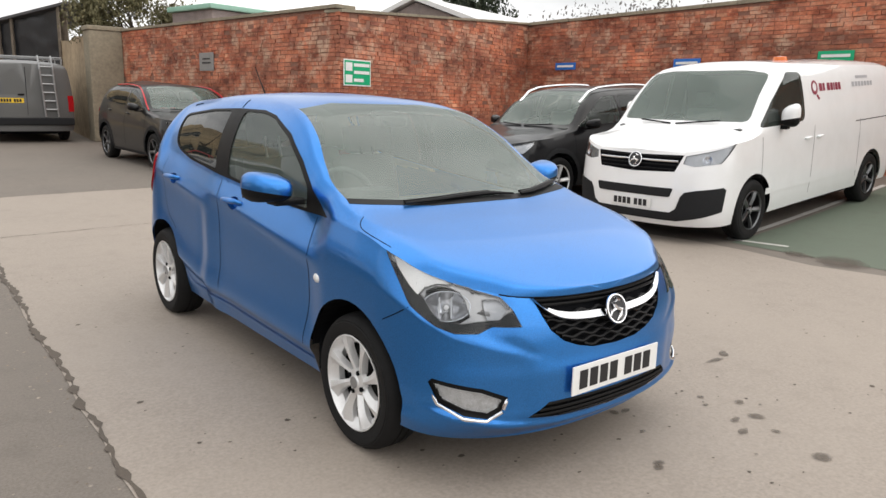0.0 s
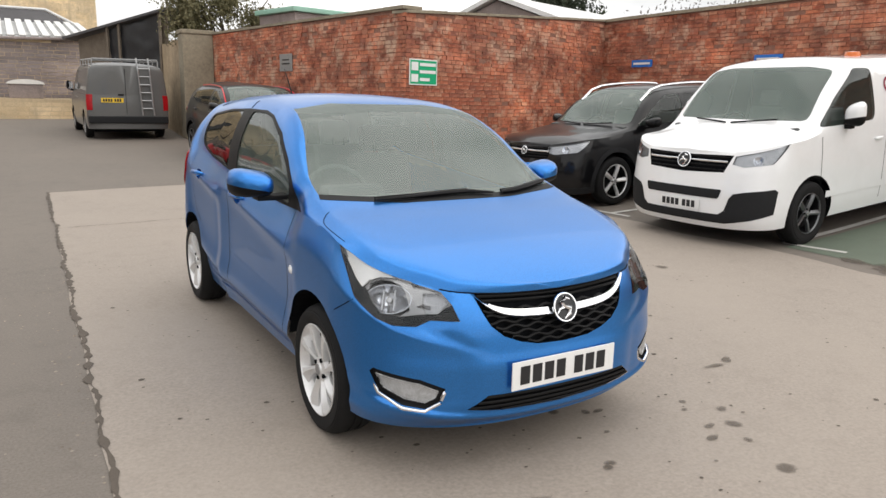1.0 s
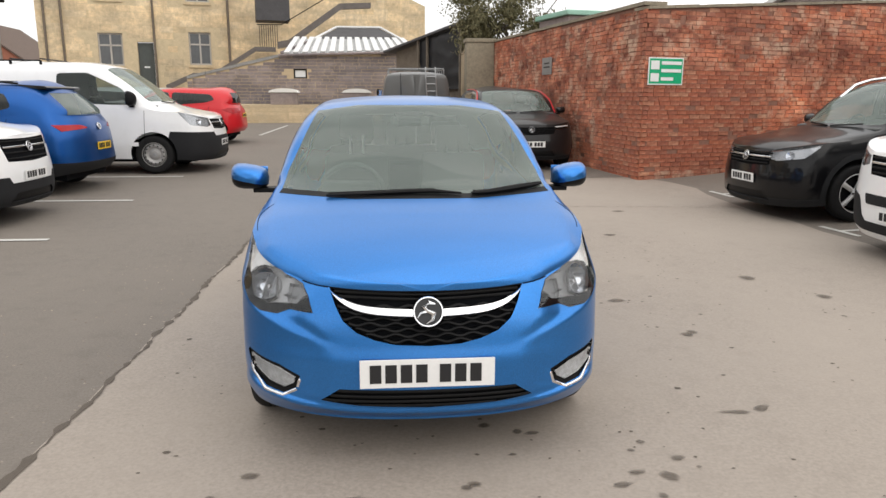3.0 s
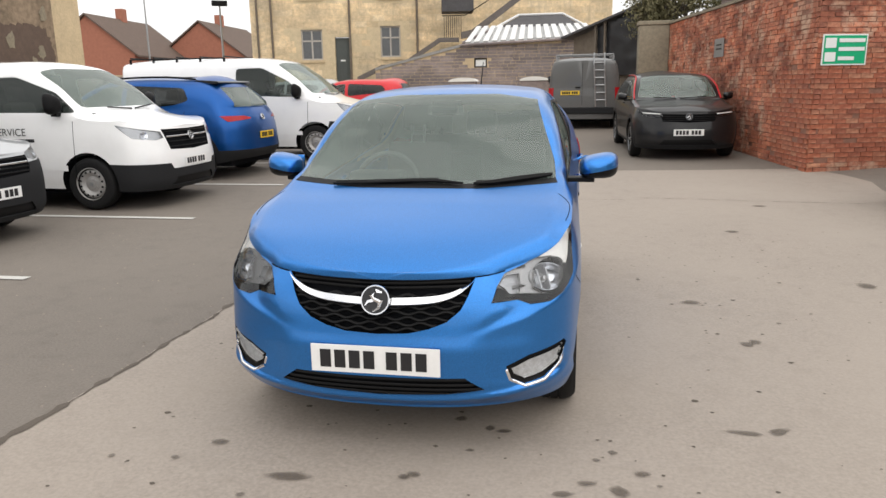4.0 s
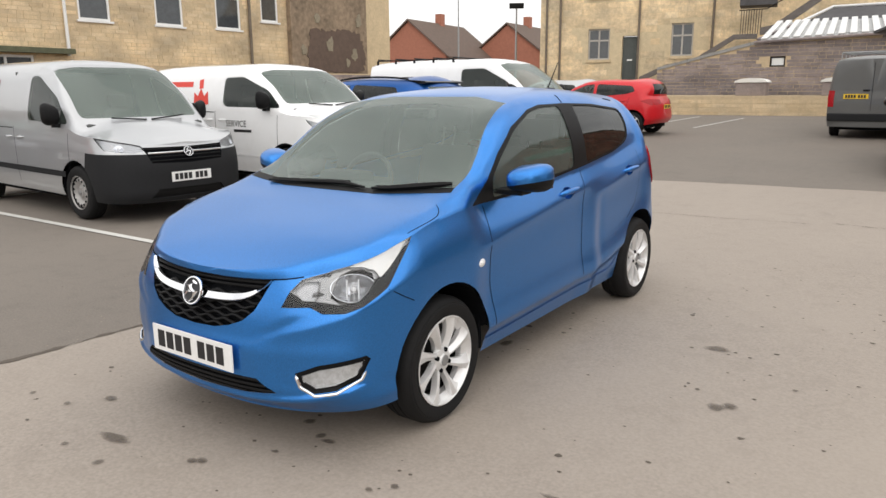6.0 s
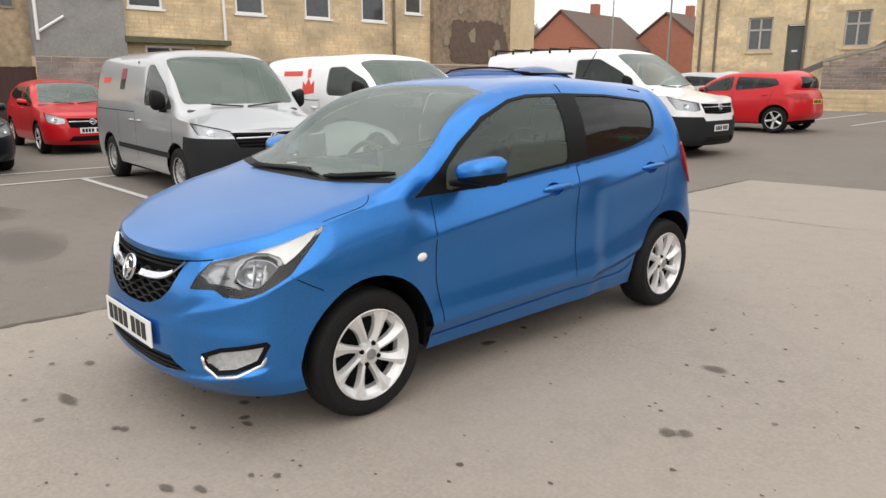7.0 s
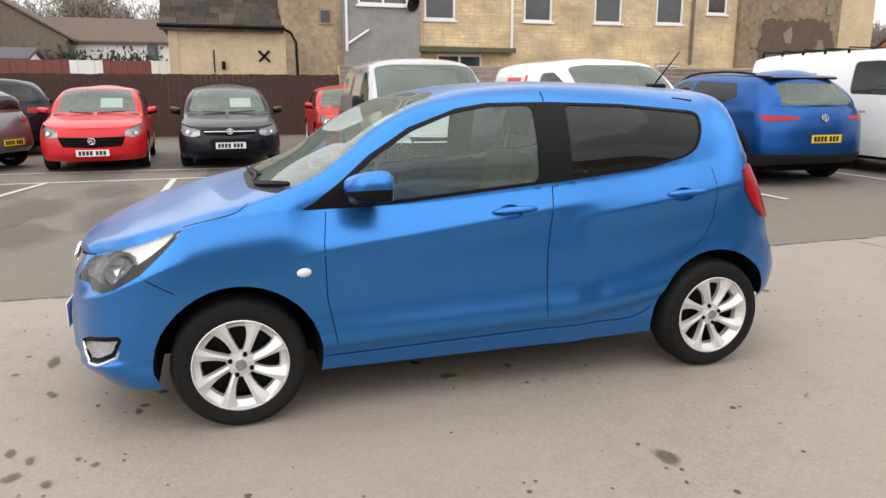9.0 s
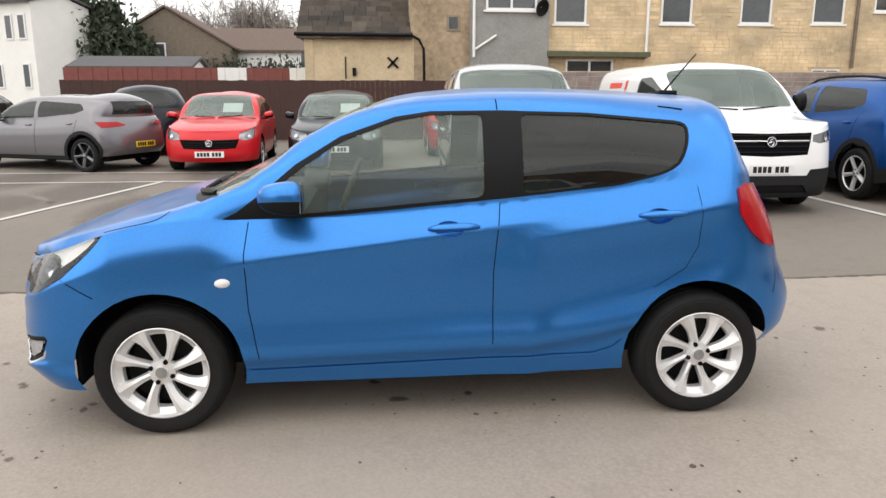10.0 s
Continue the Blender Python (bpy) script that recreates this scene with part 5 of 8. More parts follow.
def cut(bm, poly, axes, tag, keep=None, only=None, reach=0.09):
    """Cuts the outline of a polygon into the mesh, seen along the axis that is left out, and gives the faces inside it a tag."""
    a, b = axes
    for (u0, v0), (u1, v1) in zip(poly, poly[1:] + poly[:1]):
        lo_u, hi_u, lo_v, hi_v = min(u0, u1) - reach, max(u0, u1) + reach, min(v0, v1) - reach, max(v0, v1) + reach
        fs = []
        for f in bm.faces:
            if keep and not keep(f):
                continue
            c = f.calc_center_median()
            if lo_u < c[a] < hi_u and lo_v < c[b] < hi_v:
                fs.append(f)
        if not fs:
            continue
        no = Vector((0, 0, 0))
        no[a], no[b] = v1 - v0, u0 - u1
        co = Vector((0, 0, 0))
        co[a], co[b] = u0, v0
        geom = fs + list({e for f in fs for e in f.edges}) + list({v for f in fs for v in f.verts})
        bmesh.ops.bisect_plane(bm, geom=geom, dist=1e-5, plane_co=co, plane_no=no.normalized())
    for f in bm.faces:
        if (keep is None or keep(f)) and (only is None or f.material_index in only):
            c = f.calc_center_median()
            if inside(poly, c[a], c[b]):
                f.material_index = tag


def circle(u, v, r, k=28):
    return [(u + r * math.cos(2 * math.pi * i / k), v + r * math.sin(2 * math.pi * i / k)) for i in range(k)]


def shrink(poly, d):
    """A polygon drawn in by d, corner by corner."""
    area = sum(x0 * y1 - x1 * y0 for (x0, y0), (x1, y1) in zip(poly, poly[1:] + poly[:1]))
    sg = 1 if area > 0 else -1
    out = []
    for p, q, r in zip(poly[-1:] + poly[:-1], poly, poly[1:] + poly[:1]):
        a, b = (Vector(q) - Vector(p)).normalized(), (Vector(r) - Vector(q)).normalized()
        na, nb = Vector((-a.y, a.x)) * sg, Vector((-b.y, b.x)) * sg
        k = na + nb
        out.append(tuple(Vector(q) + k * (d / max(0.35, k.dot(na)))))
    return out


def soften(poly, r=0.04):
    """Rounds the corners of an outline."""
    out = []
    for p, q, s in zip(poly[-1:] + poly[:-1], poly, poly[1:] + poly[:1]):
        p, q, s = Vector(p), Vector(q), Vector(s)
        a = q + (p - q) * min(0.45, r / max(1e-6, (p - q).length))
        b = q + (s - q) * min(0.45, r / max(1e-6, (s - q).length))
        out += [tuple(a), tuple((a + b) * 0.25 + q * 0.5), tuple(b)]
    return out


def flip(poly):
    return [(-u, v) for u, v in reversed(poly)]


def build_shell(shell, flat_cuts, solid_cuts, F=20, K=16):
    """The whole body as one mesh whose faces carry region tags: 0 is paint.
    flat_cuts: (polygon in (arc, height), tag, both sides); solid_cuts: (polygon, axes, tag, test on the face)."""
    bm = bmesh.new()
    lay = bm.faces.layers.int.new("upper")
    n = len(shell.S)
    cols = [-shell.S[j] for j in range(n - 1, 0, -1)] + [shell.S[j] for j in range(n)]
    grid = []
    for S in cols:
        y = float(np.interp(abs(S), shell.S, shell.yo))
        zb, zt = float(shell.zbot(y)), float(shell.ztop(y))
        grid.append([bm.verts.new((S, 0, zb + (zt - zb) * i / F)) for i in range(F + 1)])
    for p, q in zip(grid, grid[1:]):
        for i in range(F):
            bm.faces.new((p[i], q[i], q[i + 1], p[i + 1]))
    for poly, tag, both in flat_cuts:
        cut(bm, poly, (0, 2), tag)
        if both:
            cut(bm, flip(poly), (0, 2), tag)
    for v in bm.verts:
        v.co = shell.at(v.co.x, v.co.z)
    bm.normal_update()
    if sum((f.normal.x * f.calc_center_median().x + f.normal.y * f.calc_center_median().y) * f.calc_area() for f in bm.faces) < 0:
        bmesh.ops.reverse_faces(bm, faces=bm.faces)
    rows = [[bm.verts.new(p) for p in shell.row(j, K)] for j in range(n)]
    top = set()
    for p, q in zip(rows, rows[1:]):
        for i in range(2 * K):
            top.add(bm.faces.new((p[i], q[i], q[i + 1], p[i + 1])))
    for f in top:
        f[lay] = 1
    bm.normal_update()
    up = [f for f in bm.faces if f[lay] == 1]
    if sum(f.normal.z * f.calc_area() for f in up) < 0:
        bmesh.ops.reverse_faces(bm, faces=up)
    for poly, axes, tag, test in solid_cuts:
        cut(bm, poly, axes, tag, keep=lambda f: f[lay] == 1 and (test is None or test(f.calc_center_median())))
    bmesh.ops.remove_doubles(bm, verts=bm.verts, dist=2e-4)
    bmesh.ops.dissolve_degenerate(bm, edges=bm.edges, dist=1e-5)
    bm.normal_update()
    bm.normal_update()
    return bm


def region(bm, tags, shift=0.0, wall=True, test=None):
    """A new mesh of the faces with one of these tags, moved along its normals; the edge is closed back to the body."""
    out, made = bmesh.new(), {}
    fs = [f for f in bm.faces if f.material_index in tags and (test is None or test(f.calc_center_median()))]
    chosen = set(fs)

    def vert(v, moved=True):
        key = (v.index, moved)
        if key not in made:
            made[key] = out.verts.new(v.co + v.normal * shift if moved else v.co - v.normal * 0.002)
        return made[key]

    for f in fs:
        try:
            out.faces.new([vert(v) for v in f.verts])
        except ValueError:
            pass
    if wall and abs(shift) > 1e-4:
        for f in fs:
            for e in f.edges:
                if sum(g in chosen for g in e.link_faces) == 1:
                    a, b = e.verts
                    for lp in f.loops:
                        if lp.edge is e:
                            a, b = lp.vert, lp.link_loop_next.vert
                    try:
                        out.faces.new((vert(b), vert(a), vert(a, False), vert(b, False)))
                    except ValueError:
                        pass
    return out


def ribbon(shell, pts, w, lift=0.0012, step=0.03):
    """A narrow strip on the lower body along (arc, height) points."""
    dense = []
    for (a, b), (c, d) in zip(pts, pts[1:]):
        k = max(1, int(math.hypot(c - a, d - b) / step))
        dense += [(a + (c - a) * i / k, b + (d - b) * i / k) for i in range(k)]
    dense.append(pts[-1])
    bm = bmesh.new()
    prev = None
    for i, (u, v) in enumerate(dense):
        (a, b), (c, d) = dense[max(0, i - 1)], dense[min(len(dense) - 1, i + 1)]
        t = Vector((c - a, d - b)).normalized()
        o = Vector((-t.y, t.x)) * w / 2
        n = shell.normal(u, v) * lift
        pair = [bm.verts.new(shell.at(u + k * o.x, v + k * o.y) + n) for k in (1, -1)]
        if prev:
            bm.faces.new((prev[0], prev[1], pair[1], pair[0]))
        prev = pair
    bmesh.ops.recalc_face_normals(bm, faces=bm.faces)
    return bm


def surf_matrix(shell, S, z, lift=0.0, roll=0.0):
    """A pose on the lower body: x along the body, y up, z outwards."""
    n = shell.normal(S, z)
    t = Vector((-n.y, n.x, 0)).normalized()
    u = n.cross(t)
    p = shell.at(S, z) + n * lift
    return Matrix(((t.x, u.x, n.x, p.x), (t.y, u.y, n.y, p.y), (t.z, u.z, n.z, p.z), (0, 0, 0, 1))) @ pose(0, 0, 0, 0, 0, roll)


small_meshes = {}


def small_part(name, prof, mat, parent, m):
    """A small turned piece; alike pieces share one mesh."""
    key = (name, prof)
    if key not in small_meshes:
        b = bmesh.new()
        add_lathe(b, list(prof), 10)
        me = bpy.data.meshes.new(name)
        b.to_mesh(me)
        b.free()
        me.materials.append(mat)
        small_meshes[key] = me
    ob = new(name, small_meshes[key])
    ob.parent = parent
    ob.matrix_basis = m


def wheel(parent, m, r, width, rim, style, rim_mat, label=""):
    """Local z of m is the axle, pointing outwards; its origin is the outer face of the tyre."""
    w = thing("wheel", "", "", None)
    for key in ("label", "category"):
        if key in w:
            del w[key]
    w.parent = parent
    w.matrix_basis = m
    if label:
        w["label"] = label
    b = bmesh.new()
    add_lathe(b, [(rim, -0.006), (rim + 0.012, 0.0), (rim + (r - rim) * 0.45, 0.006), (rim + (r - rim) * 0.62, 0.0055), (rim + (r - rim) * 0.65, 0.0015), (rim + (r - rim) * 0.72, 0.0015), (r - 0.022, -0.003), (r - 0.016, -0.009), (r - 0.008, -0.02), (r, -0.045), (r, -0.066), (r - 0.006, -0.068), (r - 0.006, -0.076), (r, -0.078), (r, -0.106), (r - 0.006, -0.108), (r - 0.006, -0.116), (r, -0.118), (r, -width + 0.045), (r - 0.01, -width + 0.015), (rim, -width)], 48, None, 0)
    part("tyre", b, M_TYRE, w, "", 35)
    b = bmesh.new()
    add_lathe(b, [(rim + 0.003, 0.001), (rim - 0.002, 0.003), (rim - 0.006, -0.006), (rim - 0.009, -0.012)], 44)
    if style == 8:
        add_lathe(b, [(rim - 0.009, -0.012), (rim - 0.016, -0.022), (rim - 0.034, -0.034), (rim - 0.038, -0.06)], 44)
        add_lathe(b, [(rim - 0.038, -0.06), (rim - 0.038, -width + 0.02)], 44, None, 1)
    else:
        add_lathe(b, [(rim - 0.009, -0.012), (rim - 0.022, -0.05), (rim - 0.022, -width + 0.02)], 44, None, 1)
    add_lathe(b, [(0.0, -0.085), (rim * 0.78, -0.085), (rim * 0.8, -0.1)], 32, None, 1)
    rimo = part("rim", b, [rim_mat, M_TRIM], w, "", 40)
    if style == "steel":
        b = bmesh.new()
        add_lathe(b, [(rim - 0.02, -0.035), (rim * 0.86, -0.02), (rim * 0.72, -0.012), (rim * 0.6, -0.03), (rim * 0.5, -0.045), (rim * 0.32, -0.035), (rim * 0.3, -0.02), (rim * 0.12, -0.018), (0.0, -0.018)], 40)
        part("disc", b, rim_mat, rimo, "", 40)
        for i in range(14):
            small_part("vent_hole", ((0.0, 0.003), (0.013, 0.003), (0.014, -0.004)), M_SEAM, rimo, Matrix.Rotation(2 * math.pi * i / 14, 4, "Z") @ pose(rim * 0.76, 0, -0.012))
    else:
        k = style
        b = bmesh.new()
        tw = 0.05 if k == 8 else 0.0
        for i in range(k):
            a0 = 2 * math.pi * i / k
            hw0, hw1 = (0.0165, 0.046) if k == 8 else (0.024, 0.030)
            prev = None
            for q in range(7):
                t = q / 6
                rr = 0.05 + (rim - 0.056) * t
                ang = a0 + tw * (t - 0.5) * 2 + (0.05 * t * t if k == 8 else 0)
                hw = hw0 + (hw1 - hw0) * t ** 3.2
                h = -0.022 + 0.018 * math.sin(math.pi / 2 * min(1, t * 1.2))
                rot = Matrix.Rotation(ang, 4, "Z")
                ring = [b.verts.new(rot @ Vector((rr, s * hw, h + dz))) for s, dz in ((-1, -0.03), (-0.9, 0.0), (-0.2, 0.005), (0.25, -0.004), (0.92, -0.014), (1, -0.035))]
                if prev:
                    for c in range(5):
                        b.faces.new((prev[c], prev[c + 1], ring[c + 1], ring[c]))
                prev = ring
        bmesh.ops.recalc_face_normals(b, faces=b.faces)
        part("spokes", b, rim_mat, rimo, "", 30)
        b = bmesh.new()
        add_lathe(b, [(0.0, -0.008), (0.028, -0.008), (0.031, -0.014), (0.056, -0.02), (0.062, -0.04)], 24)
        part("hub", b, rim_mat, rimo, "", 40)
        for i in range(4 if k == 8 else 5):
            small_part("wheel_bolt", ((0.0, 0.001), (0.010, 0.001), (0.011, -0.012)), M_SEAM, rimo, Matrix.Rotation(2 * math.pi * (i + 0.5) / (4 if k == 8 else 5), 4, "Z") @ pose(0.048, 0, -0.012))
    b = bmesh.new()
    add_lathe(b, [(0.0, -0.004), (0.024, -0.004), (0.026, -0.012)], 20)
    part("centre_cap", b, M_GALV, rimo)
    return w


def wheels(parent, track, axles, r, width, rim, style, mat):
    for y in axles:
        for sx in (1, -1):
            turn = Matrix.Rotation(radians(90 * sx), 4, "Y") @ Matrix.Rotation(radians(22 + 17 * (y + 1.19) * sx), 4, "Z")
            wheel(parent, Matrix.Translation((sx * track, y, r)) @ turn, r, width, rim, style, mat)


def arch_liner(parent, axles, r, x0, x1, shell):
    for y in axles:
        for sx in (1, -1):
            bm = bmesh.new()
            k = 18
            a = []
            for i in range(k + 1):
                t = math.pi * (i / k * 0.88 + 0.06)
                yy, zz = y + r * math.cos(t), 0.29 + r * math.sin(t)
                a.append(bm.verts.new((sx * min(x0, shell.at(shell.sy(yy), zz).x - 0.012), yy, zz)))
            b = [bm.verts.new((sx * x1, v.co.y, v.co.z)) for v in a]
            for i in range(k):
                bm.faces.new((a[i], a[i + 1], b[i + 1], b[i]))
            bm.faces.new(b)
            part("arch_liner", bm, M_SEAM, parent)


def plate(parent, m, yellow=False, bars=True):
    p = part("number_plate", box_bm(-0.26, 0.26, -0.056, 0.056, 0, 0.006, m, 0.002), M_PLATEY if yellow else M_PLATE, parent, "yellow number plate" if yellow else "white number plate")
    x = -0.222
    for i in range(7):
        part("plate_bar", box_bm(x, x + 0.044, -0.036, 0.036, 0.0065, 0.0085, m), M_INK, p)
        x += 0.059 + (0.032 if i == 3 else 0)
    return p


def badge(parent, m, r=0.055, mat=None):
    bm = bmesh.new()
    add_lathe(bm, [(r, 0.0), (r, 0.008), (r * 0.97, 0.011), (r * 0.89, 0.011), (r * 0.86, 0.004)], 28, m)
    b = part("badge", bm, mat or M_CHROME, parent, "round chrome badge", 40)
    bm = bmesh.new()
    add_lathe(bm, [(0.0, 0.004), (r * 0.87, 0.004)], 24, m)
    part("badge_ground", bm, M_BADGE, b)
    bm = bmesh.new()
    add_tube(bm, [m @ Vector((r * u, r * v, 0.008)) for u, v in ((-0.15, -0.78), (0.3, -0.5), (0.35, -0.1), (-0.05, 0.05), (-0.3, 0.3), (0.05, 0.62), (0.45, 0.5))], [r * 0.05, r * 0.16, r * 0.2, r * 0.16, r * 0.2, r * 0.15, r * 0.05], 7)
    add_tube(bm, [m @ Vector((r * u, r * v, 0.007)) for u, v in ((-0.1, 0.0), (-0.5, -0.1), (-0.7, -0.4))], [r * 0.14, r * 0.1, r * 0.03], 6)
    part("badge_relief", bm, M_CHROME, b, "", 50)


def mirror(parent, x, y, z, mat, sx, w=0.2, h=0.14, arm=0.06, dp=0.17):
    """A door mirror: rounded cap in paint, dark foot and glass. x: inner end, y: middle of its depth, z: middle height."""
    bm = bmesh.new()
    n, k = 18, 12
    rings = []
    e = lambda c, p: math.copysign(abs(c) ** (p * 1.05), c)
    for i in range(k + 1):
        b = -math.pi / 2 + math.pi * i / k
        ring = []
        for q in range(n):
            a = 2 * math.pi * q / n
            u, v, t = e(math.cos(b), 0.62) * e(math.cos(a), 0.62), e(math.cos(b), 0.62) * e(math.sin(a), 0.62), e(math.sin(b), 0.62)
            lean = 0.18 * h * u
            front = (0.62 if t < 0 else 0.28)
            ring.append(bm.verts.new((sx * (x + w / 2 + u * w / 2 * (1 - 0.12 * max(0, -t))), y + t * dp * front + 0.02 * u, z + v * h / 2 * (1 - 0.18 * max(0, -t)) * (1 + 0.12 * u) + lean * 0.3)))
        rings.append(ring)
    for p, q in zip(rings, rings[1:]):
        for i in range(n):
            bm.faces.new((p[i], p[(i + 1) % n], q[(i + 1) % n], q[i]))
    for r in (rings[0], rings[-1]):
        bm.faces.new(r)
    bmesh.ops.recalc_face_normals(bm, faces=bm.faces)
    bmesh.ops.bisect_plane(bm, geom=bm.verts[:] + bm.edges[:] + bm.faces[:], plane_co=(sx * (x + w / 2), y, z - h * 0.14), plane_no=(-0.18 * sx, 0, 1))
    cutz = lambda c: z - h * 0.14 + 0.18 * (c.x * sx - x - w / 2)
    bm.normal_update()
    low = [f for f in bm.faces if f.calc_center_median().z < cutz(f.calc_center_median())]
    base = bmesh.new()
    for f in low:
        base.faces.new([base.verts.new(q.co) for q in f.verts])
    bmesh.ops.remove_doubles(base, verts=base.verts, dist=1e-5)
    bmesh.ops.delete(bm, geom=low, context="FACES")
    mo = part("door_mirror", bm, mat, parent, "", 60)
    part("mirror_base", base, M_TRIM, mo, "black lower shell", 60)
    bm = bmesh.new()
    add_box(bm, sx * (x + 0.015), sx * (x + w - 0.015), y + dp * 0.275, y + dp * 0.29, z - h * 0.36, z + h * 0.38)
    bmesh.ops.recalc_face_normals(bm, faces=bm.faces)
    part("mirror_glass", bm, M_CHROME, mo)
    part("mirror_foot", box_bm(min(sx * (x - arm), sx * (x + w * 0.4)), max(sx * (x - arm), sx * (x + w * 0.4)), y - dp * 0.3, y + dp * 0.22, z - h * 0.6, z - h * 0.42, None, 0.006), M_TRIM, mo)


def handle(parent, shell, S, z, mat, w=0.2, cup=True):
    m = surf_matrix(shell, S, z, 0.0)
    bm = bmesh.new()
    if cup:
        add_lathe(bm, [(0.0, 0.0012), (0.05, 0.0016), (0.056, 0.0008)], 20, m @ Matrix.Diagonal((1.0, 0.6, 1, 1)))
        part("handle_recess", bm, mat, parent)
        bm = bmesh.new()
    rings = []
    for q in range(13):
        t = q / 12 * 2 - 1
        k = (1 - abs(t) ** 3.5)
        up, out = 0.006 + 0.004 * t, 0.002 + 0.030 * k ** 0.6
        hh = 0.007 + 0.009 * k
        rings.append([bm.verts.new(m @ Vector((t * w / 2, up + hh * v, out + dz))) for v, dz in ((1, -0.010), (0.75, -0.001), (0, 0.003), (-0.7, 0.0), (-1, -0.012))])
    for p, q in zip(rings, rings[1:]):
        for i in range(5):
            bm.faces.new((p[i], p[(i + 1) % 5], q[(i + 1) % 5], q[i]))
    for r in (rings[0], rings[-1]):
        bm.faces.new(r)
    bmesh.ops.recalc_face_normals(bm, faces=bm.faces)
    part("door_handle", bm, mat, parent, "", 50)


def blend(a, b, t):
    return a + (b - a) * t

# ---- the blue hatchback ----
def ease(a, b, v):
    t = min(1.0, max(0.0, (v - a) / (b - a)))
    return t * t * (3 - 2 * t)


def hero_crease(y, z):
    """Swage lines of the doors: a shoulder line that climbs to the rear, a hollow below it, and a rising blade above the sill."""
    blade = 0.350 + 0.02 * (y + 0.8) + 0.22 * max(0.0, y - 0.35) ** 1.6
    fade = ease(-1.0, -0.80, y) * (1 - ease(1.2, 1.5, y))
    d = 0.0
    for line, k, sharp in ((0.762 + 0.129 * (y + 0.8), 1 - ease(0.10, 0.85, y), 1 - ease(0.16, 0.62, y)), (0.844 + 0.154 * (y - 0.44), ease(0.25, 0.85, y), ease(0.38, 0.54, y))):
        u = z - line
        up = 0.006 * math.log1p(math.exp(min(40.0, u / 0.006)))
        down = 0.006 * math.log1p(math.exp(min(40.0, -u / 0.006)))
        d -= k * 0.20 * up + sharp * 0.028 * (1 - math.exp(-down / 0.06))
    low = z - blade
    d += 0.025 * math.exp(-((low / (0.036 if low < 0 else 0.105)) ** 2))
    return d * fade


def hero_front(a, z):
    """Cheeks of the front bumper: a ledge under each headlight that sweeps down to the plate, a hollow round the fog lamp, and a lip along the foot."""
    line = float(np.interp(a, [0.38, 0.41, 0.47, 0.58, 0.74, 0.83, 0.91, 1.0, 1.1], [0.50, 0.515, 0.548, 0.576, 0.624, 0.664, 0.70, 0.73, 0.76]))
    shift = 0.10 * ease(0.53, 0.63, z)
    k = ease(0.37 + shift, 0.46 + 1.4 * shift, a) * (1 - ease(0.93, 1.12, a))
    u = z - line
    up = 0.005 * math.log1p(math.exp(min(40.0, u / 0.005)))
    down = 0.005 * math.log1p(math.exp(min(40.0, -u / 0.005)))
    d = -k * (0.024 * (1 - math.exp(-up / 0.05)) + 0.014 * (1 - math.exp(-down / 0.05)) * ease(0.27, 0.34, z))
    lip = float(np.interp(a, [0.0, 0.29, 0.53, 0.69, 0.85], [0.240, 0.250, 0.274, 0.308, 0.335]))
    w = z - lip
    return d + 0.016 * math.exp(-((w / (0.03 if w < 0 else 0.014)) ** 2)) * (1 - ease(0.72, 0.92, a))


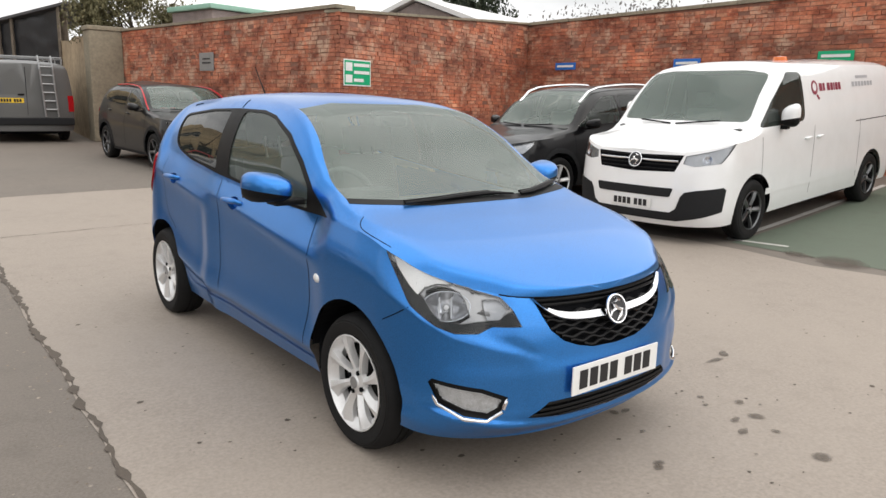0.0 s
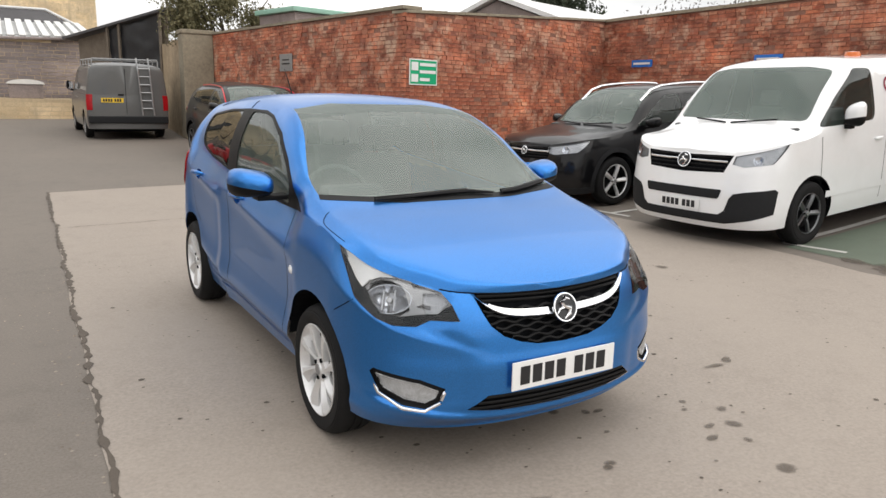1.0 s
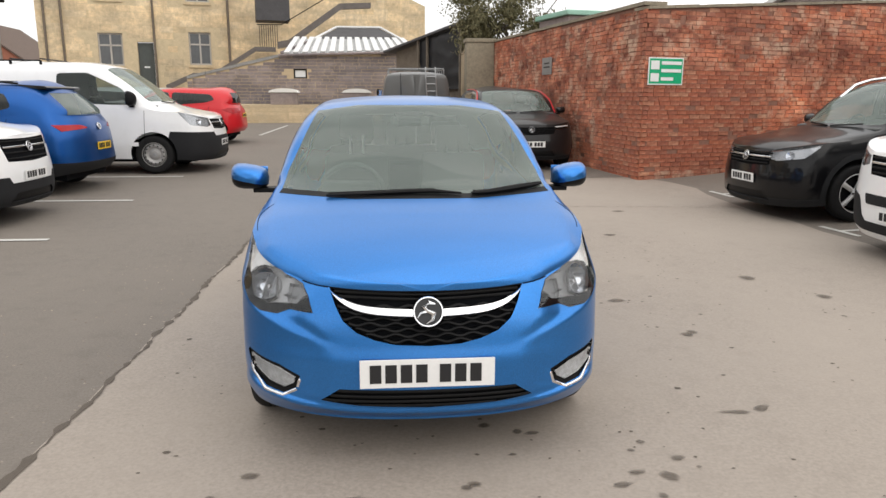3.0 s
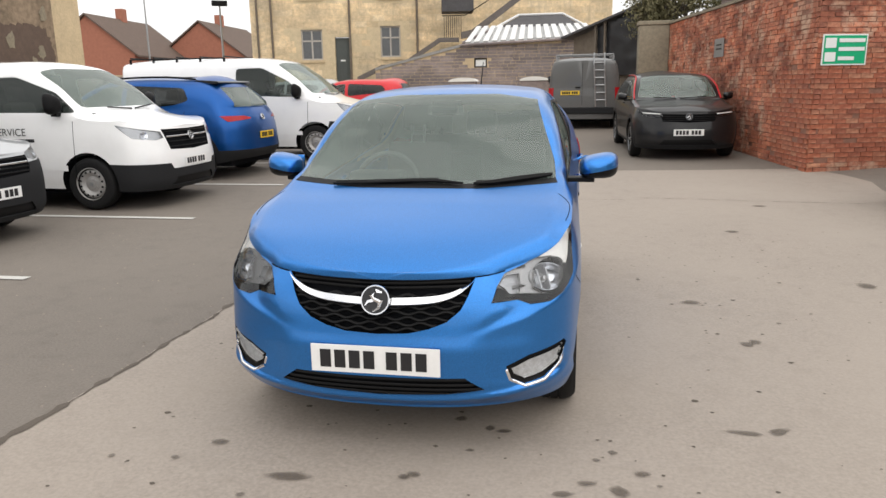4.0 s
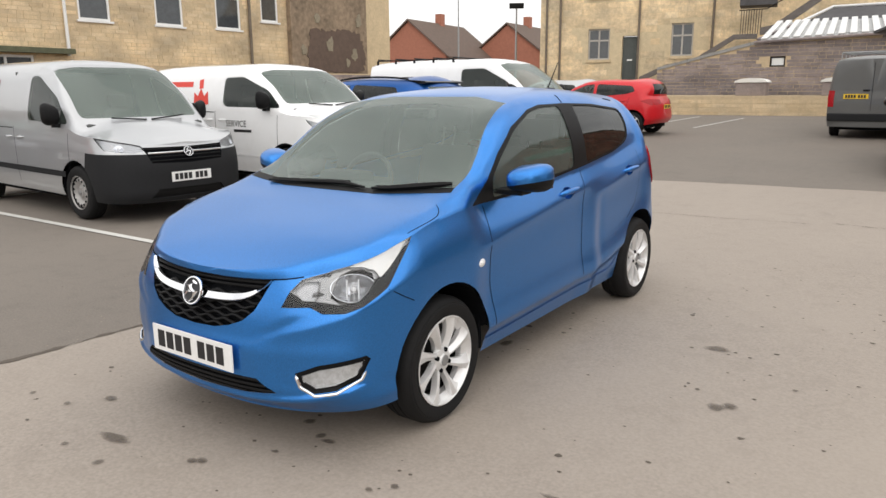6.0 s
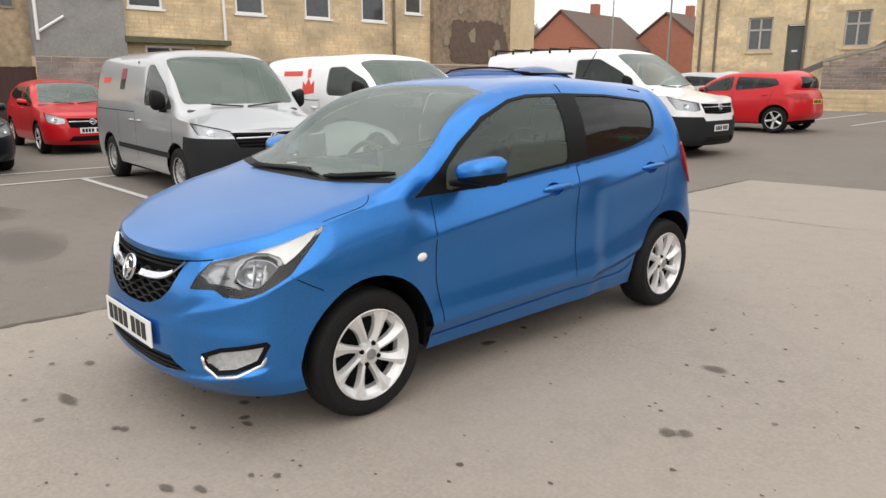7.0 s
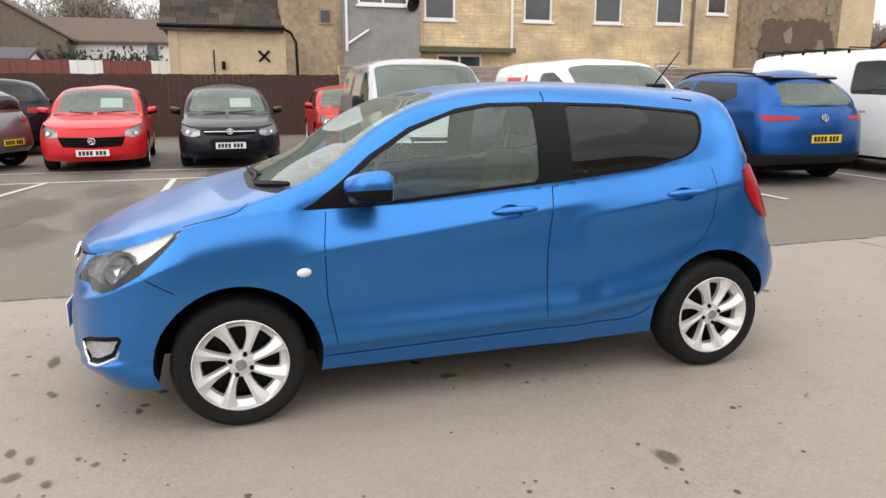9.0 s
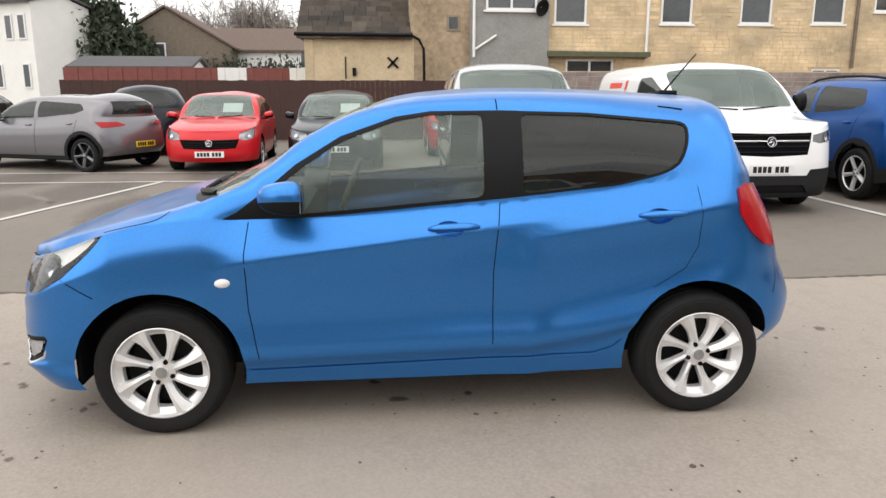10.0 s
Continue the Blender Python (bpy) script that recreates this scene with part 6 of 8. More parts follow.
HERO = Shell({
    "n": (34, 120, 28),
    "plan": (0.792, -1.935, 1.80, 0.42, 3.3, 0.50, 2.8), "arrow": 0.11,
    "taper": [(-1.935, 1.0), (-1.0, 1.005), (0.2, 1.0), (1.2, 1.0), (1.80, 0.97)],
    "ztop": [(-1.935, 0.733), (-1.87, 0.752), (-1.78, 0.785), (-1.66, 0.825), (-1.5, 0.870), (-1.3, 0.915), (-1.12, 0.942), (-1.0, 0.952), (-0.86, 0.940), (-0.5, 0.945), (0.3, 1.0), (0.8, 1.05), (1.1, 1.10), (1.35, 1.13), (1.6, 1.10), (1.80, 1.05)],
    "zbot": [(-1.935, 0.190), (-1.6, 0.214), (-1.2, 0.235), (-0.85, 0.215), (0.85, 0.225), (1.3, 0.30), (1.80, 0.34)],
    "wz": [(0.0, 0.955), (0.12, 0.985), (0.3, 1.0), (0.55, 1.0), (0.8, 0.986), (1.0, 0.94)],
    "nose": [(0.2, 0.085), (0.26, 0.03), (0.33, 0.0), (0.45, 0.0), (0.52, 0.012), (0.62, 0.03), (0.74, 0.075), (0.83, 0.14), (0.95, 0.2)],
    "tail": [(0.3, 0.10), (0.4, 0.01), (0.5, 0.0), (0.6, 0.03), (0.68, 0.07), (0.78, 0.10), (0.88, 0.145), (1.06, 0.24)],
    "rail_x": [(-1.9, 0.62), (-1.3, 0.66), (-1.0, 0.685), (-0.86, 0.69), (-0.70, 0.655), (-0.56, 0.62), (-0.32, 0.585), (0.0, 0.565), (0.4, 0.56), (0.9, 0.55), (1.3, 0.53), (1.6, 0.56)],
    "rail_z": [(-1.9, 0.75), (-1.6, 0.855), (-1.3, 0.940), (-1.1, 0.986), (-1.0, 1.016), (-0.88, 1.060), (-0.72, 1.160), (-0.56, 1.285), (-0.32, 1.392), (0.0, 1.438), (0.35, 1.45), (0.7, 1.44), (1.0, 1.415), (1.2, 1.402), (1.325, 1.388), (1.345, 1.335), (1.42, 1.19), (1.50, 1.05)],
    "mid_z": [(-1.9, 0.738), (-1.8, 0.79), (-1.6, 0.866), (-1.3, 0.945), (-1.1, 0.996), (-1.03, 1.022), (-0.94, 1.064), (-0.7, 1.180), (-0.45, 1.325), (-0.25, 1.415), (-0.14, 1.446), (0.05, 1.472), (0.35, 1.486), (0.8, 1.478), (1.15, 1.458), (1.40, 1.432), (1.43, 1.42), (1.45, 1.36), (1.54, 1.2), (1.62, 1.05)],
    "crease": hero_crease,
    "front": hero_front,
    "crown": 2.2,
})


def build_hero(at):
    sh = HERO
    car = thing("hatchback_car", "bright metallic blue five-door hatchback with silver alloy wheels", "car", at)
    sx, sy = sh.sx, sh.sy
    T = {"arch": 1, "grille": 2, "lamp": 3, "fog": 4, "lower": 5, "side": 6, "trim": 7, "screen": 8, "rear": 9, "band": 10, "tail": 11, "priv": 12, "rtrim": 13, "lampw": 14, "lampc": 15, "lampi": 16, "fogl": 17, "mask": 18, "cup": 19}
    fw, rw = -1.1925, 1.1925
    half = [(0.13, 0.533), (0.21, 0.551), (0.28, 0.578), (0.335, 0.622), (0.372, 0.68), (0.40, 0.728), (0.413, 0.745)]
    grille = [(-sx(u), z) for u, z in reversed(half)] + [(0.0, 0.527)] + [(sx(u), z) for u, z in half] + [(sx(0.22), 0.739), (0.0, 0.737), (-sx(0.22), 0.739)]
    lamp = [(0.535, 0.748), (0.492, 0.705), (0.460, 0.646), (0.575, 0.648), (0.630, 0.626), (0.720, 0.628), (0.790, 0.650), (0.900, 0.712), (0.985, 0.800), (1.050, 0.862), (1.075, 0.890), (0.950, 0.884), (0.800, 0.832), (0.714, 0.803), (0.635, 0.772)]
    mask = [(0.460, 0.646), (0.492, 0.705), (0.520, 0.692), (0.545, 0.672), (0.626, 0.668), (0.694, 0.660), (0.775, 0.674), (0.815, 0.704), (0.845, 0.746), (0.905, 0.780), (0.985, 0.840), (1.050, 0.862), (0.985, 0.800), (0.900, 0.712), (0.790, 0.650), (0.720, 0.628), (0.630, 0.626), (0.575, 0.648)]
    chamber = [(0.714, 0.792), (0.782, 0.812), (0.870, 0.846), (0.960, 0.872), (1.030, 0.872), (0.985, 0.832), (0.909, 0.776), (0.870, 0.751), (0.841, 0.778), (0.782, 0.792)]
    bowl = [(0.655, 0.684), (0.672, 0.735), (0.690, 0.765), (0.735, 0.782), (0.782, 0.784), (0.831, 0.768), (0.838, 0.738), (0.805, 0.700), (0.775, 0.670), (0.694, 0.664)]
    inner = [(0.505, 0.711), (0.540, 0.742), (0.606, 0.742), (0.600, 0.700), (0.590, 0.672), (0.545, 0.672), (0.524, 0.698)]
    fog = [(sx(0.512), 0.388), (sx(0.530), 0.338), (sx(0.585), 0.308), (sx(0.66), 0.322), (sx(0.726), 0.364), (sx(0.750), 0.440), (sx(0.742), 0.456), (sx(0.60), 0.425)]
    lower = [(-sx(0.35), 0.352), (-sx(0.43), 0.296), (-sx(0.28), 0.277), (0, 0.266), (sx(0.28), 0.277), (sx(0.43), 0.296), (sx(0.35), 0.352), (0, 0.352)]
    tail = [(sy(1.415), 1.05), (sy(1.50), 1.07), (sy(1.69), 1.05), (sy(1.66), 0.88), (sy(1.615), 0.778), (sy(1.53), 0.80), (sy(1.45), 0.865), (sy(1.395), 0.94)]
    cups = [[(sy(y) + 0.062 * math.cos(a), z + 0.034 * math.sin(a)) for a in np.linspace(0, 2 * math.pi, 24, endpoint=False)] for y, z in ((0.045, 0.892), (0.965, 0.936))]
    flat = [(circle(sy(fw), 0.292, 0.355, 40), T["arch"], True), (circle(sy(rw), 0.292, 0.352, 40), T["arch"], True), (grille, T["grille"], False), (lamp, T["lamp"], True), (mask, T["mask"], True), (chamber, T["lampw"], True), (bowl, T["lampc"], True), (inner, T["lampi"], True), (fog, T["fog"], True), (shrink(fog, 0.020), T["fogl"], True), (lower, T["lower"], False), (tail, T["tail"], True)] + [(c, T["cup"], True) for c in cups]
    # upper openings
    fwin = [(-0.905, 0.945), (-0.84, 0.925), (-0.42, 0.955), (0.285, 1.016), (0.36, 1.0233), (0.36, 1.3842), (0.285, 1.386), (-0.02, 1.383), (-0.175, 1.36), (-0.41, 1.28), (-0.60, 1.165), (-0.74, 1.05), (-0.85, 0.97)]
    rwin = [(0.285, 1.016), (0.80, 1.066), (1.0, 1.112), (1.075, 1.15), (1.118, 1.235), (1.133, 1.312), (1.105, 1.337), (0.67, 1.375), (0.285, 1.386)]
    fglass = [(-0.70, 0.952), (-0.42, 0.972), (0.20, 1.024), (0.20, 1.372), (-0.02, 1.368), (-0.17, 1.345), (-0.40, 1.262), (-0.58, 1.15), (-0.70, 1.05)]
    rglass = [(0.37, 1.036), *shrink(rwin, 0.012)[1:-1], (0.37, 1.371)]
    sglass = [(-0.666, 1.020), (-0.30, 0.999), (0.30, 0.999), (0.666, 1.020), (0.651, 1.1), (0.531, 1.397), (0.30, 1.429), (-0.30, 1.429), (-0.531, 1.397), (-0.651, 1.1)]
    cowl = [(-0.674, 1.013), (-0.30, 0.993), (0.30, 0.993), (0.674, 1.013), (0.662, 1.030), (0.30, 1.010), (-0.30, 1.010), (-0.662, 1.030)]
    rears = [(-0.50, 1.08), (0.50, 1.08), (0.46, 1.34), (-0.46, 1.34)]
    sideward = lambda c: abs(c.x) > 0.5 and c.z > 0.9 and -1.0 < c.y < 1.3
    solid = [(fwin, (1, 2), T["trim"], sideward), (soften(rwin, 0.035), (1, 2), T["rtrim"], sideward), (soften(fglass, 0.03), (1, 2), T["side"], sideward), (soften(rglass, 0.03), (1, 2), T["priv"], sideward), (sglass, (0, 2), T["screen"], lambda c: c.y < -0.1), (cowl, (0, 2), T["band"], lambda c: c.y < -0.1), (rears, (0, 2), T["rear"], lambda c: c.y > 1.3)]
    bm = build_shell(sh, flat, solid, 66, 22)
    tree = BVHTree.FromBMesh(bm)
    part("body", region(bm, [0]), M_BLUE, car, "", 50)
    # inner skin, so that nothing blue shows through the glass
    part("headlining", region(bm, [0], -0.02, False, lambda c: c.z > 1.0 and c.y > -0.16), M_LINING, car)
    for sx_ in (1, -1):
        side = lambda c, k=sx_: c.x * k > 0
        part("window_trim", region(bm, [T["trim"]], 0.001, True, side), M_TRIM, car, "black window surround", 30)
        part("window_trim", region(bm, [T["rtrim"]], 0.001, True, side), M_TRIM, car, "black window surround", 30)
        for tag, nm, mt, lb in ((T["side"], "door_window", M_GLASS, ""), (T["priv"], "rear_door_window", M_PRIVACY, "dark tinted glass")):
            g = part(nm, region(bm, [tag], -0.004, False, side), mt, car, lb, 40)
            g.visible_shadow = False
        hl = part("headlight", region(bm, [T["lamp"], T["lampw"], T["lampc"], T["lampi"], T["mask"]], 0.002, True, side), M_LENS, car, "clear headlight with chrome reflectors", 40)
        hl.visible_shadow = False
        s = sx_
        part("lamp_housing", region(bm, [T["lamp"]], -0.016, True, side), M_LAMPD, hl, "dark satin housing", 40)
        part("lamp_mask", region(bm, [T["mask"]], -0.001, True, side), M_SEAM, hl, "black lower edge", 40)
        part("indicator_chamber", region(bm, [T["lampw"]], -0.010, True, side), M_LAMPW, hl, "bright white indicator chamber", 40)
        part("inner_reflector", region(bm, [T["lampi"]], -0.030, True, side), M_HLAMP, hl, "polished inner reflector", 40)
        mm = surf_matrix(sh, s * 0.748, 0.722, -0.010, 0)
        b = bmesh.new()
        add_lathe(b, [(1.03, -0.008), (1.0, -0.008), (0.98, -0.016), (0.86, -0.036), (0.6, -0.052), (0.3, -0.060), (0.0, -0.062)], 28, mm @ Matrix.Diagonal((0.088, 0.056, 1, 1)))
        part("main_reflector", b, M_REFLECT, hl, "polished reflector bowl", 40)
        b = bmesh.new()
        add_lathe(b, [(0.0, -0.022), (0.010, -0.024), (0.014, -0.03), (0.014, -0.06)], 16, mm)
        part("bulb_shield", b, M_LAMPG, hl, "", 40)
        for q in (-0.3, 0.22):
            part("reflector_step", box_bm(-0.003, 0.003, -0.040, 0.040, -0.056, -0.030, mm @ pose(0.088 * q, 0, 0)), M_HLAMP, hl)
        fg = part("fog_lamp_surround", region(bm, [T["fog"]], -0.010, True, side), M_TRIM, car, "", 40)
        fl_ = part("fog_lamp", region(bm, [T["fogl"]], -0.004, True, side), M_LENS, fg, "clear fog lamp", 40)
        fl_.visible_shadow = False
        part("fog_reflector", region(bm, [T["fogl"]], -0.014, True, side), M_FOGR, fg, "", 40)
        path = [(s * sx(0.512), 0.380), (s * sx(0.530), 0.330), (s * sx(0.585), 0.300), (s * sx(0.66), 0.314), (s * sx(0.730), 0.358), (s * sx(0.752), 0.435)]
        pts = [sh.at(u, v) - sh.normal(u, v) * 0.006 for (a, c), (d, e) in zip(path, path[1:]) for u, v in [(blend(a, d, k / 5), blend(c, e, k / 5)) for k in range(5)]]
        part("fog_trim", add_tube(bmesh.new(), pts, [0.003] + [0.009] * (len(pts) - 4) + [0.007, 0.005, 0.003], 8), M_CHROME, fg, "chrome strip", 60)
        tl = part("tail_light", region(bm, [T["tail"]], 0.012, True, side), M_REDLENS, car, "red tail light", 40)
        # shut lines
        for pts in ([(-0.80, 0.93), (-0.818, 0.80), (-0.812, 0.56), (-0.775, 0.345)], [(0.268, 1.0), (0.255, 0.88), (0.238, 0.70), (0.236, 0.38)], [(1.145, 1.06), (1.165, 0.92), (1.155, 0.80), (1.10, 0.70), (0.96, 0.615)]):
            part("shut_line", ribbon(sh, [(s * sy(y), z) for y, z in pts], 0.0042 if pts[0][0] < 1 else 0.0026), M_SEAM, car)
        part("sill_line", ribbon(sh, [(s * sy(y), z) for y, z in [(-0.825, 0.279), (0.2, 0.300), (0.70, 0.308), (0.79, 0.335), (0.83, 0.37)]], 0.012, 0.005), M_BLUE, car, "raised blue edge along the sill")
        seam = [tree.ray_cast(Vector((s * x, y, 2.0)), Vector((0, 0, -1)))[0] for x, y in ((0.722, -1.385), (0.730, -1.34), (0.735, -1.29), (0.737, -1.25), (0.736, -1.215), (0.731, -1.185), (0.720, -1.16), (0.703, -1.14), (0.682, -1.125))]
        part("bonnet_line", add_tube(bmesh.new(), [p for p in seam if p], 0.0020, 5), M_SEAM, car)
        part("shut_line", ribbon(sh, [(s * 0.905, 0.705), (s * 1.0, 0.66), (s * 1.06, 0.632)], 0.004), M_SEAM, car)
        part("shut_line", ribbon(sh, [(s * sy(1.625), 0.775), (s * sy(1.61), 0.66), (s * sy(1.545), 0.57)], 0.003), M_SEAM, car)
        # side repeater, handles, mirror
        mr = surf_matrix(sh, s * sy(-0.91), 0.683, 0.0)
        b = bmesh.new()
        add_lathe(b, [(0.0, 0.010), (0.6, 0.008), (0.9, 0.004), (1.0, 0.0)], 20, mr @ Matrix.Diagonal((0.032, 0.02, 1, 1)))
        part("side_indicator", b, M_PLATE, car, "small white oval side indicator", 50)
        part("handle_recess", region(bm, [T["cup"]], -0.028, True, lambda c, k=sx_: c.x * k > 0 and c.y < 0.5), M_BLUE, car, "", 40)
        part("handle_recess", region(bm, [T["cup"]], -0.028, True, lambda c, k=sx_: c.x * k > 0 and c.y > 0.5), M_BLUE, car, "", 40)
        handle(car, sh, s * sy(0.065), 0.892, M_BLUE, 0.225, False)
        handle(car, sh, s * sy(0.985), 0.938, M_BLUE, 0.225, False)
        mirror(car, 0.775, -0.612, 1.052, M_BLUE, s, 0.205, 0.135, 0.08, 0.195)
        # sail panel at the mirror foot is part of the trim; roof gutter line
        gut = [(-0.83, 1.02), (-0.72, 1.15), (-0.56, 1.278), (-0.32, 1.376), (-0.03, 1.423), (0.316, 1.437), (0.69, 1.427), (1.02, 1.40), (1.14, 1.385), (1.22, 1.36)]
        gz = curve_of(gut)
        pts = [tree.ray_cast(Vector((s * 2.0, y, float(gz(y)))), Vector((-s, 0, 0)))[0] for y in np.linspace(-0.83, 1.14, 60)]
        hits = [p for p in pts if p and p.y > -0.72 and abs(p.x) > float(sh.rx(p.y)) - 0.008]
        even = [(hits[max(0, i - 1)] + hits[i] + hits[min(len(hits) - 1, i + 1)]) / 3 for i in range(len(hits))]
        part("roof_gutter", add_tube(bmesh.new(), even, 0.0045, 6), M_SEAM, car)
        pts = [tree.ray_cast(Vector((s * 2.0, 0.27, z)), Vector((-s, 0, 0)))[0] for z in np.linspace(1.39, 1.432, 5)]
        part("door_edge", add_tube(bmesh.new(), [p for p in pts if p], 0.003, 5), M_SEAM, car)
    # windscreen with its black border, rear screen
    part("cowl", region(bm, [T["band"]], 0.001, True), M_TRIM, car, "black cowl strip below the windscreen", 40)
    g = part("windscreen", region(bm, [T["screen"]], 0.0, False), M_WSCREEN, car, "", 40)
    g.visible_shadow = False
    g = part("rear_screen", region(bm, [T["rear"]], 0.0, False), M_PRIVACY, car, "dark tinted glass", 40)
    g.visible_shadow = False
    nose = [sh.at(a, float(sh.ztop(float(np.interp(abs(a), sh.S, sh.yo)))) - 0.002) for a in np.linspace(-0.54, 0.54, 31)]
    part("bonnet_line", add_tube(bmesh.new(), nose, 0.0032, 5), M_SEAM, car)
    # grille: dark well, wavy bars, chrome wing bar and badge
    gr = part("grille", region(bm, [T["grille"]], -0.03, True), M_SEAM, car, "black wavy mesh grille", 40)
    for i in range(7):
        z = 0.545 + i * 0.0215
        half = float(np.interp(z, [0.527, 0.533, 0.551, 0.578, 0.622, 0.68, 0.728], [0.02, 0.12, 0.20, 0.27, 0.328, 0.366, 0.394]))
        pts = [sh.at(math.copysign(sx(abs(u)), u), z + 0.006 * math.sin(u * 62 + i * math.pi)) - Vector((0, -0.008, 0)) for u in np.linspace(-half, half, 60)]
        part("grille_bar", add_tube(bmesh.new(), pts, 0.0065, 6), M_TRIM, gr, "", 60)
    for i in range(3):
        z = 0.70 + i * 0.017
        pts = [sh.at(math.copysign(sx(abs(u)), u), z + 0.03 * abs(u)) - Vector((0, -0.012, 0)) for u in np.linspace(-0.385, 0.385, 24)]
        part("upper_bar", add_tube(bmesh.new(), pts, 0.006, 6), M_TRIM, gr, "", 60)
    for s in (1, -1):
        b = bmesh.new()
        prev = None
        for q in range(25):
            t = q / 24
            u = blend(0.05, 0.408, t)
            zc = 0.652 + 0.014 * t + 0.076 * t ** 4.5
            hh = 0.019 * (1 - 0.8 * t ** 4) + 0.002
            p = sh.at(s * sx(u), zc)
            n = sh.normal(s * sx(u), zc)
            ring = [b.verts.new(p + n * dn + Vector((0, 0, dz))) for dn, dz in ((-0.012, hh), (0.000, hh * 0.8), (0.015, -hh * 0.55), (0.010, -hh * 0.9), (-0.012, -hh))]
            if prev:
                for c in range(4):
                    b.faces.new((prev[c], ring[c], ring[c + 1], prev[c + 1]))
            prev = ring
        bmesh.ops.recalc_face_normals(b, faces=b.faces)
        part("wing_bar", b, M_CHROME, gr, "polished chrome bar", 50)
    badge(car, surf_matrix(sh, 0.0, 0.658, 0.016), 0.06)
    lo = part("lower_grille", region(bm, [T["lower"]], -0.03, True), M_SEAM, car, "", 40)
    for i in range(4):
        z = 0.277 + i * 0.022
        half = float(np.interp(z, [0.266, 0.277, 0.296, 0.352], [0.1, 0.28, 0.42, 0.345]))
        part("lower_bar", add_tube(bmesh.new(), [sh.at(math.copysign(sx(abs(u)), u), z) - Vector((0, -0.006, 0)) for u in np.linspace(-half, half, 20)], 0.006, 6), M_TRIM, lo, "", 60)
    mp = Matrix(((1.015, 0, 0, -0.004), (0, 0, -1, -1.938), (0, 1.03, 0, 0.424), (0, 0, 0, 1)))
    plate(car, mp)
    # wipers and cowl
    lie = lambda x, y, up: tree.ray_cast(Vector((x, y, 2.0)), Vector((0, 0, -1)))[0] + Vector((0, 0, up))
    for run, thick in (([(-0.44, -1.08), (-0.25, -1.075), (-0.05, -1.06), (0.08, -1.055), (0.22, -1.075)], (0.006, 0.008, 0.012, 0.012, 0.005)), ([(0.27, -1.075), (0.36, -1.06), (0.48, -1.02), (0.60, -0.97), (0.645, -0.945)], (0.007, 0.014, 0.017, 0.014, 0.008))):
        pts = [lie(x, y, 0.012) for x, y in run]
        wp = part("wiper", add_tube(bmesh.new(), pts, list(thick), 6), M_TRIM, car, "", 50)
        part("blade", add_tube(bmesh.new(), [p + Vector((0.01, 0.022, 0.006)) for p in pts[:-1]], 0.006, 6), M_TRIM, wp)
    # inside: seats, dash, wheel, mirror
    def seat(x, y, rise=0.0):
        st_ = part("seat", box_bm(x - 0.23, x + 0.23, y - 0.26, y + 0.24, 0.42, 0.62, None, 0.05), M_SEAT, car, "dark grey cloth seat", 50)
        mb = pose(x, y + 0.24, 0.60, -14, 0, 0)
        part("backrest", box_bm(-0.22, 0.22, -0.07, 0.07, 0, 0.51, mb, 0.05), M_SEAT, st_, "", 50)
        part("headrest", box_bm(-0.12, 0.12, -0.045, 0.055, 0.52 + rise, 0.70 + rise, mb, 0.035), M_SEAT, st_, "", 50)
        # raised posts: pale alloy paints in the glint of chrome; the others are black
        for k in (-0.045, 0.045):
            part("headrest_post", add_tube(bmesh.new(), [mb @ Vector((k, -0.05, 0.48)), mb @ Vector((k, -0.05, 0.55 + rise))], 0.0075, 8), M_ALLOY if rise else M_TRIM, st_)
    seat(0.33, 0.12)
    seat(-0.335, 0.12, 0.075)
    for x in (-0.36, 0.0, 0.36):
        seat(x, 0.92)
    ds = part("dashboard", box_bm(-0.66, 0.66, -0.92, -0.56, 0.72, 0.97, None, 0.06), M_DASH, car, "charcoal dashboard", 50)
    part("instrument_hood", box_bm(-0.50, -0.18, -0.66, -0.52, 0.93, 1.02, None, 0.03), M_DASH, ds, "", 50)
    b = bmesh.new()
    msw = pose(-0.34, -0.42, 0.92, 68, 0, 0)
    add_tube(b, [msw @ Vector((0.185 * math.cos(a), 0.185 * math.sin(a), 0)) for a in np.linspace(0, 2 * math.pi, 29)], 0.016, 8)
    swm = part("steering_wheel", b, M_DASH, car, "", 60)
    b = bmesh.new()
    add_box(b, -0.17, 0.17, -0.04, 0.05, -0.02, 0.01, msw)
    part("wheel_spokes", b, M_DASH, swm)
    part("rear_view_mirror", box_bm(-0.11, 0.11, -0.335, -0.315, 1.315, 1.365, None, 0.012), M_SEAT, car)
    b = bmesh.new()
    add_prism(b, [(-0.068, -0.13), (0.062, -0.13), (0.085, 0.0), (-0.09, 0.0)], -0.03, Matrix(((1, 0, 0, 0), (0, 0.911, -0.412, -0.262), (0, 0.412, 0.911, 1.392), (0, 0, 0, 1))))
    bmesh.ops.recalc_face_normals(b, faces=b.faces)
    part("sensor_cover", b, M_TRIM, car, "dark sensor cover behind the windscreen")
    part("floor_pan", box_bm(-0.62, 0.62, -1.45, 1.35, 0.27, 0.34), M_SEAM, car)
    part("engine_bay", box_bm(-0.56, 0.56, -1.75, -0.95, 0.3, 0.66), M_SEAM, car)
    part("parcel_shelf", box_bm(-0.55, 0.55, 1.15, 1.5, 0.95, 0.98), M_DASH, car)
    part("tailgate_inner", box_bm(-0.6, 0.6, 1.30, 1.5, 0.35, 0.95), M_SEAM, car)
    part("aerial_base", box_bm(-0.035, 0.035, 1.22, 1.32, 1.445, 1.475, None, 0.012), M_TRIM, car)
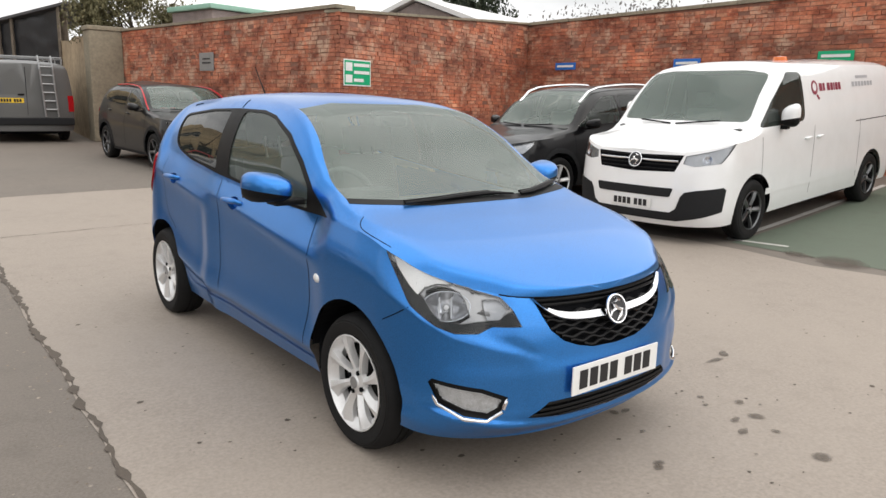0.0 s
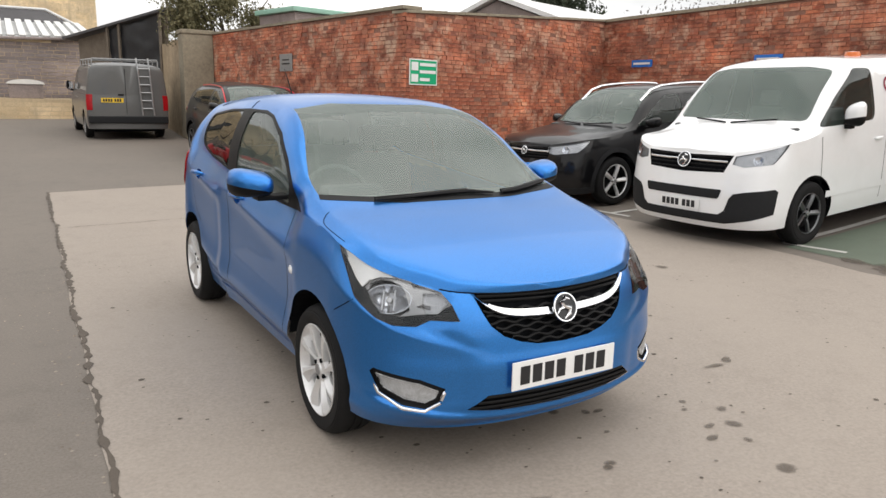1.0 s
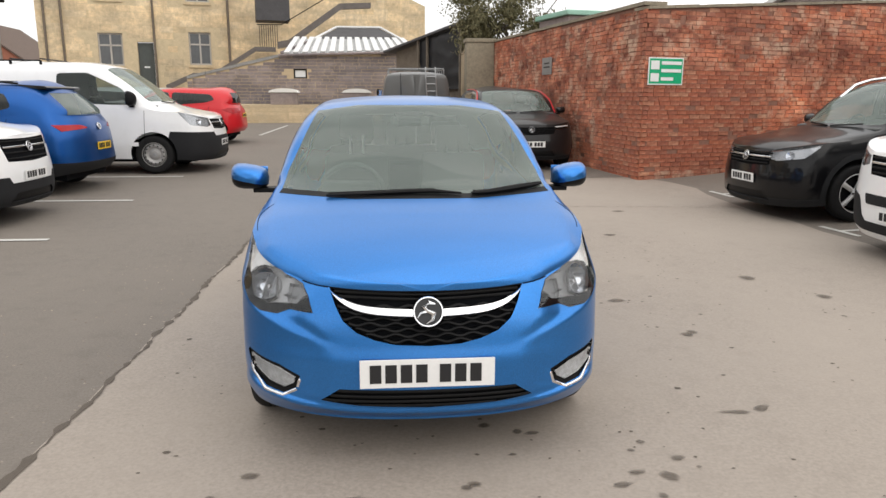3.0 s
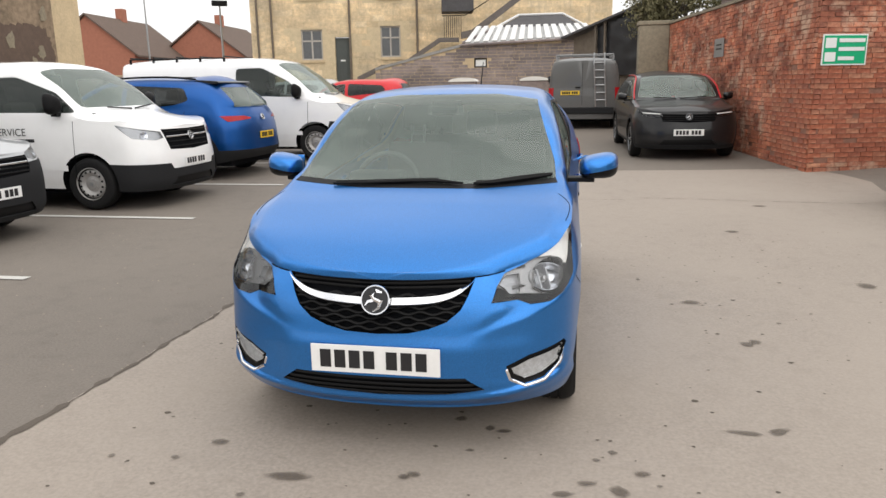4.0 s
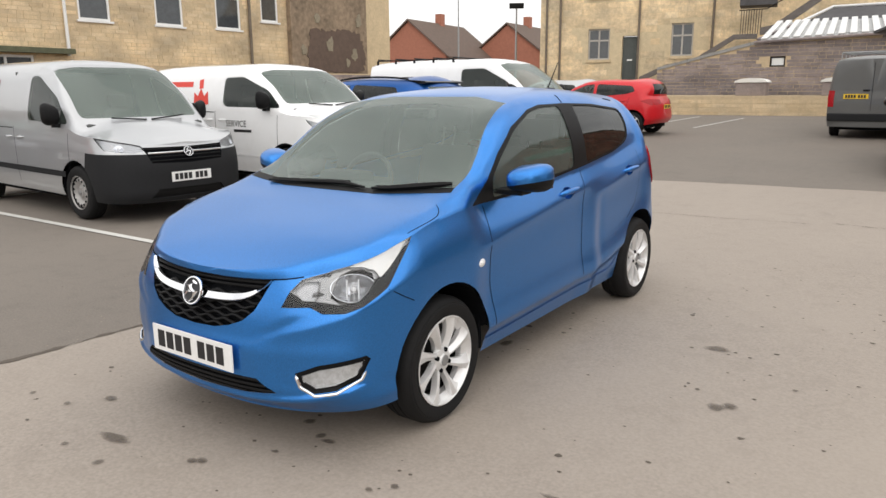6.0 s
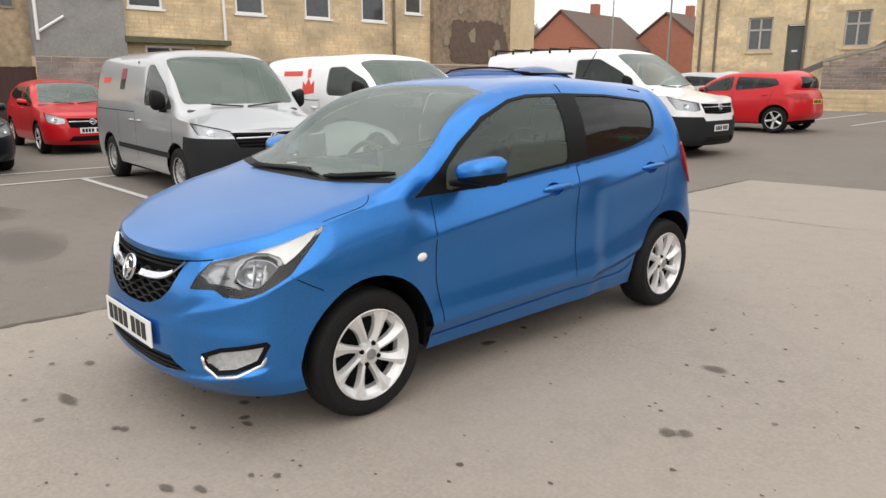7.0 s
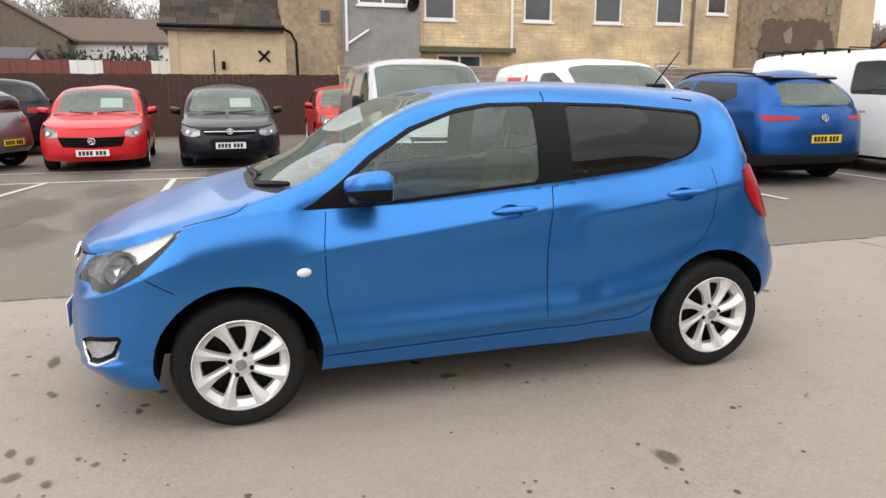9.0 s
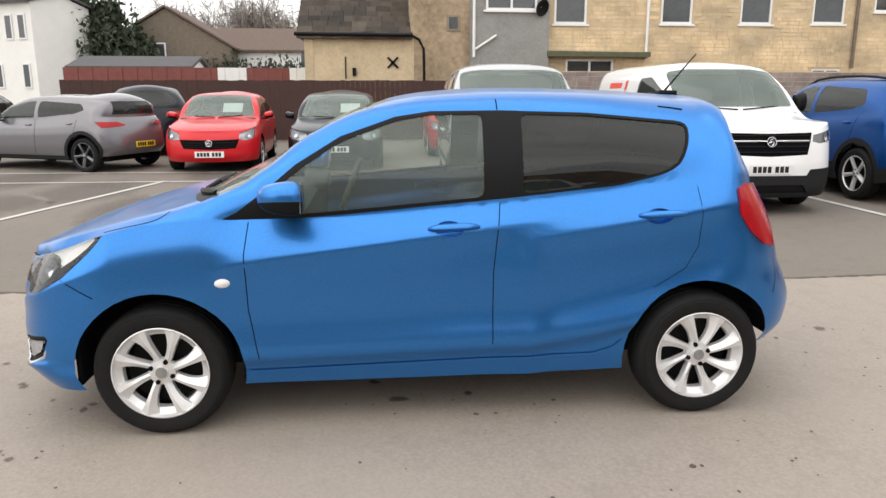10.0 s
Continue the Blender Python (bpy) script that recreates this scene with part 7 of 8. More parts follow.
    part("aerial", add_tube(bmesh.new(), [(0, 1.26, 1.47), (0, 1.42, 1.66)], [0.006, 0.003], 6), M_TRIM, car)
    arch_liner(car, (fw, rw), 0.357, 0.775, 0.45, sh)
    wheels(car, 0.777, (fw, rw), 0.290, 0.185, 0.202, 8, M_ALLOY)
    for s in (1, -1):
        for y in (fw - 0.357, fw + 0.337):
            part("splash_guard", box_bm(min(s * 0.30, s * 0.735), max(s * 0.30, s * 0.735), y, y + 0.02, 0.235, 0.52), M_SEAM, car)
    bm.free()
    return car


build_hero(pose(0, 0, 0))

# ---- parked vehicles ----
def place(x, y, turn, wb):
    """Rests a vehicle of that wheelbase on the sloping yard; turn 0 looks along -y."""
    a = radians(turn - 90)
    fx, fy = math.cos(a), math.sin(a)
    zf, zr = ground_z(x + fx * wb / 2, y + fy * wb / 2), ground_z(x - fx * wb / 2, y - fy * wb / 2)
    return pose(x, y, (zf + zr) / 2, math.degrees(math.atan2(zr - zf, wb)), 0, turn)


def car_spec(L, W, H, wb, fo, nose_z=0.74, belt=0.95, cowl=0.42, rake=0.85, tail_rake=0.28, dn=0.6, rail=0.73, ground=0.2, back=0.28):
    """A passenger car. cowl: metres from front axle back to the screen's foot; rake: length of the screen."""
    w, yf = W / 2, -(wb / 2 + fo)
    yr, fa = yf + L, -wb / 2
    c0, c1 = fa + cowl, fa + cowl + rake
    e = yr - back
    return {
        "n": (16, 44, 14), "plan": (w, yf, yr, dn, 2.6, 0.5, 2.6),
        "ztop": [(yf, nose_z), (yf + 0.15, nose_z + 0.05), (fa, belt - 0.06), (c0, belt - 0.01), (0.4, belt + 0.05), (yr - 0.6, belt + 0.12), (yr, belt + 0.09)],
        "zbot": [(yf, ground), (fa, ground + 0.03), (yr - 0.8, ground + 0.03), (yr, ground + 0.12)],
        "wz": [(0, 0.95), (0.15, 0.985), (0.35, 1.0), (0.6, 0.998), (0.82, 0.975), (1, 0.925)],
        "nose": [(0.2, 0.07), (0.33, 0.0), (0.5, 0.005), (0.65, 0.03), (nose_z, 0.08), (nose_z + 0.2, 0.2)],
        "tail": [(0.3, 0.1), (0.45, 0.0), (0.65, 0.02), (belt, 0.1), (belt + 0.12, 0.18)],
        "rail_x": [(yf, w * 0.8), (c0 - 0.1, w * 0.86), (c0 + 0.1, w * 0.85), (c1, w * rail), (yr - 0.5, w * rail * 0.97), (yr, w * 0.7)],
        "rail_z": [(yf, nose_z), (fa, belt - 0.02), (c0, belt + 0.03), (c0 + rake * 0.5, belt + (H - belt) * 0.62), (c1, H - 0.07), (0.5, H - 0.045), (e - 0.3, H - 0.10), (e - 0.05, H - 0.17), (e - 0.05 + tail_rake, belt + 0.1)],
        "mid_z": [(yf, nose_z), (yf + 0.3, nose_z + 0.1), (fa, belt), (c0 - 0.12, belt + 0.045), (c0 + rake * 0.45, belt + (H - belt) * 0.64), (c1 - 0.08, H - 0.035), (c1 + 0.4, H), (0.9, H - 0.01), (e, H - 0.075), (e + 0.04, H - 0.12), (e + tail_rake, belt + 0.1)],
        "key": {"yf": yf, "yr": yr, "fa": fa, "c0": c0, "c1": c1, "belt": belt, "H": H, "w": w, "e": e, "nose": nose_z, "wb": wb},
    }


def van_spec(L, W, H, wb, fo, nose_z=0.95, belt=1.12, cowl=0.05, rake=0.75, rail=0.86, ground=0.22):
    w, yf = W / 2, -(wb / 2 + fo)
    yr, fa = yf + L, -wb / 2
    c0, c1 = fa + cowl, fa + cowl + rake
    return {
        "n": (16, 46, 10), "plan": (w, yf, yr, 0.55, 2.7, 0.14, 3.0),
        "ztop": [(yf, nose_z), (yf + 0.2, nose_z + 0.07), (fa, belt - 0.03), (c0 + 0.1, belt), (yr, belt + 0.02)],
        "zbot": [(yf, ground), (fa, ground + 0.03), (yr, ground + 0.06)],
        "wz": [(0, 0.96), (0.15, 0.99), (0.35, 1.0), (0.7, 1.0), (1, 0.985)],
        "nose": [(0.2, 0.06), (0.33, 0.0), (0.55, 0.0), (0.75, 0.03), (nose_z, 0.09), (nose_z + 0.15, 0.16)],
        "tail": [(0.3, 0.0), (0.8, 0.0), (belt, 0.01)],
        "rail_x": [(yf, w * 0.82), (c0 - 0.1, w * 0.9), (c0 + 0.2, w * 0.9), (c1, w * rail), (c1 + 0.6, w * rail), (yr, w * rail)],
        "rail_z": [(yf, nose_z), (fa - 0.1, belt - 0.02), (c0, belt + 0.05), (c0 + rake * 0.5, belt + (H - belt) * 0.56), (c1, H - 0.10), (c1 + 0.5, H - 0.07), (yr - 0.25, H - 0.08), (yr, H - 0.12)],
        "mid_z": [(yf, nose_z), (yf + 0.25, nose_z + 0.07), (c0 - 0.25, belt + 0.03), (c0 - 0.12, belt + 0.07), (c0 + rake * 0.45, belt + (H - belt) * 0.6), (c1 - 0.1, H - 0.06), (c1 + 0.35, H), (yr - 0.3, H - 0.02), (yr, H - 0.09)],
        "crown": 2.6, "bulge": 0.3,
        "key": {"yf": yf, "yr": yr, "fa": fa, "c0": c0, "c1": c1, "belt": belt, "H": H, "w": w, "e": yr, "nose": nose_z, "wb": wb},
    }


def cabin(v, bm, spec, kind):
    """What shows through the glass: lining, dash, wheel, seats and, in a van, the bulkhead."""
    k = spec["key"]
    w, belt, H, c0, c1 = k["w"], k["belt"], k["H"], k["c0"], k["c1"]
    back = c1 + 0.75 if kind == "van" else k["e"] - 0.1
    part("headlining", region(bm, [0], -0.025, False, lambda c: c.z > belt + 0.03 and c0 - 0.05 < c.y < back), M_LINING, v)
    part("dashboard", box_bm(-w * 0.84, w * 0.84, c0 - 0.08, c0 + 0.34, belt - 0.3, belt + 0.05, None, 0.05), M_DASH, v, "", 50)
    part("cabin_floor", box_bm(-w * 0.86, w * 0.86, c0 - 0.05, back, 0.42, 0.5), M_SEAM, v)
    ys = c0 + 1.12 if kind == "car" else c1 + 0.32
    for x in (-w * 0.42, w * 0.42):
        mb = pose(x, ys, 0.62, -13, 0, 0)
        st_ = part("seat", box_bm(-0.23, 0.23, -0.5, 0.02, -0.12, 0.05, mb, 0.04), M_SEAT, v)
        part("backrest", box_bm(-0.22, 0.22, -0.07, 0.07, 0.0, belt - 0.43, mb, 0.05), M_SEAT, st_)
        part("headrest", box_bm(-0.12, 0.12, -0.05, 0.05, belt - 0.40, belt - 0.22, mb, 0.035), M_SEAT, st_)
    ms_ = pose(-w * 0.42, c0 + 0.5, belt - 0.02, 62, 0, 0)
    part("steering_wheel", add_tube(bmesh.new(), [ms_ @ Vector((0.18 * math.cos(a), 0.18 * math.sin(a), 0)) for a in np.linspace(0, 2 * math.pi, 21)], 0.014, 6), M_TRIM, v)
    if kind == "van":
        part("bulkhead", box_bm(-w * 0.84, w * 0.84, c1 + 0.72, c1 + 0.75, 0.4, H - 0.16), M_DASH, v)


def parked(name, label, category, at, spec, paintm, kind="car", r=0.32, rim=0.21, style=5, rim_mat=None, bumper=None, clad=0.0, lamp_dark=False, plates=(0.48, 0.75), yellow=True, grille=0.2, lamps=None, roof=None, slots=True, sheet_card=False, badge_r=0.06, rear_glass=True, tail_style="car", side_windows=True, group="", win=(0.22, 0.62), extra=(), rear_mat=None, tails=None, rear_box=None, mirror_y=0.32, seam_y=0.7, plate_x=0.0, chrome=True, mouth=None, win_top=0.22):
    sh = Shell(spec)
    k = spec["key"]
    sx, sy = sh.sx, sh.sy
    v = thing(name, label, category, at, group)
    w, nz, belt, H, c0, c1, yr, fa = k["w"], k["nose"], k["belt"], k["H"], k["c0"], k["c1"], k["yr"], k["fa"]
    ra = k["wb"] / 2
    T = {"arch": 1, "grille": 2, "lamp": 3, "bump": 4, "glass": 6, "screen": 8, "rear": 9, "tail": 11, "lower": 12, "slot": 13}
    g0, g1 = nz - grille, nz - 0.015
    gw = w * (0.56 if kind == "car" else 0.58)
    if mouth:
        g0, g1, gw = mouth[0], mouth[1], w * mouth[2]
    end = sh.S[-1]
    flat = []
    if clad:
        flat.append(([(-end, 0.0), (end, 0.0), (end, clad), (-end, clad)], T["bump"], False))
        for y in (fa, ra):
            flat.append((circle(sy(y), r, r + 0.13, 26), T["bump"], True))
    if bumper:
        flat.append(([(-sy(fa - r * 0.2), 0.0), (sy(fa - r * 0.2), 0.0), (sy(fa - r * 0.9), bumper), (sx(w * 0.55), bumper - 0.02), (sx(w * 0.5), bumper - 0.09), (-sx(w * 0.5), bumper - 0.09), (-sx(w * 0.55), bumper - 0.02), (-sy(fa - r * 0.9), bumper)], T["bump"], False))
    for make, both in extra:
        flat.append((make(sh), T["bump"], both))
    flat += [(circle(sy(y), r, r + 0.065, 28), T["arch"], True) for y in (fa, ra)]
    flat.append(([(-sx(gw), g1), (-sx(gw * 0.86), g0), (0, g0 - 0.02), (sx(gw * 0.86), g0), (sx(gw), g1), (0, g1 - 0.01)], T["grille"], False))
    la = lamps or (0.60, 0.98, nz - 0.13, nz - 0.005, 0.10)
    s0, s1 = sx(w * la[0]), sy(fa - r - 0.16)
    lamp = [(s0, la[3]), (s0 - 0.02, la[2] + 0.02), (s0 + 0.10, la[2] - 0.005), (blend(s0, s1, 0.7), la[2] + 0.03), (s1, la[3] + la[4] - 0.03), (s1 + 0.03, la[3] + la[4]), (blend(s0, s1, 0.5), la[3] + la[4] * 0.45)]
    flat.append((lamp, T["lamp"], True))
    if slots:
        flat.append(([(-sx(w * 0.45), 0.37), (-sx(w * 0.55), 0.27), (sx(w * 0.55), 0.27), (sx(w * 0.45), 0.37)], T["lower"], False))
    if tails:
        flat.append(([(end - w * 1.12, tails[1]), (end - w * 0.62, tails[1] - 0.006), (end - w * 0.44, tails[0] + 0.03), (end - w * 0.46, tails[0] + 0.012), (end - w * 0.98, tails[0] - 0.02)], T["tail"], True))
    elif tail_style == "car":
        flat.append(([(end - w * 0.96, belt + 0.02), (end - w * 0.45, belt + 0.0), (end - w * 0.42, belt - 0.10), (end - w * 0.9, belt - 0.13), (end - w * 1.25, belt - 0.03)], T["tail"], True))
    else:
        flat.append(([(end - w * 1.0, 0.75), (end - w * 0.86, 0.75), (end - w * 0.86, belt - 0.005), (end - w * 1.02, belt - 0.005)], T["tail"], True))
    solid = []
    if kind == "car":
        side = lambda c: abs(c.x) > w * 0.62 and c.z > belt - 0.02 and c0 - 0.3 < c.y < k["e"]
        wz1 = H - 0.125
        wf = [(c0 + 0.12, belt + 0.045), (0.12, belt + 0.075), (0.12, wz1), (c1 - 0.05, wz1 - 0.02), (c0 + 0.45, belt + 0.26)]
        wr = [(0.20, belt + 0.08), (k["e"] - 0.62, belt + 0.15), (k["e"] - 0.36, belt + 0.22), (k["e"] - 0.48, wz1 - 0.05), (0.20, wz1)]
        solid += [(soften(wf, 0.05), (1, 2), T["glass"], side), (soften(wr, 0.06), (1, 2), T["glass"], side)]
        solid.append((soften([(-w * 0.80, belt + 0.075), (w * 0.80, belt + 0.075), (w * 0.66, H - 0.085), (w * 0.4, H - 0.058), (-w * 0.4, H - 0.058), (-w * 0.66, H - 0.085)], 0.06), (0, 2), T["screen"], lambda c: c.y < c1 + 0.05))
        rb0, rb1, rw0, rw1 = rear_box or (belt + 0.14, H - 0.13, 0.62, 0.55)
        solid.append(([(-w * rw0, rb0), (w * rw0, rb0), (w * rw1, rb1), (-w * rw1, rb1)], (0, 2), T["rear"], lambda c: c.y > k["e"] - 0.12))
    else:
        side = lambda c: abs(c.x) > w * 0.7 and c.z > belt - 0.05 and c0 - 0.3 < c.y < c1 + 1.0
        wz1 = H - win_top
        if side_windows:
            solid.append((soften([(c0 + win[0], belt + 0.05), (c1 + win[1] - 0.07, belt + 0.06), (c1 + win[1], belt + 0.12), (c1 + win[1], wz1), (c1 + 0.1, wz1 + 0.01), (c0 + 0.28 + win[0], belt + (H - belt) * 0.42)], 0.06), (1, 2), T["glass"], side))
        solid.append((soften([(-w * 0.84, belt + 0.11), (w * 0.84, belt + 0.11), (w * 0.78, H - 0.15), (w * 0.5, H - 0.11), (-w * 0.5, H - 0.11), (-w * 0.78, H - 0.15)], 0.06), (0, 2), T["screen"], lambda c: c.y < c1 + 0.1))
        if rear_glass:
            solid.append(([(-w * 0.78, belt + 0.08), (w * 0.78, belt + 0.08), (w * 0.72, H - 0.28), (-w * 0.72, H - 0.28)], (0, 2), T["rear"], lambda c: c.y > yr - 0.15))
    bm = build_shell(sh, flat, solid, 16, 14)
    part("body", region(bm, [0]), paintm, v, "", 32)
    if bumper or clad or extra:
        part("bumper", region(bm, [T["bump"]], 0.006, True), M_BUMPER, v, "dark grey plastic bumper and cladding", 40)
    gr = part("grille", region(bm, [T["grille"]], -0.02, True), M_SEAM, v, "", 40)
    for i in range(4):
        z = g0 + (g1 - g0) * (i + 0.5) / 4
        half = blend(gw * 0.84, gw * 0.95, (i + 0.5) / 4)
        part("grille_bar", add_tube(bmesh.new(), [sh.at(math.copysign(sx(abs(u)), u), z) for u in np.linspace(-half, half, 14)], 0.011 if i == 2 else 0.008, 6), M_CHROME if i == 2 and chrome else M_TRIM, gr, "", 60)
    if slots:
        part("lower_intake", region(bm, [T["lower"]], -0.015, True), M_TRIM, v, "", 40)
    for s in (1, -1):
        on = lambda c, q=s: c.x * q > 0
        hl = part("headlight", region(bm, [T["lamp"]], 0.003, True, on), M_LENS, v, "clear headlight", 40)
        hl.visible_shadow = False
        part("lamp_bowl", region(bm, [T["lamp"]], -0.02, False, on), M_HLAMP if not lamp_dark else M_TRIM, hl, "", 40)
        mm = surf_matrix(sh, s * blend(s0, s1, 0.42), blend(la[2], la[3], 0.62), -0.012)
        b = bmesh.new()
        add_lathe(b, [(0.0, -0.01), (0.03, -0.006), (0.046, 0.006), (0.05, 0.006)], 18, mm)
        if lamp_dark:
            b.free()
            part("daylight_strip", ribbon(sh, [(s * blend(s0, s1, q), la[3] - 0.012 + la[4] * q * 0.5) for q in (0.06, 0.3, 0.55, 0.78)], 0.014, 0.006), M_PLATE, hl, "slim white light strip")
        else:
            part("reflector", b, M_REFLECT, hl, "", 40)
        part("tail_light", region(bm, [T["tail"]], 0.01, True, on), M_REDLENS, v, "red tail light", 40)
        if side_windows:
            ahead = lambda c, q=s: c.x * q > 0 and (kind == "van" or c.y < 0.16)
            g = part("side_window", region(bm, [T["glass"]], -0.003, False, ahead), M_VGLASS, v, "", 40)
            g.visible_shadow = False
            if kind == "car":
                g = part("rear_side_window", region(bm, [T["glass"]], -0.003, False, lambda c, q=s: c.x * q > 0 and c.y >= 0.16), M_PRIVACY, v, "dark tinted glass", 40)
                g.visible_shadow = False
        # door edges and handle
        zt = float(sh.ztop(c0 + 0.3))
        if kind == "car":
            lines = ([(c0 + 0.02, belt - 0.03), (c0 + 0.0, 0.33)], [(0.16, belt + 0.03), (0.13, 0.33)], [(ra - 0.1, belt + 0.06), (ra - 0.18, r * 2 + 0.1)])
            hs_ = ((0.0, belt - 0.06), (ra - 0.28, belt - 0.03))
        else:
            lines = ([(c0 + 0.12, belt - 0.05), (c0 + 0.15, 0.36)], [(c1 + 0.68, belt - 0.0), (c1 + 0.66, 0.36)], [(ra - 0.5, belt), (ra - 0.5, 0.42)])
            hs_ = ((c1 + 0.5, belt - 0.14), (c1 + 0.82, belt - 0.14))
        for pts in lines:
            part("shut_line", ribbon(sh, [(s * sy(y), z) for y, z in pts], 0.008), M_SEAM, v)
        for y, z in hs_:
            handle(v, sh, s * sy(y), z, paintm, 0.17)
        if kind == "van":
            part("rub_strip", ribbon(sh, [(s * sy(c0 + 0.25), 0.52), (s * sy(ra - r - 0.12), 0.54)], 0.07, 0.006), M_BUMPER if paintm is M_SILVER else paintm, v)
            part("upper_seam", ribbon(sh, [(s * sy(c1 + seam_y), belt - 0.02), (s * sy(yr - 0.2), belt - 0.01)], 0.012, 0.002), M_BUMPER, v)
            mirror(v, w * 0.985, c0 + mirror_y, belt + 0.16, M_TRIM if paintm is not M_WHITE or bumper else paintm, s, 0.18, 0.25, 0.06, 0.16)
        else:
            mirror(v, w * 0.97, c0 + 0.30, belt + 0.09, paintm, s, 0.19, 0.135, 0.08)
    g = part("windscreen", region(bm, [T["screen"]], -0.002, False), M_PSCREEN, v, "grey-green windscreen", 40)
    g.visible_shadow = False
    cabin(v, bm, spec, kind)
    if rear_glass:
        g = part("rear_screen", region(bm, [T["rear"]], -0.002, False), rear_mat or M_PRIVACY, v, "", 40)
        g.visible_shadow = False
    fr = Matrix(((1, 0, 0, 0), (0, 0, -1, sh.at(0, plates[0]).y - 0.008), (0, 1, 0, plates[0]), (0, 0, 0, 1)))
    plate(v, fr)
    rr = Matrix(((-1, 0, 0, plate_x), (0, 0, 1, sh.at(end, plates[1]).y + 0.008), (0, 1, 0, plates[1]), (0, 0, 0, 1)))
    plate(v, rr, True)
    badge(v, surf_matrix(sh, 0.0, g1 - (g1 - g0) * 0.42, 0.012), badge_r, None if not lamp_dark else M_DARKALLOY)
    for pts in ([(-w * 0.5, c0 - 0.06, belt + 0.10), (-0.05, c0 - 0.12, belt + 0.12)], [(w * 0.02, c0 - 0.12, belt + 0.12), (w * 0.55, c0 - 0.04, belt + 0.11)]):
        z0 = [float(sh.cz(p[1])) + 0.012 for p in pts]
        part("wiper", add_tube(bmesh.new(), [(p[0], p[1], z) for p, z in zip(pts, z0)], 0.01, 6), M_TRIM, v)
    if sheet_card:
        yy = c0 + 0.42
        part("price_sheet", box_bm(w * 0.06, w * 0.50, -0.004, 0.0, 0.04, 0.32, pose(0, c0 + 0.17, belt + 0.12, -52, 0, 0)), M_PAPER, v, "white paper sheet behind the windscreen")
    arch_liner(v, (fa, ra), r + 0.065, w * 0.975, w * 0.5, sh)
    part("underbody", box_bm(-w * 0.82, w * 0.82, k["yf"] + 0.35, yr - 0.3, 0.2, 0.4), M_SEAM, v)
    wheels(v, w * 0.985, (fa, ra), r, 0.2, rim, style, rim_mat or M_ALLOY)
    tree_ = BVHTree.FromBMesh(bm)
    bm.free()
    return v, sh, tree_


def rack(v, w, y0, y1, z, mat):
    """Roof bars along and across a van."""
    t = part("roof_rack", add_tube(bmesh.new(), [(-w, y0, z), (-w, y1, z)], 0.014, 6), mat, v)
    part("rack_rail", add_tube(bmesh.new(), [(w, y0, z), (w, y1, z)], 0.014, 6), mat, t)
    for q in range(5):
        y = y0 + (y1 - y0) * q / 4
        part("rack_bar", add_tube(bmesh.new(), [(-w, y, z + 0.03), (w, y, z + 0.02)], 0.013, 6), mat, t)
        for s in (-1, 1):
            part("rack_foot", box_bm(s * w - 0.012, s * w + 0.012, y - 0.02, y + 0.02, z - 0.13, z), mat, t)


def decal(v, sh, S0, S1, z0, z1, mat, name="lettering"):
    """A flat mark on the side, follows the body."""
    part(name, ribbon(sh, [(S0, (z0 + z1) / 2), (S1, (z0 + z1) / 2)], abs(z1 - z0), 0.003, 0.06), mat, v)


def side_mark(v, hull, s, poly, mat, name="lettering", label=""):
    """A thin film on the side of a body: a polygon in (y, z) laid onto the hull."""
    b = bmesh.new()
    b.faces.new([b.verts.new((0, y, z)) for y, z in poly])
    for ax in (1, 2):
        lo, hi = min(p[ax - 1] for p in poly), max(p[ax - 1] for p in poly)
        for c in np.arange(lo + 0.08, hi, 0.08):
            no = Vector((0, 1, 0)) if ax == 1 else Vector((0, 0, 1))
            bmesh.ops.bisect_plane(b, geom=b.verts[:] + b.edges[:] + b.faces[:], plane_co=no * c, plane_no=no)
    for q in b.verts:
        hit = hull.ray_cast(Vector((s * 3.0, q.co.y, q.co.z)), Vector((-s, 0, 0)))[0]
        q.co.x = (hit.x if hit else s * 0.9) + s * 0.004
    bmesh.ops.recalc_face_normals(b, faces=b.faces)
    part(name, b, mat, v, label)


def bar(y0, y1, z0, z1):
    return [(y0, z0), (y1, z0), (y1, z1), (y0, z1)]


def words(v, hull, s, text, y, z, size, mat):
    """Lettering in the built-in font on the side of a body; y is where the word begins."""
    cu = bpy.data.curves.new("words", "FONT")
    cu.body, cu.size = text, size
    ob = bpy.data.objects.new("words", cu)
    scene.collection.objects.link(ob)
    me = bpy.data.meshes.new_from_object(ob.evaluated_get(bpy.context.evaluated_depsgraph_get()))
    bpy.data.objects.remove(ob)
    b = bmesh.new()
    b.from_mesh(me)
    for q in b.verts:
        yy, zz = y + s * q.co.x, z + q.co.y
        hit = hull.ray_cast(Vector((s * 3.0, yy, zz)), Vector((-s, 0, 0)))[0]
        q.co = Vector(((hit.x if hit else s * 0.9) + s * 0.005, yy, zz))
    part("lettering", b, mat, v)


M_DECALR = plain("dark_red_film", (0.24, 0.02, 0.05), 0.4, 0, 0.05, 9)
M_DECALG = plain("grey_film", (0.40, 0.40, 0.42), 0.4, 0, 0.05, 9)
M_DECALF = plain("bright_red_film", (0.72, 0.05, 0.03), 0.4, 0, 0.05, 9)

# white panel van beside the east wall
vs_ = van_spec(4.96, 1.92, 1.95, 3.275, 0.90, 1.0, 1.18, 0.0, 0.72, 0.84)


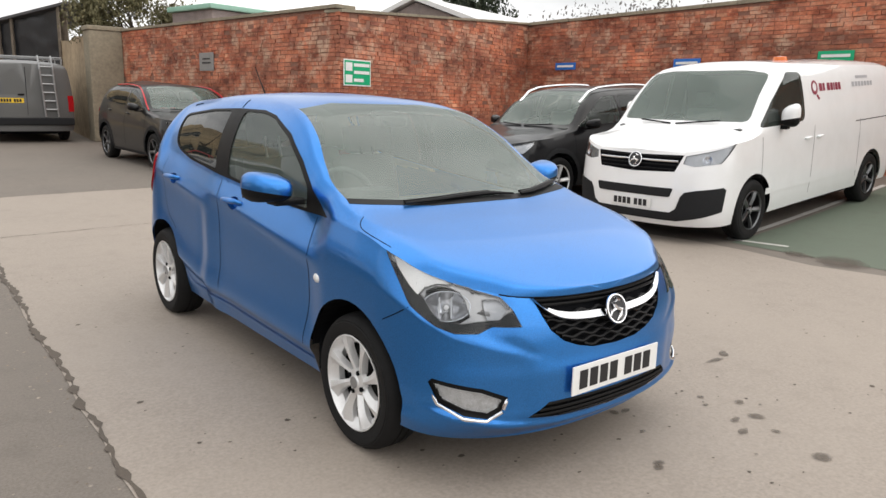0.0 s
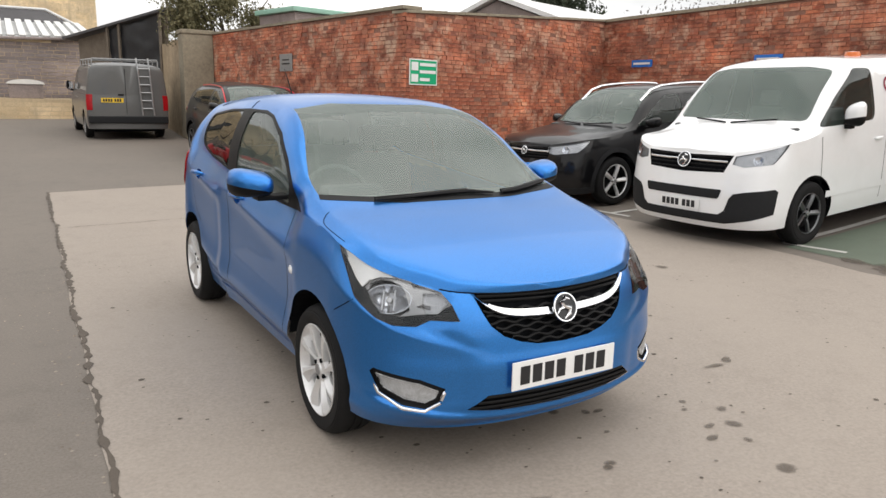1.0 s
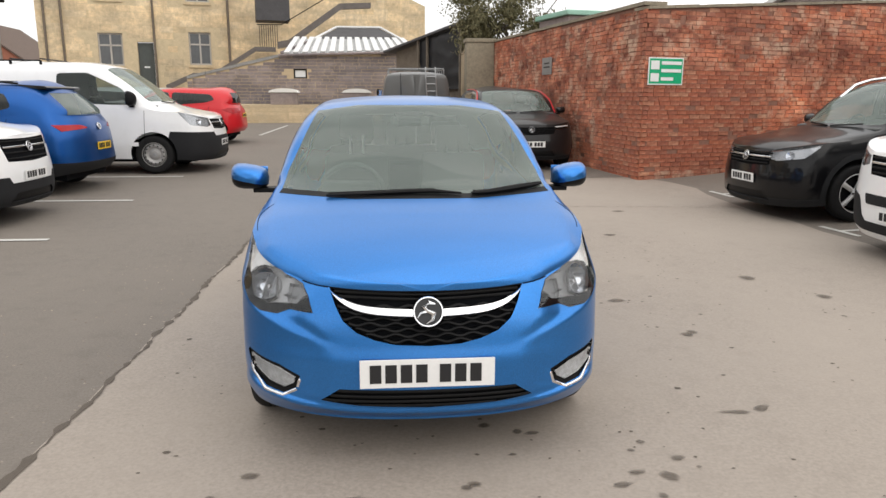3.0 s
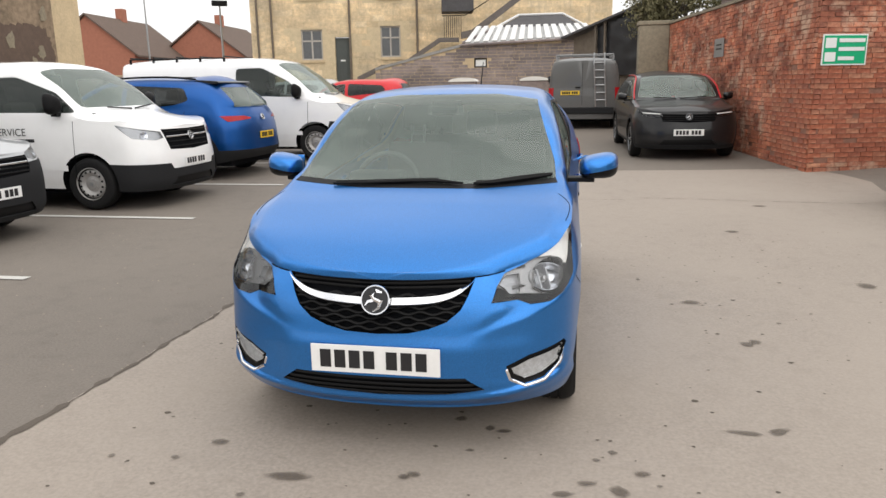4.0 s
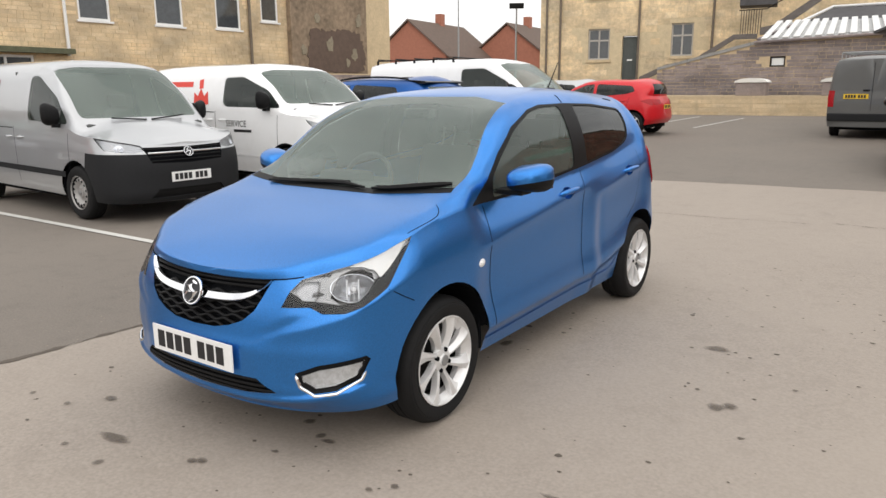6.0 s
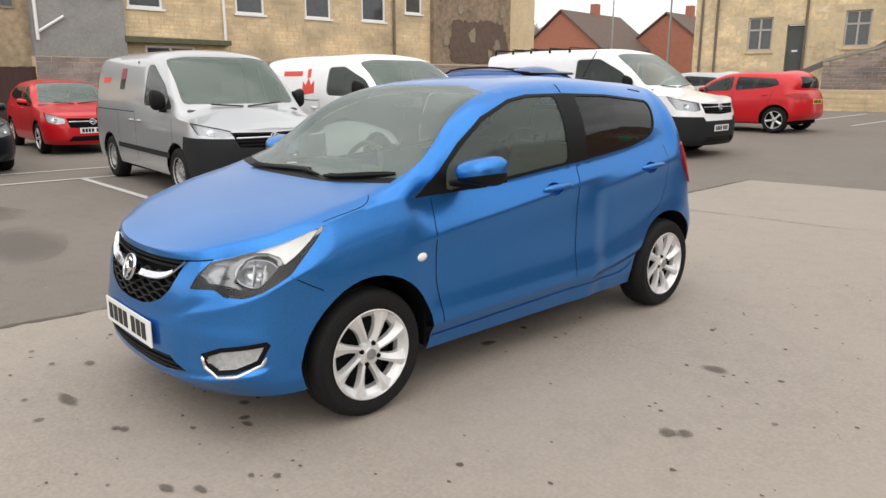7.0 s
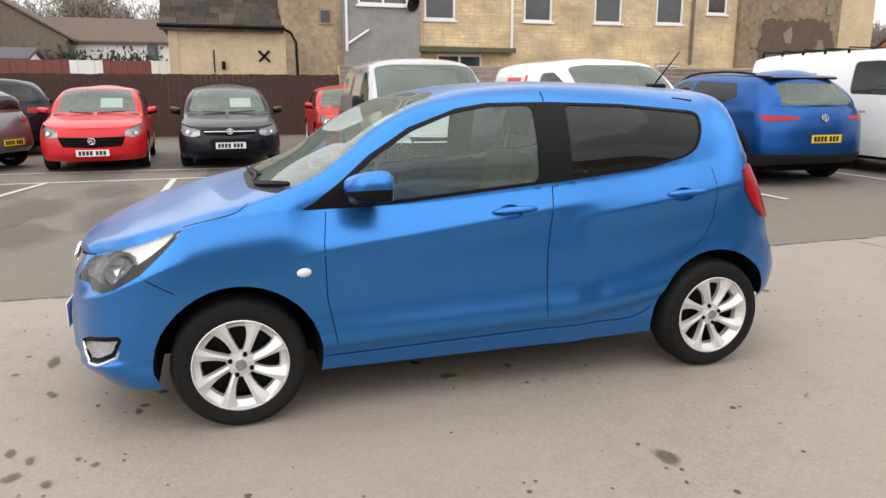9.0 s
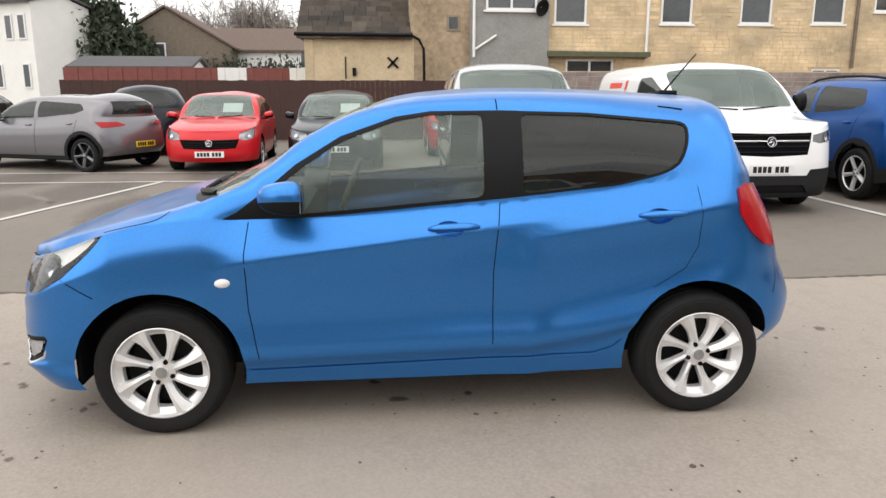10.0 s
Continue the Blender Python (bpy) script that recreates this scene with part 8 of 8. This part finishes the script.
def bumper_scoop(q):
    """Black lower bumper: a strip across the foot that turns up into a pod at each corner."""
    side = [(q.sx(0.47), 0.375), (q.sx(0.53), 0.42), (q.sx(0.57), 0.55), (q.sx(0.61), 0.60), (q.sx(0.72), 0.625), (q.sy(q.yf + 0.30), 0.655), (q.sy(q.yf + 0.335), 0.63), (q.sy(q.yf + 0.31), 0.40), (q.sx(0.78), 0.335), (q.sx(0.55), 0.285)]
    return [(-a, z) for a, z in side] + list(reversed(side))


v, sh, hull = parked("panel_van", "white panel van with black lower bumper and amber beacon", "van", place(6.94, 1.40, -88, 3.275), vs_, M_WHITE, "van", 0.34, 0.215, 5, M_DARKALLOY, 0.0, 0.0, False, (0.455, 0.8), True, 0.19, (0.60, 1, 0.875, 0.975, 0.13), slots=False, tail_style="van", win=(0.08, 0.42), win_top=0.145, extra=((bumper_scoop, False), (lambda q: soften([(-q.sx(0.46), 0.54), (q.sx(0.46), 0.54), (q.sx(0.49), 0.635), (-q.sx(0.49), 0.635)], 0.02), False)), badge_r=0.085, mirror_y=0.56, seam_y=1.9)
b = bmesh.new()
add_lathe(b, [(0.09, 0.0), (0.09, 0.09), (0.075, 0.13), (0.0, 0.14)], 20, pose(0.30, 0.1, 1.86))
part("beacon", b, M_ORANGE, v, "amber warning beacon", 40)
for poly in (circle(-0.19, 1.62, 0.085, 16), [(-0.16, 1.52), (-0.13, 1.545), (-0.07, 1.49), (-0.10, 1.47)]):
    side_mark(v, hull, 1, poly, M_DECALR, "emblem", "dark red emblem")
side_mark(v, hull, 1, circle(-0.19, 1.625, 0.05, 14), M_WHITE, "emblem")
for y0, y1 in ((-0.06, 0.02), (0.04, 0.10), (0.16, 0.24), (0.26, 0.33), (0.35, 0.38), (0.40, 0.47), (0.49, 0.56)):
    side_mark(v, hull, 1, bar(y0, y1, 1.575, 1.665), M_DECALR)
for q in range(7):
    side_mark(v, hull, 1, bar(0.92 + q * 0.1, 0.99 + q * 0.1, 1.60, 1.66), M_DECALG)
side_mark(v, hull, 1, bar(1.06, 1.46, 1.70, 1.735), M_DECALG)

suv = car_spec(4.48, 1.86, 1.61, 2.675, 0.92, 0.86, 1.02, 0.35, 0.85, 0.44, back=0.56)
v, sh, hull = parked("suv_car", "glossy black sport utility car with silver roof rails", "car", place(6.70, 4.27, -88, 2.675), suv, M_BLACKP, "car", 0.34, 0.23, 5, M_ALLOY, 0, 0.30, False, (0.52, 0.72), True, 0.17, (0.50, 1, 0.75, 0.85, 0.08))
for s in (1, -1):
    part("roof_rail", add_tube(bmesh.new(), [(s * 0.60, y, float(sh.rz(y)) + (0.055 if 0 < i < 9 else 0.0)) for i, y in enumerate(np.linspace(-0.55, 1.35, 10))], 0.02, 6), M_CHROME, v, "silver roof rail", 50)
mok = car_spec(4.15, 1.86, 1.53, 2.56, 0.80, 0.84, 1.0, 0.38, 0.85, 0.22)
v, sh, hull = parked("crossover_car", "dark grey crossover car with a red roof line", "car", place(2.57, 11.0, 3.4, 2.56), mok, M_GREYP, "car", 0.33, 0.225, 5, M_DARKALLOY, 0, 0.28, True, (0.50, 0.72), True, 0.15, (0.52, 1, 0.76, 0.83, 0.05), chrome=False)
for s in (1, -1):
    part("roof_stripe", add_tube(bmesh.new(), [(s * (float(sh.rx(y)) + 0.012), y, float(sh.rz(y)) + 0.0) for y in np.linspace(mok["key"]["c0"] + 0.05, 1.1, 16)], 0.014, 6), M_RED, v, "red roof line")

dv = van_spec(5.0, 1.96, 1.95, 3.1, 0.93, 0.97, 1.14, 0.0, 0.95, 0.87)
v, sh, hull = parked("ladder_van", "dark grey van with roof rack and rear ladder", "van", place(0.90, 18.75, 180, 3.1), dv, M_VANGREY, "van", 0.34, 0.21, "steel", M_STEEL, 0.62, 0, False, (0.52, 1.0), True, 0.17, (0.62, 1, 0.83, 0.965, 0.1), tail_style="van", rear_glass=False, plate_x=0.38)
part("shut_line", box_bm(0.05, 0.058, 2.505, 2.524, 0.66, 1.78), M_SEAM, v)
part("door_handle", box_bm(0.10, 0.24, 2.51, 2.54, 1.12, 1.16, None, 0.01), M_TRIM, v, "black rear door handle")
rack(v, 0.78, -0.6, 2.3, 2.0, M_GALV)
lad = part("ladder", add_tube(bmesh.new(), [(-0.32, 2.56, 0.62), (-0.25, 2.56, 1.75), (-0.25, 2.4, 2.06)], 0.022, 6), M_GALV, v, "silver rear ladder")
part("ladder_rail", add_tube(bmesh.new(), [(-0.60, 2.56, 0.62), (-0.53, 2.56, 1.75), (-0.53, 2.4, 2.06)], 0.022, 6), M_GALV, lad)
for q in range(6):
    part("rung", add_tube(bmesh.new(), [(-0.585 + q * 0.012, 2.555, 0.80 + q * 0.2), (-0.305 + q * 0.012, 2.555, 0.80 + q * 0.2)], 0.02, 6), M_GALV, lad)
part("rear_bumper", box_bm(-0.95, 0.95, 2.42, 2.56, 0.42, 0.60, None, 0.03), M_BUMPER, v, "worn dark grey rear bumper")

# row across the yard
cd = van_spec(4.39, 1.83, 1.87, 2.755, 0.91, 0.86, 1.05, -0.02, 0.85, 0.80)
v, sh, hull = parked("small_van", "silver small van with dark plastic bumpers", "van", place(-7.08, 1.66, 87.5, 2.755), cd, M_SILVER, "van", 0.315, 0.195, "steel", M_STEEL, 0.79, 0, False, (0.50, 0.8), True, 0.19, (0.58, 1, 0.79, 0.865, 0.16), tail_style="van", win=(0.13, 0.28))
side_mark(v, hull, -1, bar(0.62, 0.84, 1.33, 1.47), M_NAVY, "side_patch", "dark blue patch")
side_mark(v, hull, -1, bar(0.62, 0.84, 1.47, 1.62), M_DECALR, "side_patch")
side_mark(v, hull, -1, bar(1.35, 1.7, 1.42, 1.5), M_DECALF)
ce = van_spec(4.40, 1.85, 1.85, 2.785, 0.92, 0.99, 1.145, 0.03, 0.84, 0.82)
v, sh, hull = parked("small_van", "white small service van with dark lower bumper", "van", place(-6.55, 4.36, 89, 2.785), ce, M_WHITE, "van", 0.325, 0.20, "steel", M_STEEL, 0.57, 0, False, (0.555, 0.8), True, 0.27, (0.60, 1, 0.85, 0.945, 0.10), tail_style="van", win=(0.08, 0.5))
for poly in ([(0.32, 1.24), (0.68, 1.20), (0.70, 1.42), (0.60, 1.36), (0.54, 1.48), (0.44, 1.36), (0.36, 1.44)], [(0.48, 1.48), (0.58, 1.47), (0.60, 1.60), (0.50, 1.62)]):
    side_mark(v, hull, -1, poly, M_DECALF, "red_emblem", "bright red splash emblem")
side_mark(v, hull, -1, bar(0.75, 1.35, 1.50, 1.58), M_DECALF)
words(v, hull, -1, "SERVICE", -0.10, 0.92, 0.13, M_INK)
side_mark(v, hull, -1, bar(-0.68, -0.28, 0.84, 0.88), M_INK)
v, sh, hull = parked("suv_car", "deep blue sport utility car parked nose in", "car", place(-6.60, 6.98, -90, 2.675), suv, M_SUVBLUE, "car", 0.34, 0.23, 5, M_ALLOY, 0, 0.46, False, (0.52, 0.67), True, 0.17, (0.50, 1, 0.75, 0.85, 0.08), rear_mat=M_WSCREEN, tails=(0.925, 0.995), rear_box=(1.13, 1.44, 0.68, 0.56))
b = bmesh.new()
add_prism(b, [(1.30, 1.56), (1.68, 1.535), (1.71, 1.51), (1.68, 1.49), (1.30, 1.51)], 1.18, Matrix(((0, 0, 1, -0.59), (1, 0, 0, 0), (0, 1, 0, 0), (0, 0, 0, 1))))
bmesh.ops.recalc_face_normals(b, faces=b.faces)
bmesh.ops.bevel(b, geom=b.edges[:], offset=0.012, segments=2, affect="EDGES")
part("rear_spoiler", b, M_BLACKP, v, "black roof spoiler", 40)
badge(v, surf_matrix(sh, sh.S[-1] - 0.02, 0.955, 0.01), 0.055)
part("roof_rail", add_tube(bmesh.new(), [(0.56, y, float(sh.rz(y)) + 0.05) for y in np.linspace(-0.5, 1.3, 8)], 0.018, 6), M_TRIM, v)
part("roof_rail", add_tube(bmesh.new(), [(-0.56, y, float(sh.rz(y)) + 0.05) for y in np.linspace(-0.5, 1.3, 8)], 0.018, 6), M_TRIM, v)
tv = van_spec(5.1, 1.96, 1.96, 3.1, 1.03, 0.97, 1.15, 0.0, 0.95, 0.87)
v, sh, hull = parked("panel_van", "white panel van with roof rack and black bumper", "van", place(-5.72, 9.65, 90, 3.1), tv, M_WHITE, "van", 0.335, 0.21, "steel", M_STEEL, 0.74, 0, False, (0.52, 0.9), True, 0.19, (0.62, 1, 0.82, 0.965, 0.12), tail_style="van")
rack(v, 0.78, 0.3, 2.3, 1.955, M_TRIM)
decal(v, sh, -sh.sy(-0.35), -sh.sy(0.25), 0.93, 0.97, M_DECALG)
cor = car_spec(4.02, 1.74, 1.47, 2.51, 0.83, 0.74, 0.93, 0.35, 0.85, 0.25)
parked("hatchback_car", "red hatchback parked side on beyond the vans", "car", place(-5.75, 15.85, -90, 2.51), cor, M_RED, "car", 0.31, 0.21, 5, M_ALLOY)
ast = car_spec(4.37, 1.81, 1.48, 2.66, 0.90, 0.72, 0.92, 0.38, 0.95, 0.35)
parked("hatchback_car", "black hatchback with a paper in the windscreen", "car", place(-11.98, -1.02, 90, 2.66), ast, M_NAVY, "car", 0.32, 0.22, 5, M_ALLOY, plates=(0.43, 0.75), grille=0.10, sheet_card=True)
parked("hatchback_car", "red hatchback facing out with a paper in the windscreen", "car", place(-11.93, -3.38, 92, 2.51), cor, M_RED, "car", 0.31, 0.21, 5, M_ALLOY, plates=(0.345, 0.75), mouth=(0.45, 0.615, 0.62), slots=False, chrome=False, lamps=(0.64, 0.98, 0.60, 0.72, 0.12), sheet_card=True)
parked("hatchback_car", "red hatchback parked beside the silver van", "car", place(-14.5, 1.85, 88, 2.51), cor, M_RED, "car", 0.31, 0.21, 5, M_ALLOY)
cof = car_spec(4.06, 1.76, 1.43, 2.54, 0.84, 0.74, 0.92, 0.3, 0.9, 0.3)
parked("hatchback_car", "silver and lilac hatchback with dark roof", "car", place(-11.5, -6.47, -24, 2.54), cof, M_PURPLE, "car", 0.32, 0.23, 5, M_DARKALLOY, 0, 0.30, plates=(0.45, 0.50), tails=(0.84, 0.93))
parked("suv_car", "dark blue sport utility car with roof rails", "car", place(-15.6, -6.0, -75, 2.675), suv, M_NAVY, "car", 0.34, 0.23, 5, M_ALLOY)
parked("hatchback_car", "dark hatchback parked near the fence", "car", place(-15.8, -10.4, -80, 2.66), ast, M_BLACKP, "car", 0.32, 0.22, 5, M_ALLOY)
parked("hatchback_car", "silver hatchback beyond the white van", "car", place(-8.6, 18.4, -90, 2.51), cor, M_SILVER, "car", 0.31, 0.21, 5, M_ALLOY)
